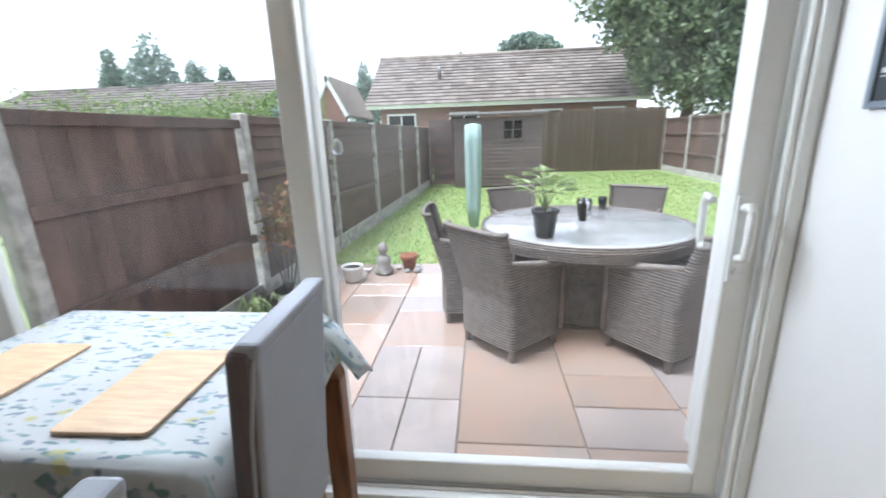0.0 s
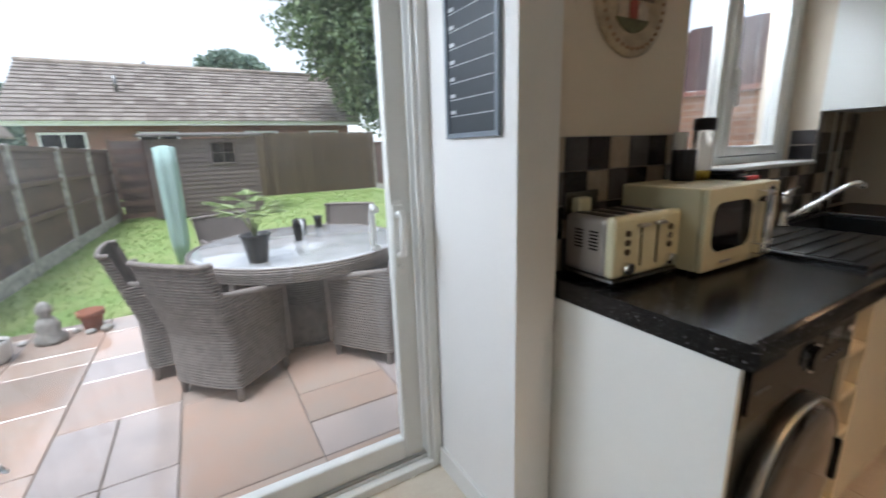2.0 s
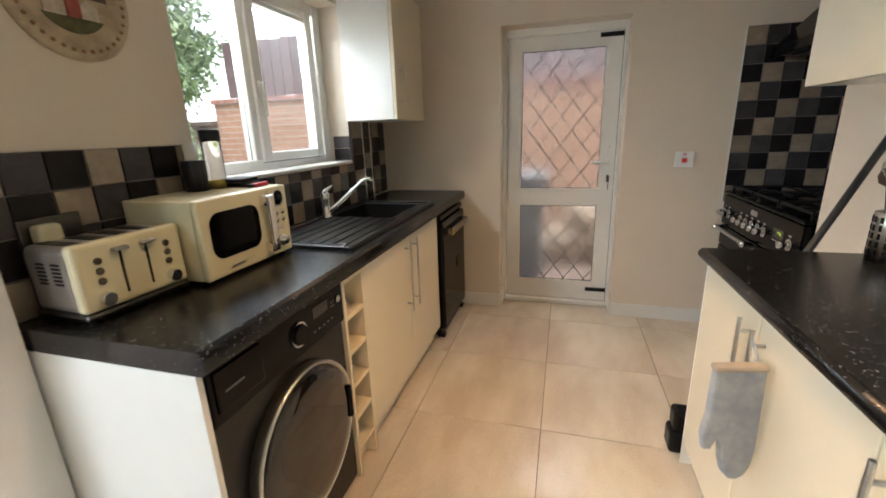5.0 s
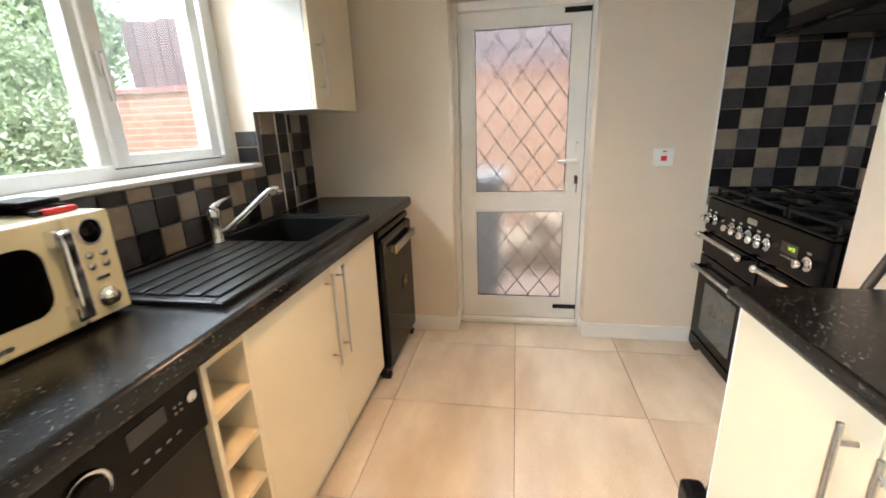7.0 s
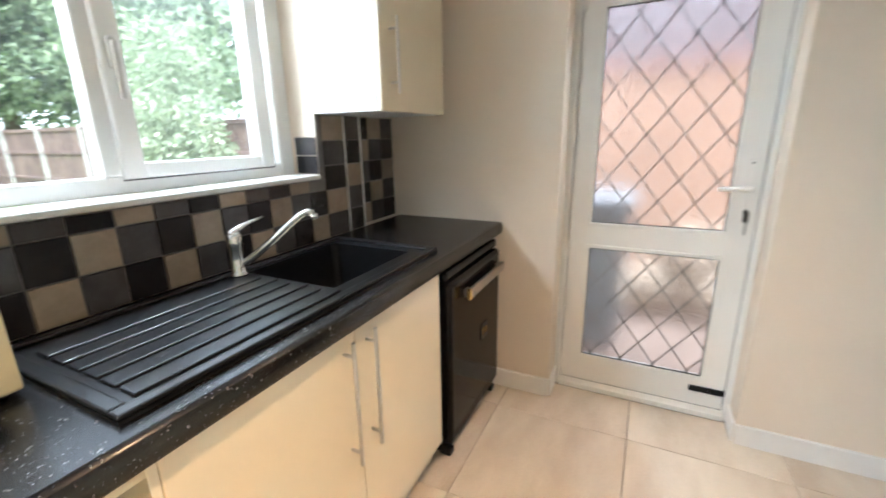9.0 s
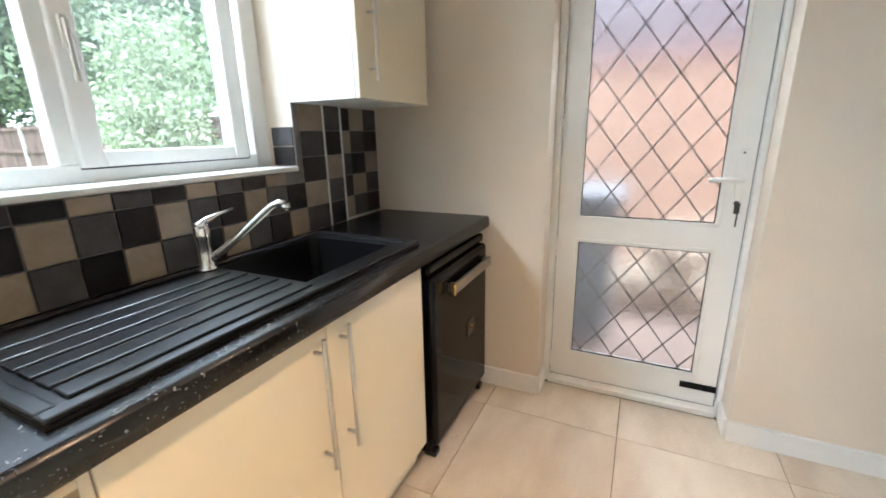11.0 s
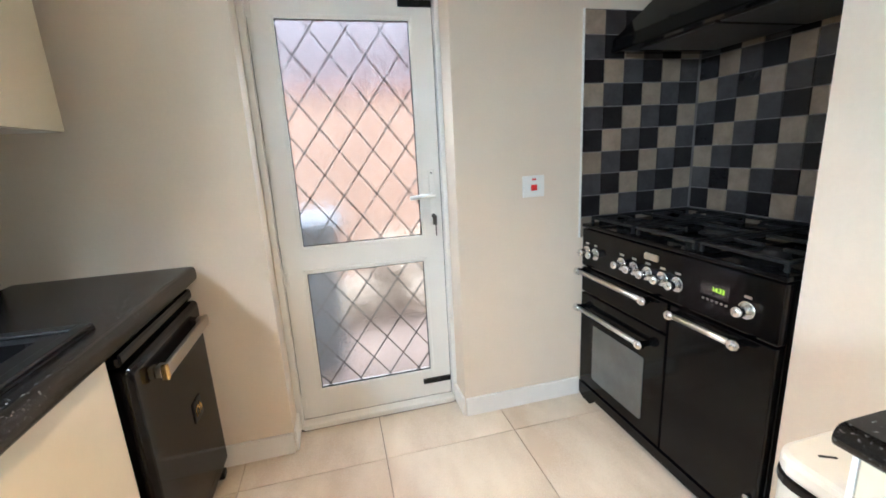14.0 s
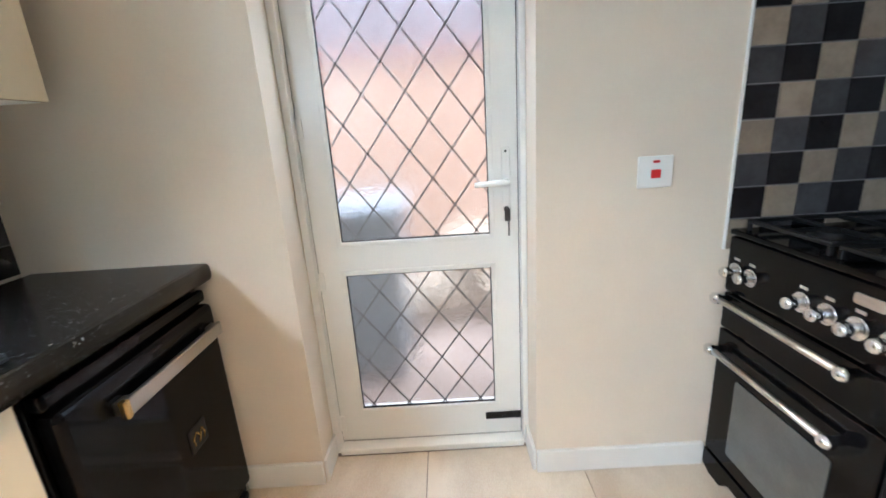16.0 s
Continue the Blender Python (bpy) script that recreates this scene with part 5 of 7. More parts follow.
# ---- garden ----
GZ = -0.15
setting("ground", bx((-300, 300, 1.535, 500, -0.6, GZ - 0.03)), GRASS, "mown green lawn reaching away", "ground")
patio = setting("patio", bx((-1.75, 5.45, 1.54, 4.72, -0.4, GZ - 0.012), (3.88, 5.45, -5, 4.72, -0.4, GZ - 0.012)), JOINT, "wet sandstone slab patio with dark joints", "patio")
GREYSLAB = mat("wet_grey_sandstone", (0.45, 0.37, 0.335), 0.13, grain=0.2, scale=2.5, second=(0.37, 0.315, 0.295), spread=0.12, bump=0.15, fine=30, rough_vary=0.1, coat=0.6)
rng = random.Random(5)
slabs = {}


def slab(x0, x1, y0, y1, material):
    w, d = round(x1 - x0, 2), round(y1 - y0, 2)
    key = (w, d, material.name)
    if key not in slabs:
        me = bpy.data.meshes.new("paving_slab")
        b = bx((-w / 2 + 0.0035, w / 2 - 0.0035, -d / 2 + 0.0035, d / 2 - 0.0035, -0.03, 0), bevel=0.004, seg=1)
        b.to_mesh(me)
        b.free()
        slabs[key] = me
    piece("paving_slab", slabs[key], material, patio, place=pose((x0 + x1) / 2, (y0 + y1) / 2, GZ + rng.uniform(-0.002, 0.002), rng.uniform(-0.07, 0.07), rng.uniform(-0.07, 0.07), 0))


# passage paving, coloured darker to put in the shade between house and wall
PASSAGE = mat("shaded_passage_flag", (0.27, 0.195, 0.16), 0.6, grain=0.25, scale=3, spread=0.1, bump=0.2, fine=40)


def strip(x, widths, y0, y1, greys, usual=SLAB):
    """Courses of slabs that run across the patio, staggered, with mixed lengths."""
    y = y0
    k = 0
    while y < y1 - 0.05:
        d = min(widths[k % len(widths)], y1 - y)
        slab(x[0], x[1], y, y + d, GREYSLAB if rng.random() < greys else usual)
        y += d
        k += 1


strip((-1.75, -1.15), (0.6, 0.45, 0.9), 1.54, 4.72, 0.3)
strip((-1.15, -0.62), (0.31, 0.60, 0.64, 0.62), 1.54, 4.72, 0.1)
for x0, x1, y0, y1, m in ((-0.62, -0.33, 1.54, 2.147, GREYSLAB), (-0.33, -0.02, 1.54, 2.147, GREYSLAB), (-0.62, -0.33, 2.147, 2.757, GREYSLAB), (-0.33, -0.02, 2.147, 2.757, GREYSLAB),
                          (-0.62, -0.02, 2.757, 3.37, SLAB), (-0.62, -0.02, 3.37, 3.72, GREYSLAB), (-0.62, -0.02, 3.72, 4.32, SLAB), (-0.62, -0.02, 4.32, 4.72, SLAB),
                          (-0.02, 0.60, 1.54, 1.81, SLAB), (-0.02, 0.60, 1.81, 2.70, SLAB), (-0.02, 0.60, 2.70, 3.31, SLAB), (-0.02, 0.60, 3.31, 4.2, SLAB), (-0.02, 0.60, 4.2, 4.72, SLAB),
                          (0.60, 1.16, 1.54, 1.81, SLAB), (0.60, 1.16, 1.81, 2.12, GREYSLAB), (0.60, 1.16, 2.12, 2.43, SLAB), (0.60, 1.16, 2.43, 3.03, SLAB), (0.60, 1.16, 3.03, 3.9, SLAB), (0.60, 1.16, 3.9, 4.72, GREYSLAB)):
    slab(x0, x1, y0, y1, m)
for a in range(7):
    strip((1.16 + 0.6 * a, 1.16 + 0.6 * (a + 1)), ((0.6, 0.9, 0.3), (0.9, 0.45, 0.6))[a % 2], 1.54, 4.72, 0.3)
for a in range(2):
    strip((3.9 + 0.76 * a, 4.66 + 0.76 * a), ((0.6, 0.9, 0.6), (0.9, 0.6, 0.6))[a % 2], -2.5, 1.76, 0.0, PASSAGE)

# grass blades
n_bl = 26000
r = np.random.default_rng(3)
px_, py_ = r.uniform(-1.75, 6.2, n_bl), 4.74 + (r.random(n_bl) ** 1.7) * 11.0
hgt, az, lean = r.uniform(0.025, 0.055, n_bl), r.uniform(0, 6.283, n_bl), r.uniform(0.2, 0.9, n_bl)
wid = 0.004 + 0.0011 * (py_ - 4.7)
dx, dy = np.cos(az), np.sin(az)
ve = np.empty((n_bl * 3, 3))
ve[0::3] = np.stack([px_ - dy * wid, py_ + dx * wid, np.full(n_bl, GZ - 0.031)], 1)
ve[1::3] = np.stack([px_ + dy * wid, py_ - dx * wid, np.full(n_bl, GZ - 0.031)], 1)
ve[2::3] = np.stack([px_ + dx * lean * hgt, py_ + dy * lean * hgt, GZ - 0.03 + hgt], 1)
me = bpy.data.meshes.new("grass")
me.from_pydata(ve.tolist(), [], np.arange(n_bl * 3).reshape(-1, 3).tolist())


def leafy(name, dark, light, rough=0.6):
    """Foliage whose shade changes from leaf to leaf."""
    m = bpy.data.materials.new(name)
    m.use_nodes = True
    n, ln = m.node_tree.nodes, m.node_tree.links
    p = n["Principled BSDF"]
    p.inputs["Roughness"].default_value = rough
    p.inputs["Subsurface Weight"].default_value = 0.0
    geo, mx = n.new("ShaderNodeNewGeometry"), n.new("ShaderNodeMix")
    mx.data_type = "RGBA"
    mx.inputs[6].default_value, mx.inputs[7].default_value = (*dark, 1), (*light, 1)
    ln.new(geo.outputs["Random Per Island"], mx.inputs[0])
    ln.new(mx.outputs[2], p.inputs["Base Color"])
    tr = n.new("ShaderNodeBsdfTranslucent")
    ln.new(mx.outputs[2], tr.inputs["Color"])
    ms = n.new("ShaderNodeMixShader")
    ms.inputs[0].default_value = 0.25
    ln.new(p.outputs[0], ms.inputs[1])
    ln.new(tr.outputs[0], ms.inputs[2])
    ln.new(ms.outputs[0], n["Material Output"].inputs["Surface"])
    return m


me.materials.append(leafy("grass_blades", (0.17, 0.26, 0.065), (0.35, 0.43, 0.16)))
tagged(new("grass", me), "short green grass blades on the lawn", "grass", kind="stuff")


def leaves(name, material, blobs, count, size, seed, parent, thick=0.55):
    """A crown of many small leaves scattered in lumps; blobs: (x, y, z, rx, ry, rz)."""
    r = np.random.default_rng(seed)
    vol = np.array([b[3] * b[4] * b[5] for b in blobs])
    pick = r.choice(len(blobs), count, p=vol / vol.sum())
    b = np.array(blobs)[pick]
    d = r.normal(size=(count, 3))
    d /= np.linalg.norm(d, axis=1)[:, None]
    # small lumps break the outline
    ph = r.uniform(0, 6.28, 6)
    lump = 1 + 0.22 * np.sin(4.1 * d[:, 0] + ph[0] + pick) * np.sin(3.7 * d[:, 1] + ph[1]) + 0.16 * np.sin(7.3 * d[:, 2] + ph[2] + 2 * pick) * np.sin(6.1 * d[:, 0] + ph[3])
    rad = (thick + (1 - thick) * r.random(count) ** 0.6) * lump
    c = b[:, :3] + d * b[:, 3:] * rad[:, None]
    s = size * r.uniform(0.6, 1.4, count)
    u = r.normal(size=(count, 3))
    u /= np.linalg.norm(u, axis=1)[:, None]
    w = np.cross(u, r.normal(size=(count, 3)))
    w /= np.linalg.norm(w, axis=1)[:, None]
    v = np.empty((count * 4, 3))
    v[0::4], v[1::4], v[2::4], v[3::4] = c - u * s[:, None], c + w * s[:, None] * 0.45, c + u * s[:, None], c - w * s[:, None] * 0.45
    me = bpy.data.meshes.new(name)
    me.from_pydata(v.tolist(), [], np.arange(count * 4).reshape(-1, 4).tolist())
    return piece(name, me, material, parent)


BARK = mat("tree_bark", (0.10, 0.075, 0.055), 0.9, grain=0.4, scale=6, bump=0.6, fine=25, stretch=(1, 1, 0.3))


def tree(x, y, z0, height, crown, count, leaf, material, seed, label, name="tree", trunk=0.16):
    t = thing(name, (x, y, z0), label, "tree")
    rg = random.Random(seed)
    top = Vector((x + 0.2, y, z0 + height * 0.75))
    part("trunk", tube([(x, y, z0 - 0.1), (x + 0.05, y + 0.03, z0 + height * 0.3), (x - 0.04, y, z0 + height * 0.55), top], [trunk, trunk * 0.8, trunk * 0.55, trunk * 0.2], 10), BARK, t)
    for k in range(7):
        a = 6.283 * k / 7 + rg.random()
        s = Vector((x, y, z0 + height * (0.3 + 0.06 * k)))
        c = crown[k % len(crown)]
        e = Vector((c[0] + 0.5 * c[3] * math.cos(a), c[1] + 0.5 * c[4] * math.sin(a), c[2] + 0.2 * c[5]))
        part("limb", tube([s, s.lerp(e, 0.5) + Vector((0, 0, 0.2)), e], [trunk * 0.4, trunk * 0.25, trunk * 0.08], 7), BARK, t)
    leaves("crown", material, crown, count, leaf, seed, t, 0.3)
    return t


LEAF_TREE = leafy("tree_leaves", (0.085, 0.13, 0.06), (0.27, 0.33, 0.18))
LEAF_DARK = leafy("conifer_leaves", (0.10, 0.16, 0.125), (0.25, 0.33, 0.25))
LEAF_HEDGE = leafy("hedge_leaves", (0.11, 0.18, 0.05), (0.31, 0.40, 0.14))
LEAF_SHRUB = leafy("shrub_leaves", (0.17, 0.22, 0.12), (0.38, 0.44, 0.27))
tree(8.2, 18.5, GZ, 8, [(8.2, 18.5, 6.2, 3.0, 2.5, 2.4), (6.6, 18.3, 5.4, 1.7, 1.5, 1.5), (9.6, 17.8, 4.6, 2.2, 2.0, 2.2), (8.9, 17.2, 3.2, 1.8, 1.5, 1.2), (6.2, 18.8, 7.2, 1.6, 1.4, 1.3), (7.4, 18.4, 3.9, 1.6, 1.3, 1.2), (7.6, 18, 8.2, 2.2, 1.8, 1.6), (11.5, 17, 5.6, 2.4, 2.2, 2.8), (4.9, 18.3, 6.1, 1.3, 1.2, 1.0), (5.7, 18.4, 4.9, 1.2, 1.1, 0.9), (6.7, 18.2, 3.7, 1.2, 1.0, 1.1), (7.7, 17.8, 2.8, 1.1, 1.0, 0.8), (5.2, 18.6, 7.5, 1.6, 1.3, 1.2), (8.9, 17.6, 2.4, 1.3, 1.0, 0.8)], 40000, 0.13, LEAF_TREE, 3, "large leafy green tree behind the back fence", trunk=0.28)
tree(9.3, 12.5, GZ, 6, [(9.3, 12.5, 4.6, 2.2, 2.2, 2.0), (8.6, 11.6, 3.4, 1.7, 1.7, 1.3), (10.4, 10.8, 3.9, 2.0, 2.0, 1.8), (9.0, 10.0, 2.9, 1.5, 1.5, 1.0)], 15000, 0.11, LEAF_TREE, 8, "broad green tree over the side fence", trunk=0.2)
tree(3.0, 30, GZ, 6.5, [(3.0, 30, 6.6, 1.9, 1.4, 0.8), (1.9, 30, 6.3, 1.0, 1.0, 0.6), (4.0, 30, 6.4, 1.1, 1.0, 0.6)], 4500, 0.16, LEAF_DARK, 5, "rounded green tree behind the bungalow roof")
for k, (x, y, h, w) in enumerate(((-20.1, 22.8, 6.2, 1.0), (-17.7, 22.8, 6.9, 1.8), (-15.6, 23.2, 5.5, 1.5), (-14.0, 23.5, 5.3, 1.2), (-8.3, 31, 6.2, 1.1))):
    tree(x, y, GZ, h, [(x, y, h * 0.45, w, w, h * 0.25), (x + 0.1, y, h * 0.68, w * 0.75, w * 0.75, h * 0.2), (x, y, h * 0.88, w * 0.38, w * 0.38, h * 0.14)], 4200, 0.15, LEAF_DARK, 20 + k, "dark green conifer beyond the neighbouring roofs", "conifer")


# fences
def fence_run(name, a, b, spacing, top, label, lap=True, cap=True, side=1, board_z=0.12):
    """Timber panels between concrete posts on gravel boards, from a to b."""
    a, b = Vector(a), Vector(b)
    L = (b - a).length
    d = (b - a).normalized()
    ang_ = math.degrees(math.atan2(d.y, d.x))
    f = thing(name, (a.x, a.y, GZ, 0, 0, ang_), label, "fence")
    m0 = Matrix.Translation((a.x, a.y, 0)) @ pose(0, 0, 0, 0, 0, ang_)
    n = round(L / spacing)
    post = bx((-0.04, 0.04, -0.05, 0.05, GZ - 0.05, top + 0.06), bevel=0.008, seg=1)
    pm = bpy.data.meshes.new("post")
    post.to_mesh(pm)
    post.free()
    gm = bpy.data.meshes.new("gravel_board")
    bb = bx((0.05, spacing - 0.05, -0.025, 0.025, GZ - 0.05, GZ + 0.17), bevel=0.004, seg=1)
    bb.to_mesh(gm)
    bb.free()
    z0, z1 = GZ + 0.17, top
    bm_l = bpy.data.meshes.new("board")
    if lap:
        bb = bx((0.055, spacing - 0.055, -0.009, 0.009, 0, board_z + 0.02))
        bb.transform(pose(0, 0, 0, -side * 8, 0, 0))
    else:
        bb = bx((0, 0.148, -0.008, 0.008, 0, z1 - z0), bevel=0.002, seg=1)
        bb.transform(pose(0, 0, 0, 0, 0, 0.8))
    bb.to_mesh(bm_l)
    bb.free()
    rm = bpy.data.meshes.new("rail")
    bb = bx((0.05, spacing - 0.05, -0.018, 0.018, -0.035, 0.035), bevel=0.003, seg=1)
    bb.to_mesh(rm)
    bb.free()
    for k in range(n + 1):
        piece("post", pm, CONCRETE, f, place=m0 @ Matrix.Translation((k * spacing, 0, 0)))
    for k in range(n):
        o = m0 @ Matrix.Translation((k * spacing, 0, 0))
        piece("gravel_board", gm, CONCRETE, f, place=o)
        if lap:
            for j in range(int((z1 - z0) / board_z)):
                piece("board", bm_l, FENCE, f, place=o @ Matrix.Translation((0, 0, z0 + j * board_z)))
        else:
            for j in range(int((spacing - 0.1) / 0.14)):
                piece("board", bm_l, FENCE, f, place=o @ Matrix.Translation((0.055 + 0.14 * j, 0, z0)))
        for z in (z0 + 0.30 * (z1 - z0), z0 + 0.675 * (z1 - z0), z1 - 0.03) if not lap else (z0 + 0.36 * (z1 - z0), z0 + 0.68 * (z1 - z0), z1 + 0.01):
            piece("rail", rm, FENCE, f, place=o @ Matrix.Translation((0, -side * 0.022, z)))
    return f


fence_run("fence", (-2.04, 1.79), (-1.95, 3.62), 1.832, 1.47, "dark brown boarded fence panel between pale posts", lap=False, side=1)
fence_run("fence", (-1.945, 3.63), (-1.50, 12.8), 1.836, 1.47, "dark brown lapped timber fence with concrete posts", side=1)
fence_run("fence", (6.55, 16.2), (6.25, 4.4), 1.97, 1.62, "brown timber fence with white concrete posts", side=1, lap=False)
bs = thing("brushwood_screen", (4, 16.2, GZ), "weathered brown brushwood screen along the garden end", "fence")
r = np.random.default_rng(9)
vv, ff = [], []
for k in range(1500):
    x, w, h, l = r.uniform(1.2, 6.5), r.uniform(0.006, 0.02), r.uniform(1.95, 2.2), r.uniform(-0.03, 0.03)
    y = 16.2 + r.uniform(-0.05, 0.0)
    s = len(vv)
    vv += [(x - w, y, GZ), (x + w, y - 0.01, GZ), (x + w + l, y - 0.01, GZ + h), (x - w + l, y, GZ + h)]
    ff.append((s, s + 1, s + 2, s + 3))
me = bpy.data.meshes.new("brushwood")
me.from_pydata(vv, [], ff)
tagged(piece("brushwood", me, leafy("brushwood_stems", (0.06, 0.045, 0.034), (0.22, 0.16, 0.11), 0.9), bs), kind="stuff")
part("frame", bx((1.2, 6.5, 16.21, 16.26, GZ, 1.82)), FENCE, bs)
part("wire", bx(*[(1.2, 6.5, 16.13, 16.136, z, z + 0.01) for z in (0.2, 0.9, 1.5)]), LEAD, bs)

# shed
SHED = mat("weathered_shed_board", (0.155, 0.118, 0.108), 0.8, grain=0.3, scale=4, stretch=(1, 4, 8), spread=0.14, bump=0.3)
sh = thing("shed", (0.5, 12.8, GZ), "weathered brown shiplap garden shed with a small window", "shed")
part("wall", bx((-0.68, 1.68, 12.03, 13.7, GZ, 1.72)), SHED, sh)
bm_s = bpy.data.meshes.new("board")
bb = bx((-0.70, 1.70, -0.012, 0.010, 0, 0.118))
bb.transform(pose(0, 0, 0, -9, 0, 0))
bb.to_mesh(bm_s)
bb.free()
for k in range(17):
    piece("board", bm_s, SHED, sh, place=Matrix.Translation((0, 12.015, GZ + 0.02 + 0.108 * k)))
rf = part("roof", plate([(-0.85, 0), (1.85, 0), (1.85, 2.0), (-0.85, 2.0)], 0.05, Matrix.Translation((0, 11.85, 1.76)) @ pose(0, 0, 0, 4, 0, 0), 0.004), mat("roofing_felt", (0.13, 0.115, 0.105), 0.9, grain=0.3, scale=8), sh)
wn_ = part("window", bx((0.62, 0.66, 11.97, 12.01, 1.10, 1.66), (1.15, 1.19, 11.97, 12.01, 1.10, 1.66), (0.66, 1.15, 11.97, 12.01, 1.10, 1.14), (0.66, 1.15, 11.97, 12.01, 1.62, 1.66), (0.89, 0.92, 11.97, 12.01, 1.14, 1.62), (0.66, 1.15, 11.975, 12.005, 1.37, 1.39)), SHED, sh)
part("pane", bx((0.66, 1.15, 11.992, 11.996, 1.14, 1.62)), BLACK, wn_)
sb = thing("log_store", (-1.1, 12.6, GZ), "dark slatted timber log store beside the shed", "store")
for k in range(6):
    part("slat", bx((-1.42, -0.74, 12.28, 12.30, GZ + 0.05 + 0.3 * k, GZ + 0.17 + 0.3 * k)), FENCE, sb)
for x in (-1.42, -0.78):
    part("post", bx((x, x + 0.05, 12.3, 12.36, GZ, 1.75)), FENCE, sb)
part("backboard", bx((-1.42, -0.74, 12.9, 12.92, GZ, 1.72)), SHED, sb)


# houses
def roof_courses(name, x0, x1, y0, y1, z0, z1, rows, tile, parent, material, seed):
    """Overlapping rows of roof tiles from the eaves (y0, z0) to the ridge (y1, z1), joined."""
    r = np.random.default_rng(seed)
    vv, ff = [], []
    n = int((x1 - x0) / tile)
    slope = Vector((0, y1 - y0, z1 - z0))
    up = Vector((0, -(z1 - z0), y1 - y0)).normalized() * (1 if y1 > y0 else -1)
    for j in range(rows):
        a, b_ = Vector((0, y0, z0)) + slope * (j / rows), Vector((0, y0, z0)) + slope * min(1.0, (j + 1.15) / rows)
        for i in range(n):
            xa = x0 + (x1 - x0) * (i + 0.5 * (j % 2) * 0) / n
            xb = x0 + (x1 - x0) * (i + 1) / n - 0.008
            e = r.uniform(0, 0.012)
            lo, hi = a + up * (0.055 + e), b_ + up * 0.012
            s = len(vv)
            vv += [(xa, lo.y, lo.z), (xb, lo.y, lo.z), (xb, hi.y, hi.z), (xa, hi.y, hi.z), (xa, a.y, a.z), (xb, a.y, a.z)]
            ff += [(s, s + 1, s + 2, s + 3), (s + 4, s + 5, s + 1, s), (s + 4, s, s + 3), (s + 5, s + 2, s + 1)]
    me = bpy.data.meshes.new(name)
    me.from_pydata(vv, [], ff)
    o = piece(name, me, material, parent)
    o["kind"] = "stuff"
    return o


TILES = leafy("roof_tiles", (0.20, 0.165, 0.145), (0.36, 0.31, 0.275), 0.85)
WHITE_TRIM = mat("white_fascia_paint", (0.78, 0.78, 0.78), 0.5, grain=0.1)


def brick_material(name, c1, c2, mortar):
    m = bpy.data.materials.new(name)
    m.use_nodes = True
    n, ln = m.node_tree.nodes, m.node_tree.links
    p = n["Principled BSDF"]
    p.inputs["Roughness"].default_value = 0.85
    co, sep, cmb, add, t = n.new("ShaderNodeTexCoord"), n.new("ShaderNodeSeparateXYZ"), n.new("ShaderNodeCombineXYZ"), n.new("ShaderNodeMath"), n.new("ShaderNodeTexBrick")
    ln.new(co.outputs["Object"], sep.inputs[0])
    ln.new(sep.outputs[0], add.inputs[0])
    ln.new(sep.outputs[1], add.inputs[1])
    ln.new(add.outputs[0], cmb.inputs[0])
    ln.new(sep.outputs[2], cmb.inputs[1])
    ln.new(cmb.outputs[0], t.inputs["Vector"])
    t.inputs["Scale"].default_value, t.inputs["Brick Width"].default_value, t.inputs["Row Height"].default_value, t.inputs["Mortar Size"].default_value = 1.0, 0.225, 0.075, 0.006
    t.inputs["Color1"].default_value, t.inputs["Color2"].default_value, t.inputs["Mortar"].default_value = (*c1, 1), (*c2, 1), (*mortar, 1)
    nz, mx = n.new("ShaderNodeTexNoise"), n.new("ShaderNodeMix")
    nz.inputs["Scale"].default_value = 9
    mx.data_type, mx.blend_type = "RGBA", "MULTIPLY"
    mx.inputs[0].default_value = 0.5
    ln.new(co.outputs["Object"], nz.inputs["Vector"])
    ln.new(t.outputs[0], mx.inputs[6])
    ln.new(nz.outputs[0], mx.inputs[7])
    ln.new(mx.outputs[2], p.inputs["Base Color"])
    bp = n.new("ShaderNodeBump")
    bp.inputs["Strength"].default_value, bp.inputs["Distance"].default_value = 0.5, 0.01
    ln.new(t.outputs["Fac"], bp.inputs["Height"])
    bp.invert = True
    ln.new(bp.outputs[0], p.inputs["Normal"])
    return m


BRICKWORK = brick_material("house_brickwork", (0.34, 0.15, 0.11), (0.26, 0.115, 0.09), (0.45, 0.40, 0.35))
ORANGE_BRICK = brick_material("orange_brickwork", (0.38, 0.205, 0.125), (0.33, 0.175, 0.105), (0.42, 0.36, 0.31))

bg = thing("bungalow", (1, 22.5, GZ), "brick bungalow with a brown tiled roof and white fascia", "house")
part("wall", bx((-4.5, 6.6, 19.5, 25.6, GZ, 2.55)), BRICKWORK, bg)
part("eaves_board", bx((-5.0, 7.0, 19.0, 19.05, 2.45, 2.62)), WHITE_TRIM, bg)
part("gutter", cyl((-5.0, 18.95, 2.6), (7.0, 18.95, 2.6), 0.06, seg=10), WHITE_TRIM, bg)
roofm = bmesh.new()
for side_, yy in ((1, 19.0), (-1, 26.0)):
    vs4 = [roofm.verts.new(p) for p in ((-5.0, yy, 2.62), (7.0, yy, 2.62), (7.0, 22.5, 4.98), (-5.0, 22.5, 4.98))]
    roofm.faces.new(vs4 if side_ > 0 else vs4[::-1])
for x in (-4.98, 6.98):
    roofm.faces.new([roofm.verts.new(p) for p in ((x, 19.0, 2.62), (x, 26.0, 2.62), (x, 22.5, 4.98))])
part("roof", roofm, ROOF, bg)
roof_courses("roof_tiles", -5.05, 7.05, 18.9, 22.5, 2.58, 5.0, 15, 0.33, bg, TILES, 2)
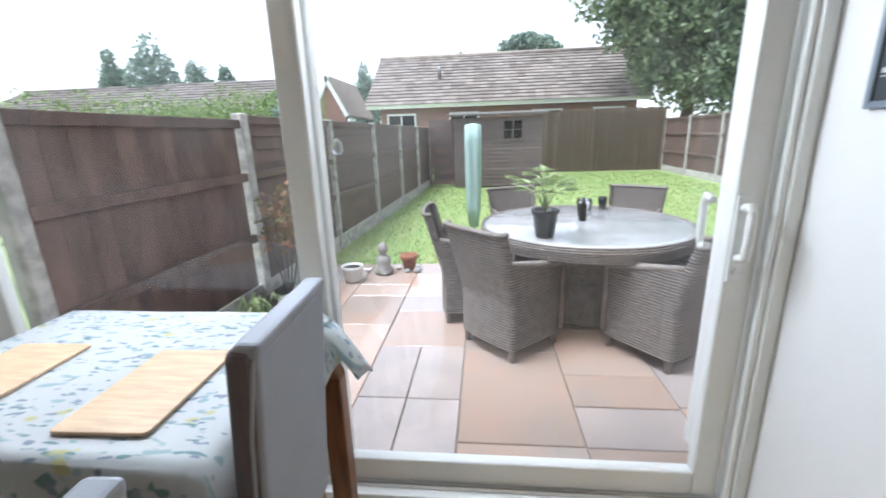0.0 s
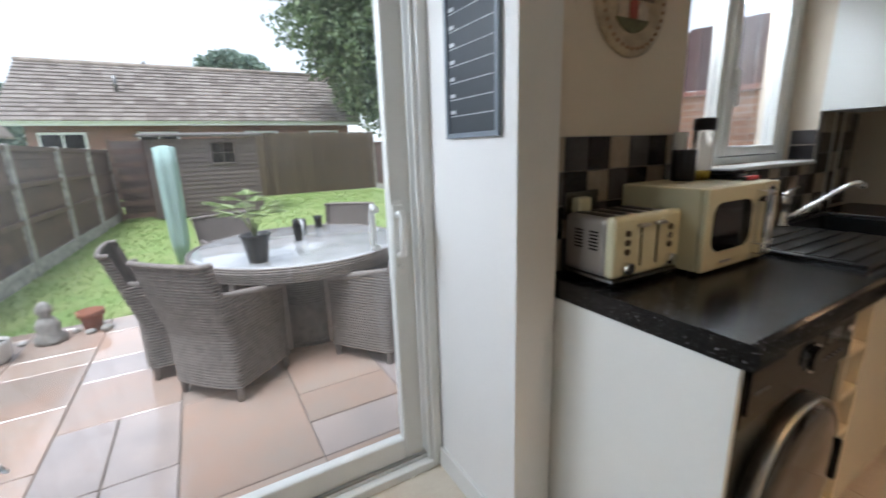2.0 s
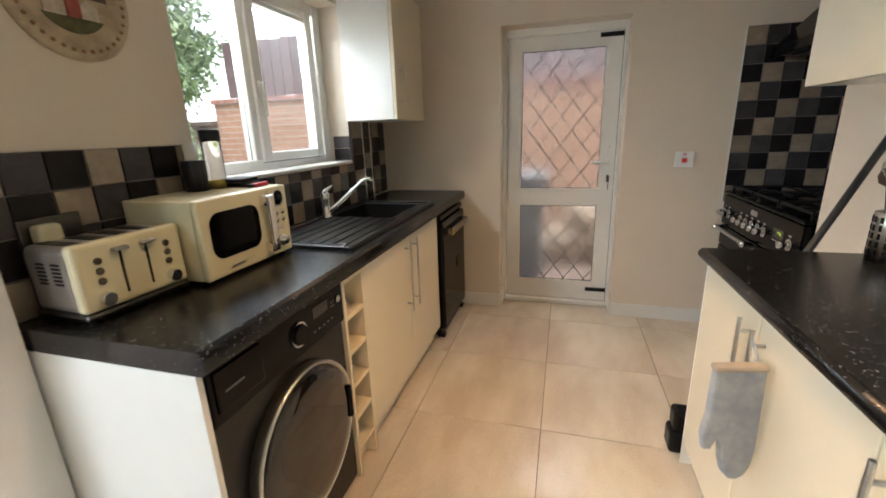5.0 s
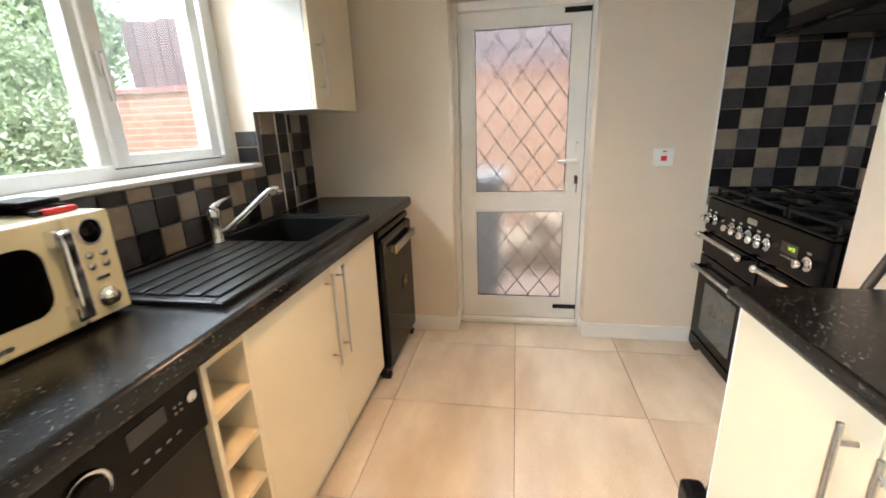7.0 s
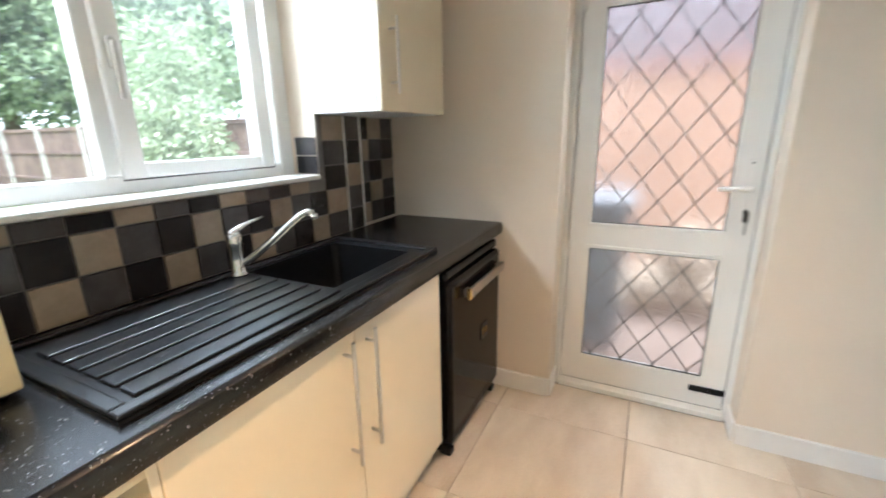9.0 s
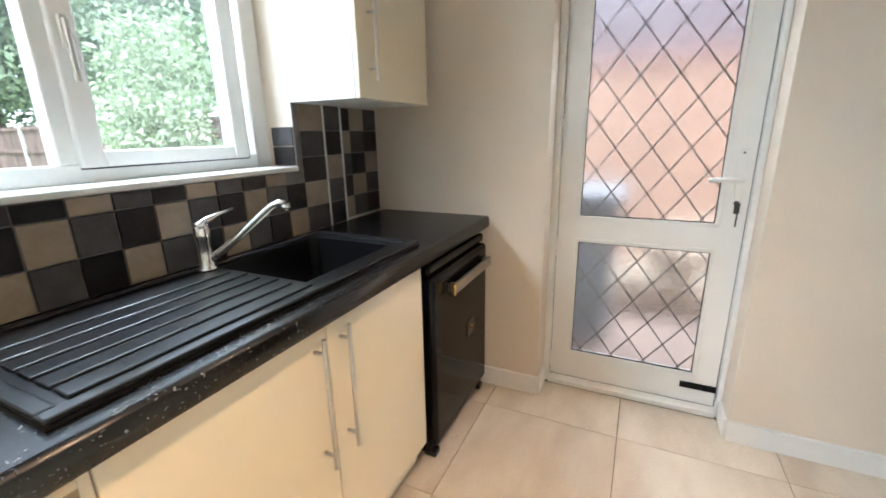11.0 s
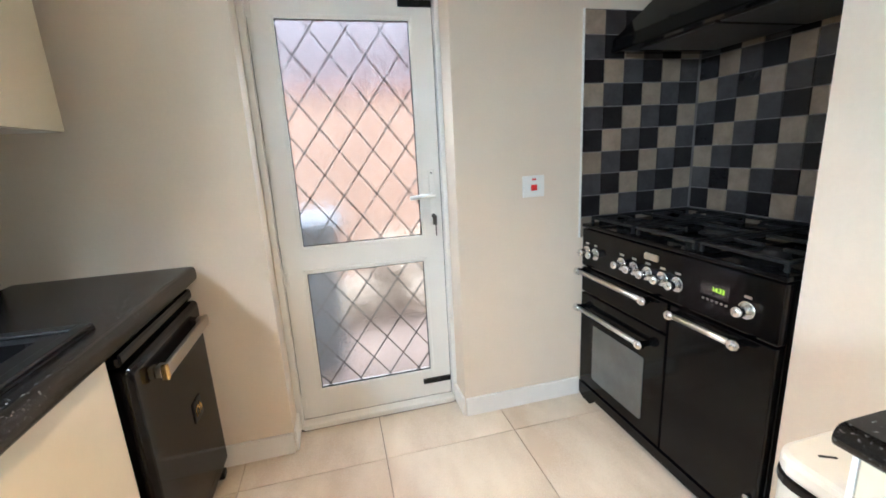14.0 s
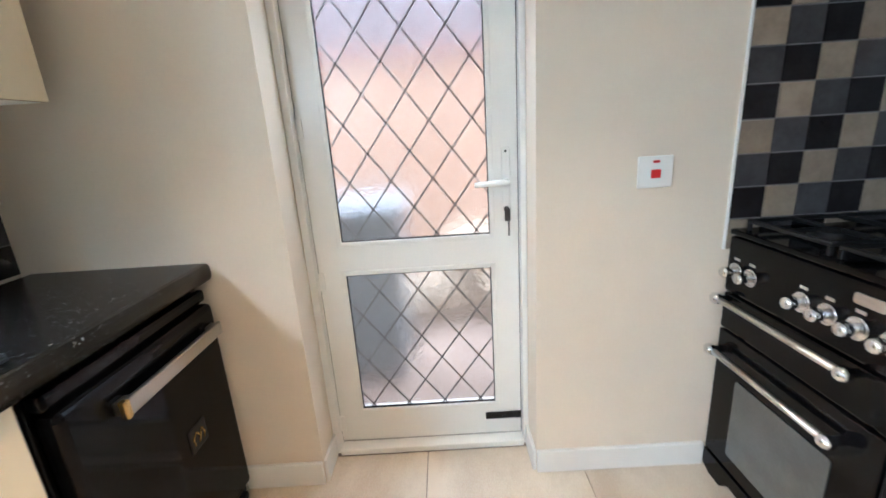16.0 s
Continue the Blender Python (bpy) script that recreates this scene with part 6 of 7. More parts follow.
part("ridge", cyl((-5.05, 22.5, 5.03), (7.05, 22.5, 5.03), 0.12, seg=10), ROOF, bg)
for x in (-4.2, -1.4, 2.2, 4.8):
    w = part("window", bx((x, x + 1.3, 19.42, 19.5, 1.1, 2.25)), WHITE_TRIM, bg)
    part("pane", bx((x + 0.07, x + 0.62, 19.415, 19.42, 1.2, 2.17), (x + 0.68, x + 1.23, 19.415, 19.42, 1.2, 2.17)), BLACK, w)
part("roof_vent", cyl((-1.9, 20.6, 3.8), (-1.9, 20.6, 4.35), 0.07, seg=12), LEAD, bg)
part("roof_vent", cyl((-1.0, 22.5, 5.0), (-1.0, 22.5, 5.25), 0.08, seg=12), LEAD, bg)

hb_ = thing("house", (-15, 22, GZ), "long low house with a grey tiled roof", "house")
part("wall", bx((-24, -10.2, 18.9, 25, GZ, 2.5)), BRICKWORK, hb_)
r2 = bmesh.new()
for yy in (18.4, 25.5):
    vs4 = [r2.verts.new(p) for p in ((-24.5, yy, 2.5), (-9.9, yy, 2.5), (-9.9, 22, 4.25), (-24.5, 22, 4.25))]
    r2.faces.new(vs4 if yy < 20 else vs4[::-1])
part("roof", r2, ROOF, hb_)
roof_courses("roof_tiles", -24.5, -9.9, 18.3, 22.0, 2.47, 4.28, 12, 0.4, hb_, leafy("grey_roof_tiles", (0.17, 0.145, 0.13), (0.29, 0.25, 0.23), 0.85), 4)
hg = thing("gabled_house", (-7.8, 23, GZ), "red brick gable end with white bargeboards", "house")
gx0, gx1, gxa, gza, gze = -8.63, -6.92, -7.78, 4.25, 2.54
part("wall", plate([(gx0, GZ), (gx1, GZ), (gx1, gze), (gxa, gza), (gx0, gze)], 0.3, Matrix.Translation((0, 22.3, 0)) @ pose(0, 0, 0, 90, 0, 0)), BRICKWORK, hg)
for q in ((gx1 + 0.15, gze - 0.15), (gx0 - 0.15, gze - 0.15)):
    d = Vector((q[0] - gxa, 0, q[1] - gza - 0.1))
    b = bx((0, d.length, -0.04, 0.04, -0.18, 0.0))
    b.transform(Matrix.Translation((gxa, 21.95, gza + 0.12)) @ pose(0, 0, 0, 0, -math.degrees(math.atan2(d.z, d.x)), 0) @ (Matrix.Diagonal((1, 1, -1, 1)) if d.x < 0 else Matrix()))
    bmesh.ops.recalc_face_normals(b, faces=b.faces[:])
    part("bargeboard", b, WHITE_TRIM, hg)
part("roof", plate([(gxa, gza + 0.14), (gx1 + 0.2, gze - 0.12), (gx1 + 0.2, gze - 0.22), (gxa, gza + 0.02), (gx0 - 0.2, gze - 0.22), (gx0 - 0.2, gze - 0.12)], 5.0, Matrix.Translation((0, 27.0, 0)) @ pose(0, 0, 0, 90, 0, 0)), ROOF, hg)

# hedge beyond the left fence
hd_ = thing("hedge", (-5, 7, GZ), "clipped bright green hedge behind the fence", "hedge")
leaves("foliage", LEAF_HEDGE, [(-5.2 + 0.06 * k, 3.6 + 0.55 * k, 0.98 + 0.058 * k, 0.7, 0.6, 0.75) for k in range(14)], 34000, 0.03, 31, hd_, 0.5)
for k in range(7):
    part("stem", cyl((-5.1 + 0.26 * k, 3.9 + 1.1 * k, GZ - 0.03), (-5.1 + 0.26 * k, 3.9 + 1.1 * k, 1.2), 0.04, 0.015, seg=8), BARK, hd_)
cn = thing("shrub", (-3.55, 8.7, GZ), "dark rounded shrub behind the fence", "shrub")
leaves("foliage", LEAF_DARK, [(-3.6, 8.4, 1.45, 0.42, 0.42, 0.75)], 2600, 0.05, 33, cn, 0.4)
part("stem", cyl((-3.6, 8.4, GZ - 0.03), (-3.6, 8.4, 1.2), 0.04, 0.02, seg=8), BARK, cn)

# brick garden wall with fence on top, by the side passage
bwl = thing("garden_wall", (5.6, 0, GZ), "orange brick boundary wall with coping", "wall")
part("brickwork", bx((5.5, 5.72, -5.0, 4.25, GZ - 0.1, 1.80)), ORANGE_BRICK, bwl)
part("coping", bx((5.47, 5.75, -5.0, 4.28, 1.80, 1.86), bevel=0.006), BRICKWORK, bwl)
ft = thing("fence", (5.66, 0, 1.86), "grey weathered slatted fence on top of the wall", "fence")
WEATHERED = mat("weathered_grey_board", (0.105, 0.062, 0.062), 0.85, grain=0.3, scale=5, stretch=(4, 4, 1), spread=0.15)
sm = bpy.data.meshes.new("slat")
bb = bx((0, 0.018, 0, 0.14, 0, 0.70))
bb.to_mesh(sm)
bb.free()
for k in range(60):
    piece("slat", sm, WEATHERED, ft, place=Matrix.Translation((5.63, -4.9 + 0.15 * k, 1.862 + 0.01 * (k % 3))))
part("rail", bx((5.65, 5.69, -4.9, 4.1, 2.0, 2.07), (5.65, 5.69, -4.9, 4.1, 2.4, 2.47)), WEATHERED, ft)

# shrubs outside the kitchen window
for k, (x, y, blobs, cnt, mm, lb) in enumerate((
        (5.2, 4.9, [(5.15, 4.95, 1.0, 0.55, 0.6, 0.85), (5.05, 5.4, 1.45, 0.45, 0.5, 0.6), (5.2, 4.5, 0.6, 0.45, 0.45, 0.6)], 7000, LEAF_SHRUB, "feathery pale green shrub by the brick wall"),
        (5.75, 6.6, [(5.8, 6.4, 1.9, 0.7, 0.9, 0.8), (5.7, 6.0, 2.4, 0.6, 0.7, 0.7), (5.8, 6.9, 1.2, 0.6, 0.8, 0.9)], 6000, LEAF_SHRUB, "tall leafy pale green shrub beside the fence"))):
    t = thing("shrub", (x, y, GZ), lb, "shrub")
    for j, b in enumerate(blobs):
        part("stem", tube([(x, y, GZ - 0.03), ((x + b[0]) / 2 + 0.05, (y + b[1]) / 2, b[2] * 0.5), (b[0], b[1], b[2])], [0.03, 0.02, 0.008], 6), BARK, t)
    leaves("foliage", mm, blobs, cnt, 0.045, 40 + k, t, 0.25)

# wheelie bin and stones in the side passage
SANDSTONE = mat("buff_rubble_stone", (0.36, 0.28, 0.21), 0.85, grain=0.3, scale=7, bump=0.4, fine=40, spread=0.15)
GREYP = mat("grey_blue_plastic", (0.20, 0.22, 0.24), 0.4, grain=0.1)
wb = thing("wheelie_bin", (4.65, -0.02, GZ), "grey-blue wheelie bin standing outside the back door", "wheelie bin")
bo = bx((4.40, 4.92, -0.24, 0.22, GZ + 0.05, 0.86), bevel=0.03)
for v in bo.verts:
    f = 0.82 + 0.18 * (v.co.z - GZ) / 1.0
    v.co.x, v.co.y = 4.66 + (v.co.x - 4.66) * f, -0.01 + (v.co.y + 0.01) * f
part("body", bo, GREYP, wb)
part("lid", bx((4.36, 4.96, -0.27, 0.25, 0.862, 0.93), bevel=0.025), GREYP, wb)
part("handle", cyl((4.98, -0.2, 0.86), (4.98, 0.18, 0.86), 0.016, seg=12), GREYP, wb)
for y in (-0.24, 0.20):
    part("wheel", cyl((4.88, y, GZ + 0.1), (4.88, y + 0.04, GZ + 0.1), 0.1, seg=20), BLACK_MATT, wb)
for k, (x, y, z, s) in enumerate(((5.25, -0.45, 0.22, 0.22), (5.25, -0.85, 0.2, 0.2), (5.2, -0.65, 0.52, 0.19), (5.25, -1.15, 0.25, 0.22), (5.28, -0.95, 0.55, 0.17), (5.25, -0.2, 0.15, 0.18))):
    st = thing("rubble_stone", (x, y, GZ), "pale rounded stone stacked against the wall", "stone", "stacked stones")
    b = bmesh.new()
    bmesh.ops.create_icosphere(b, subdivisions=3, radius=s)
    for v in b.verts:
        v.co *= 1 + 0.18 * noise.noise(v.co * 5 + Vector((k * 3, 0, 0)))
    b.transform(Matrix.Translation((x, y, z - 0.08)) @ Matrix.Diagonal((0.9, 1.1, 0.95, 1)))
    for f in b.faces:
        f.smooth = True
    part("stone", b, SANDSTONE, st)

# garden table
gt = thing("garden_table", (0.90, 3.42, GZ), "round woven rattan garden table with a wet glass top", "table")
TCX, TCY, TR = 0.90, 3.42, 0.80
WET_GLASS = mat("wet_table_glass", (0.33, 0.33, 0.33), 0.07, grain=0.25, scale=5, second=(0.42, 0.42, 0.43), rough_vary=0.05, coat=0.5)


def woven(name, parent, rows, ring, material=None, label=""):
    """Rows of rounded weave; ring(k, s) gives the closed or open line of points of row k, s along it."""
    b = bmesh.new()
    for k in range(rows):
        pts = ring(k)
        tube(pts, 0.0085, 5, b)
    return part(name, b, material or RATTAN, parent, label)


part("tabletop", spin([(0.001, 0.558), (TR - 0.03, 0.558), (TR - 0.01, 0.60), (TR - 0.05, 0.606), (0.001, 0.606)], 48, (TCX, TCY, 0)), WET_GLASS, gt, "wet glass tabletop")
part("rim", spin([(TR - 0.06, 0.50), (TR - 0.015, 0.50), (TR - 0.008, 0.59), (TR - 0.03, 0.602)], 64, (TCX, TCY, 0)), RATTAN, gt)
woven("rim_weave", gt, 7, lambda k: [(TCX + (TR + 0.002 - 0.003 * abs(k - 4)) * math.cos(a), TCY + (TR + 0.002 - 0.003 * abs(k - 4)) * math.sin(a), 0.505 + 0.0155 * k) for a in [6.2832 * i / 56 for i in range(57)]])
part("base", spin([(0.36, GZ), (0.30, GZ + 0.25), (0.27, 0.2), (0.30, 0.40), (0.42, 0.563)], 40, (TCX, TCY, 0)), RATTAN, gt)
woven("base_weave", gt, 34, lambda k: [(TCX + (0.362 - 0.085 * math.sin(math.pi * min(1, k / 26))) * math.cos(a), TCY + (0.362 - 0.085 * math.sin(math.pi * min(1, k / 26))) * math.sin(a), GZ + 0.01 + 0.0205 * k) for a in [6.2832 * i / 40 for i in range(41)]])

gc = thing("garden_chair", (0, 0, 0), "grey-brown woven rattan garden armchair, wet", "chair", "garden chairs")
# local: the back stands at -y, the seat faces +y
HW, D0, D1 = 0.245, -0.25, 0.25


def shell(z):
    """Half outline of the chair at height z: back width, side reach."""
    lean = max(0, (z - 0.42) / 0.45)
    return HW + lean * 0.02, D0 - lean * 0.13


def back_row(k):
    z = 0.10 + 0.0195 * k
    w, d = shell(z)
    front = D1 - 0.02
    if z < 0.60:
        reach = front
    elif z < 0.68:
        reach = front + (d + 0.06 - front) * (z - 0.60) / 0.08
    else:
        reach = d + 0.055
    rr = 0.035
    pts = [(-w, reach + (d + rr - reach) * i / 5, z) for i in range(6)]
    pts += [(-w + rr * (1 - math.cos(a)), d + rr - rr * math.sin(a), z) for a in (0.5, 1.05)]
    pts += [(-w + rr, d, z), (-w * 0.5, d - 0.012, z), (0, d - 0.016, z), (w * 0.5, d - 0.012, z), (w - rr, d, z)]
    pts += [(w - rr * (1 - math.cos(a)), d + rr - rr * math.sin(a), z) for a in (1.05, 0.5)]
    pts += [(w, reach + (d + rr - reach) * i / 5, z) for i in range(5, -1, -1)]
    return pts


woven("backrest", gc, 41, back_row)
inner = bmesh.new()
prev = None
for k in range(41):
    row = [inner.verts.new((x * 0.985, y * 0.985 + 0.002, z)) for x, y, z in back_row(k)]
    if prev:
        for i in range(len(row) - 1):
            inner.faces.new((prev[i], prev[i + 1], row[i + 1], row[i]))
    prev = row
bmesh.ops.solidify(inner, geom=inner.faces[:], thickness=0.012)
part("shell", inner, RATTAN, gc)
woven("front_apron", gc, 14, lambda k: [(-HW + 0.005, D1, 0.10 + 0.0195 * k + 0.03), (0, D1 + 0.01, 0.13 + 0.0195 * k), (HW - 0.005, D1, 0.13 + 0.0195 * k)])
part("seat", bx((-HW + 0.01, HW - 0.01, D0 + 0.02, D1, 0.375, 0.41), bevel=0.015), RATTAN, gc)
for sx in (-1, 1):
    part("arm", tube([(sx * HW, D1 - 0.015, 0.12), (sx * HW, D1 - 0.015, 0.57), (sx * HW, D1 - 0.045, 0.605), (sx * HW, 0.06, 0.622), (sx * HW, D0 - 0.02, 0.69)], [0.018, 0.02, 0.026, 0.027, 0.018], 8), RATTAN, gc)
    for y in (D0 + 0.03, D1 - 0.04):
        part("leg", cyl((sx * (HW - 0.03), y, 0), (sx * (HW - 0.03), y, 0.14), 0.018, 0.028, seg=10), RATTAN, gc)
part("top_roll", tube([(x, y, z + 0.006) for x, y, z in back_row(40)], 0.017, 8), RATTAN, gc)
seats = []
for deg, rad, turn in ((223, 0.81, 0), (300, 0.74, 7), (183, 0.86, 0), (114, 0.88, 0), (54, 0.95, 0)):
    a = radians(deg)
    seats.append(pose(TCX + rad * math.cos(a), TCY + rad * math.sin(a), GZ, 0, 0, deg + 90 + turn))
gc.matrix_basis = seats[0]
for m in seats[1:]:
    copy_thing(gc, m)

# on the garden table
pt = thing("plant_pot", (0.52, 2.92, 0.607), "dark grey tapered plant pot with a small palm", "plant")
DARKPOT = mat("dark_glazed_pot", (0.04, 0.04, 0.045), 0.35, grain=0.4, scale=15, bump=0.2)
PC = (0.53, 2.93, 0.6065)
part("pot", spin([(0.055, 0), (0.062, 0.01), (0.085, 0.16), (0.095, 0.175), (0.094, 0.19), (0.085, 0.19), (0.08, 0.17), (0.001, 0.165)], 32, PC), DARKPOT, pt)
part("soil", spin([(0.078, 0.163), (0.05, 0.172), (0.001, 0.174)], 20, PC), mat("potting_soil", (0.035, 0.025, 0.02), 0.95, grain=0.3), pt)
PALM = leafy("palm_leaves", (0.19, 0.27, 0.10), (0.46, 0.52, 0.28))
rg = random.Random(4)
for k in range(13):
    a = 6.283 * k / 13 + rg.uniform(-0.2, 0.2)
    L, rise = rg.uniform(0.05, 0.17), rg.uniform(0.14, 0.28)
    b = bmesh.new()
    base = Vector((PC[0], PC[1], PC[2] + 0.17))
    tip = base + Vector((math.cos(a) * L, math.sin(a) * L, rise))
    tube([base, base.lerp(tip, 0.5) + Vector((0, 0, 0.05)), tip], [0.004, 0.003, 0.002], 5, b)
    for j in range(9):
        f = (j - 4) * 0.22
        d = Vector((math.cos(a + f), math.sin(a + f), 0.30 - 0.07 * abs(j - 4)))
        q = tip + d * rg.uniform(0.11, 0.16)
        s = Vector((-math.sin(a + f), math.cos(a + f), 0)) * 0.012
        mid = tip.lerp(q, 0.45) + Vector((0, 0, 0.008))
        vs4 = [b.verts.new(v) for v in (tip, mid - s, q, mid + s)]
        b.faces.new(vs4)
    part("frond", b, PALM, pt)
bt_ = thing("bottle", (0.92, 3.48, 0.607), "dark bottle standing on the garden table", "bottle")
part("body", spin([(0.028, 0), (0.03, 0.005), (0.03, 0.13), (0.012, 0.155), (0.012, 0.185), (0.001, 0.186)], 20, (0.90, 3.46, 0.6065)), BLACK, bt_)
jg = thing("glass_jug", (0.94, 3.62, 0.607), "clear glass jug on the garden table", "jug")
part("body", spin([(0.045, 0), (0.055, 0.02), (0.06, 0.14), (0.057, 0.145), (0.052, 0.13), (0.047, 0.02), (0.001, 0.012)], 24, (0.95, 3.64, 0.6065)), CLEAR, jg)
cp = thing("cup", (1.19, 3.98, 0.607), "small black cup on the garden table", "cup")
part("body", spin([(0.03, 0), (0.04, 0.11), (0.036, 0.11), (0.027, 0.01), (0.001, 0.01)], 20, (1.19, 3.98, 0.6065)), BLACK_MATT, cp)
# folded parasol
ps = thing("parasol", (-0.02, 5.6, GZ), "folded parasol in a pale green cover", "parasol")
SAGE = mat("pale_green_canvas", (0.40, 0.54, 0.50), 0.85, grain=0.2, scale=6, stretch=(6, 6, 0.6), bump=0.3)
cov = bmesh.new()
sp = [(0.055, 0.10), (0.085, 0.35), (0.095, 0.8), (0.098, 1.2), (0.096, 1.41), (0.02, 1.43)]
spin(sp, 24, (-0.02, 5.6, 0), cov)
for v in cov.verts:
    a = math.atan2(v.co.y - 5.6, v.co.x + 0.02)
    q = 1 + 0.16 * math.sin(5 * a)
    v.co.x, v.co.y = -0.02 + (v.co.x + 0.02) * q, 5.6 + (v.co.y - 5.6) * q
part("cover", cov, SAGE, ps)
part("pole", cyl((-0.02, 5.6, GZ - 0.03), (-0.02, 5.6, 0.2), 0.02, seg=12), STEEL, ps)

# pots and statue on the patio edge
wp = thing("flower_pot", (-1.25, 4.12, GZ), "white glazed round flower pot", "pot")
part("body", spin([(0.075, 0), (0.10, 0.03), (0.11, 0.14), (0.115, 0.17), (0.10, 0.17), (0.09, 0.12), (0.001, 0.11)], 28, (-1.25, 4.12, GZ)), mat("white_glaze", (0.62, 0.60, 0.56), 0.4, grain=0.15), wp)
part("soil", spin([(0.096, 0.150), (0.05, 0.156), (0.001, 0.158)], 20, (-1.25, 4.12, GZ)), bpy.data.materials["potting_soil"], wp)
tp_ = thing("flower_pot", (-0.72, 4.5, GZ), "terracotta flower pot with a rim", "pot")
part("body", spin([(0.06, 0), (0.085, 0.13), (0.10, 0.135), (0.10, 0.18), (0.088, 0.18), (0.08, 0.12), (0.001, 0.11)], 28, (-0.72, 4.5, GZ)), mat("terracotta", (0.30, 0.12, 0.07), 0.8, grain=0.25), tp_)
STONE_S = mat("grey_cast_stone", (0.36, 0.34, 0.31), 0.9, grain=0.3, scale=20, bump=0.3)
bu = thing("garden_statue", (-0.98, 4.38, GZ), "small grey cast stone garden statue", "statue")
part("statue", spin([(0.10, 0), (0.11, 0.04), (0.07, 0.08), (0.085, 0.14), (0.06, 0.20), (0.035, 0.225), (0.055, 0.26), (0.055, 0.30), (0.03, 0.335), (0.015, 0.35), (0.001, 0.352)], 20, (-0.98, 4.38, GZ)), STONE_S, bu)
for k in range(9):
    x, y, s = -1.5 + 0.11 * k, 4.3 + 0.09 * math.sin(2.3 * k) + 0.02 * k, 0.03 + 0.010 * (k % 3)
    st = thing("edging_stone", (x, y, GZ), "rounded grey edging stone by the lawn", "stone", "edging stones")
    b = bmesh.new()
    bmesh.ops.create_icosphere(b, subdivisions=2, radius=s)
    for v in b.verts:
        v.co *= 1 + 0.25 * noise.noise(v.co * 12 + Vector((k * 2, 0, 0)))
    b.transform(Matrix.Translation((x, y, GZ + s * 0.45)) @ Matrix.Diagonal((1, 1, 0.6, 1)))
    part("stone", b, STONE_S, st)

# border by the left fence
SOIL = mat("dark_border_soil", (0.07, 0.06, 0.05), 0.95, grain=0.5, scale=8, bump=0.8, fine=25)
bd_ = setting("border", bx((-1.93, -1.35, 2.0, 3.95, GZ - 0.05, GZ + 0.05), bevel=0.03), SOIL, "dark gravelly soil border along the fence", "border")
pb = thing("planter_box", (-1.5, 3.75, GZ), "pale stone planter box at the end of the border", "planter")
part("wall", bx((-1.62, -1.36, 3.62, 3.88, GZ, 0.28), bevel=0.01), CONCRETE, pb)
lp = thing("stone_trough", (-1.45, 3.25, GZ), "low round stone bowl in the border", "bowl")
part("bowl", spin([(0.10, 0.05), (0.15, 0.10), (0.16, 0.14), (0.13, 0.14), (0.10, 0.10), (0.001, 0.09)], 24, (-1.48, 3.3, GZ)), STONE_S, lp)
gp_ = thing("ornamental_grass", (-1.55, 2.75, GZ), "clump of pale green strappy grass in the border", "plant")
b = bmesh.new()
rg = random.Random(12)
for k in range(70):
    a, L, h = rg.uniform(0, 6.283), rg.uniform(0.12, 0.30), rg.uniform(0.15, 0.36)
    o = Vector((-1.55 + rg.uniform(-0.04, 0.04), 2.75 + rg.uniform(-0.04, 0.04), GZ + 0.03))
    m1, e = o + Vector((math.cos(a) * L * 0.4, math.sin(a) * L * 0.4, h)), o + Vector((math.cos(a) * L, math.sin(a) * L, h * 0.75))
    s = Vector((-math.sin(a), math.cos(a), 0)) * 0.008
    v1 = [b.verts.new(p) for p in (o - s, o + s, m1 + s, m1 - s)]
    b.faces.new(v1)
    b.faces.new((v1[3], v1[2], b.verts.new(e)))
part("blades", b, PALM, gp_)
rb = thing("shrub", (-1.65, 3.5, GZ), "thin shrub with reddish leaves by the fence", "shrub")
for k in range(5):
    part("stem", tube([(-1.65, 3.5, GZ), (-1.65 + 0.05 * (k - 2), 3.5 + 0.03 * k, 0.4), (-1.62 + 0.09 * (k - 2), 3.45 + 0.06 * k, 0.85)], [0.01, 0.007, 0.004], 5), BARK, rb)
leaves("foliage", leafy("red_green_leaves", (0.12, 0.13, 0.04), (0.34, 0.15, 0.06)), [(-1.62, 3.55, 0.62, 0.24, 0.26, 0.34)], 420, 0.03, 51, rb, 0.2)
wy = thing("plastic_bag", (-1.86, 5.3, 1.2), "clear plastic bag hanging on the fence post", "bag")
part("bag", spin([(0.04, 0), (0.07, 0.05), (0.06, 0.14), (0.01, 0.2)], 14, (-1.72, 5.35, 1.1)), glass("thin_polythene", 0.35, (0.92, 0.94, 0.96)), wy)
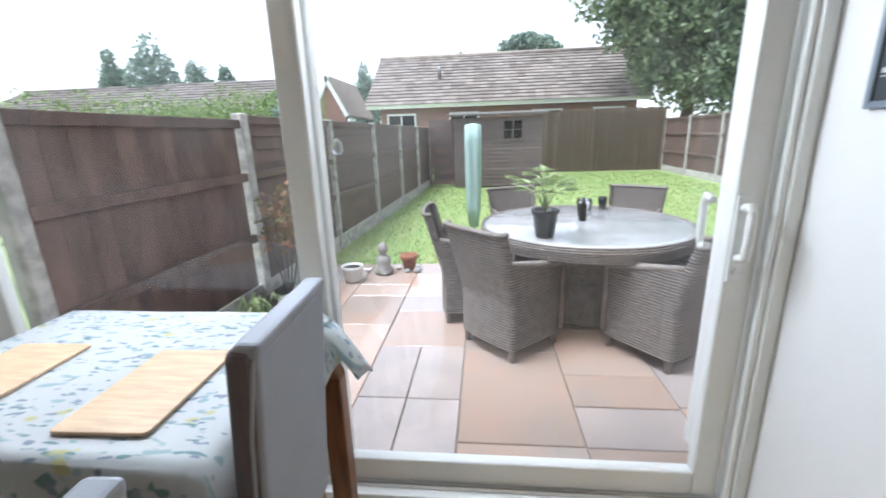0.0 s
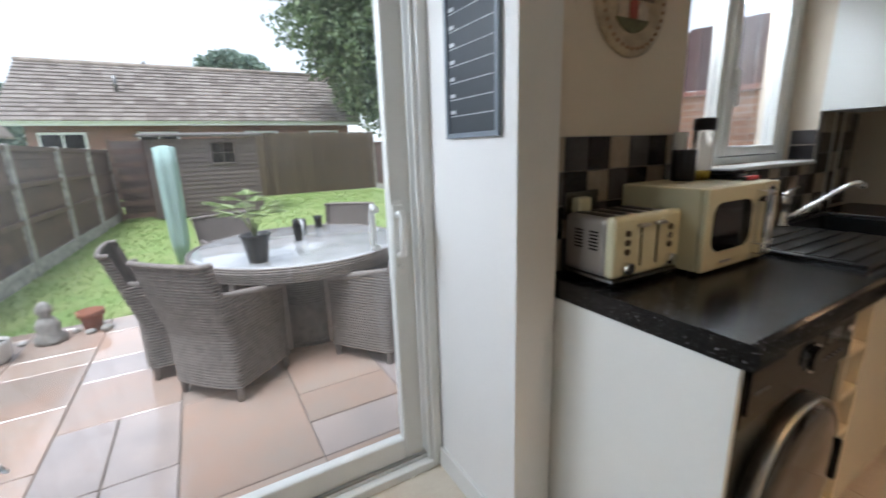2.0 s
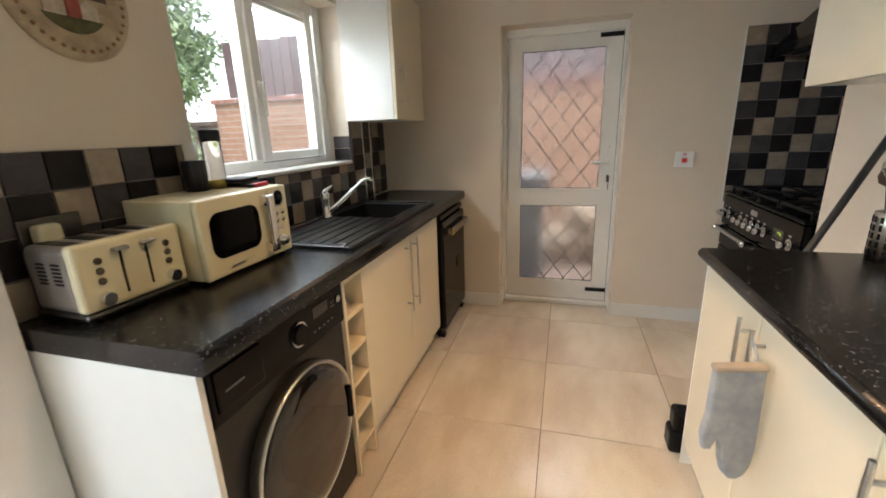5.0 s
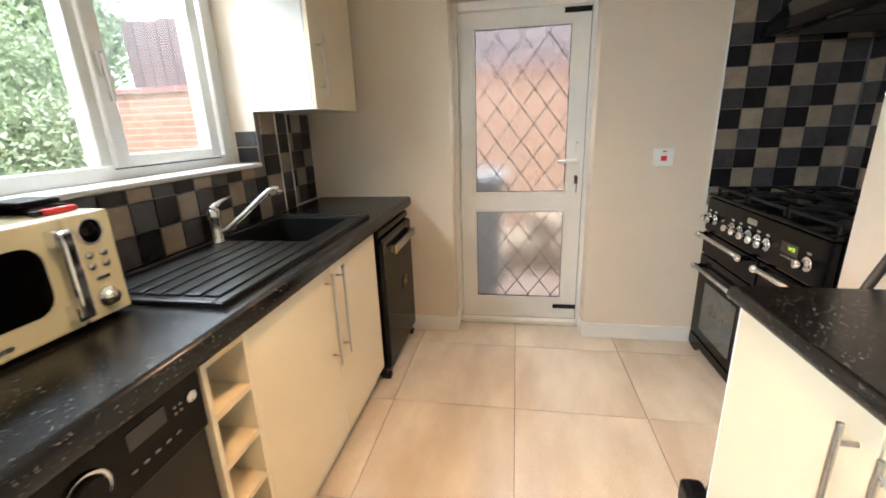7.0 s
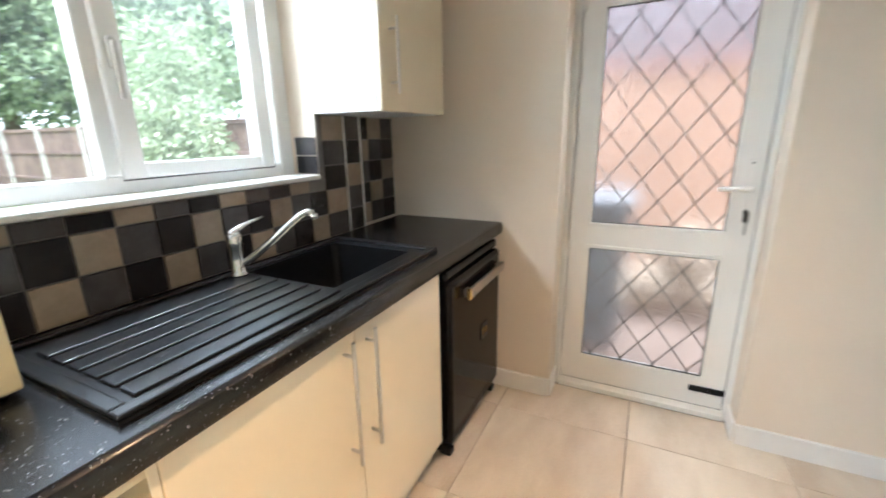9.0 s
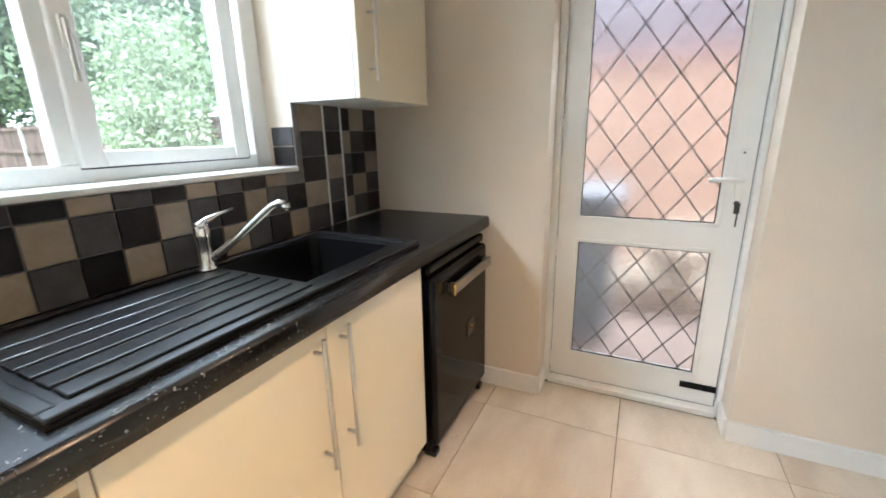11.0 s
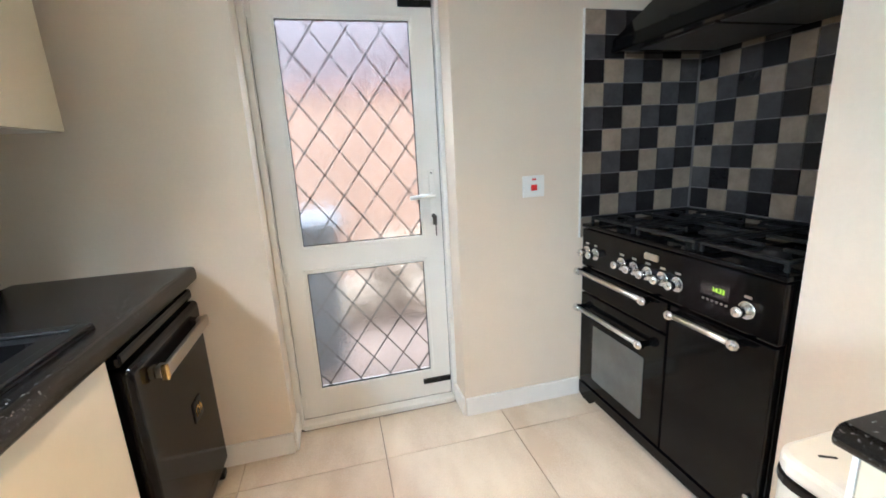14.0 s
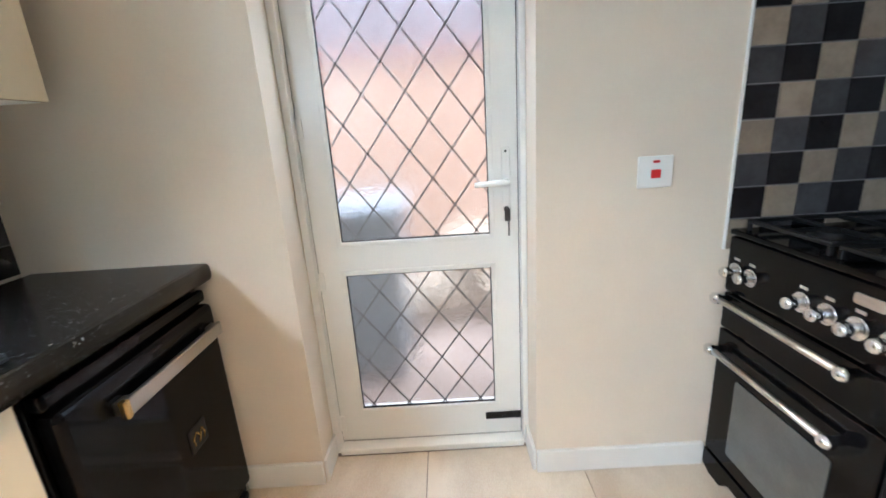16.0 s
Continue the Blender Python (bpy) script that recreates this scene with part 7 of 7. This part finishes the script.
# wall tiles, one by one
tl = part("tile_bed", bx((KX0 + 0.001, WX0, YW - 0.003, YW - 0.0005, 0.911, 1.323), (WX0, WX1, YW - 0.003, YW - 0.0005, 0.911, 1.164), (WX1, 3.255, YW - 0.003, YW - 0.0005, 0.911, 1.419), (3.257, KX1 - 0.001, YW + 0.037, YW + 0.0395, 0.911, 1.419), (KX1 - 0.003, KX1 - 0.0005, YA + 0.001, -1.392, 0.85, 1.868), (2.602, KX1 - 0.004, YA + 0.0005, YA + 0.003, 0.85, 1.868)), WALL_GROUT, wall_n)
order = lambda i, j: i + j
TP = 0.0996
grid_tiles(wall_n, "wall_tile", [
    ((KX0 + 0.002, YW - 0.003, 0.911), (1, 0, 0), (0, 0, 1), 1, 4, 1.212 - KX0 - 0.002, P, 1),
    ((1.212, YW - 0.003, 0.911), (1, 0, 0), (0, 0, 1), 5, 4, TP, P, 2),
    ((1.71, YW - 0.003, 0.911), (1, 0, 0), (0, 0, 1), 1, 2, TP, P, 1),
    ((1.71, YW - 0.003, 0.911 + 2 * P), (1, 0, 0), (0, 0, 1), 1, 2, WX0 - 1.711, P, 2),
    ((1.8096, YW - 0.003, 0.911), (1, 0, 0), (0, 0, 1), 12, 2, TP, P, 2),
    ((1.8096, YW - 0.003, 0.911 + 2 * P), (1, 0, 0), (0, 0, 1), 11, 1, TP, 0.046, 0),
    ((3.0055, YW - 0.003, 0.911), (1, 0, 0), (0, 0, 1), 1, 5, 0.133, 0.1016, 2),
    ((3.1475, YW - 0.003, 0.911), (1, 0, 0), (0, 0, 1), 1, 5, 0.103, 0.1016, 0),
    ((3.263, YW + 0.037, 0.911), (1, 0, 0), (0, 0, 1), 3, 5, 0.1085, 0.1016, 1)], SEQ2, P, lambda i, j: i - j + 12)
grid_tiles(wall_n, "reveal_tile", [((WX1 - 0.0005, YW + 0.11, WZ0 + 0.019), (0, -1, 0), (0, 0, 1), 1, 2, 0.11, 0.075, 1)], SEQ, P, order)
grid_tiles(wall_e, "wall_tile", [((KX1 - 0.003, -1.392, 0.848), (0, -1, 0), (0, 0, 1), 6, 10, 0.1038, 0.1018, 1)], SEQ2, P, lambda i, j: i - j + 12)
grid_tiles(wall_a, "wall_tile", [((KX1 - 0.011, YA + 0.003, 0.848), (-1, 0, 0), (0, 0, 1), 9, 10, 0.1035, 0.1018, 1)], SEQ2, P, lambda i, j: i - j + 12)
part("tile_trim", bx((3.251, 3.259, YW - 0.012, YW + 0.03, 0.911, 1.419), bevel=0.002), UPVC, wall_n)
part("tile_trim", bx((3.139, 3.146, YW - 0.012, YW + 0.03, 0.911, 1.419), bevel=0.002), UPVC, wall_n)
part("tile_trim", bx((KX1 - 0.011, KX1 - 0.0005, -1.391, -1.384, 0.85, 1.868), bevel=0.002), UPVC, wall_e)

# floor tiles, one by one
tiles = {}
for i in range(-10, 3):
    for j in range(-5, 3):
        x0, x1 = 2.811 + 0.598 * (i - 1), 2.811 + 0.598 * i
        if i == 2:
            x1 = 3.72
        y0, y1 = -0.35 + 0.604 * (j - 0), -0.35 + 0.604 * (j + 1)
        x0, x1, y0, y1 = max(x0, -3.19), min(x1, 3.73), max(y0, -3.19), min(y1, 1.345)
        if i == 2:
            x0 = 2.811 + 0.598
        if x1 - x0 < 0.05 or y1 - y0 < 0.05:
            continue
        w, d = round(x1 - x0, 3), round(y1 - y0, 3)
        if (w, d) not in tiles:
            me = bpy.data.meshes.new("floor_tile")
            b = bx((-w / 2 + 0.0015, w / 2 - 0.0015, -d / 2 + 0.0015, d / 2 - 0.0015, -0.008, 0.0), bevel=0.001, seg=1)
            b.to_mesh(me)
            b.free()
            tiles[w, d] = me
        piece("floor_tile", tiles[w, d], FLOOR_TILE, sub, place=pose((x0 + x1) / 2, (y0 + y1) / 2, 0))
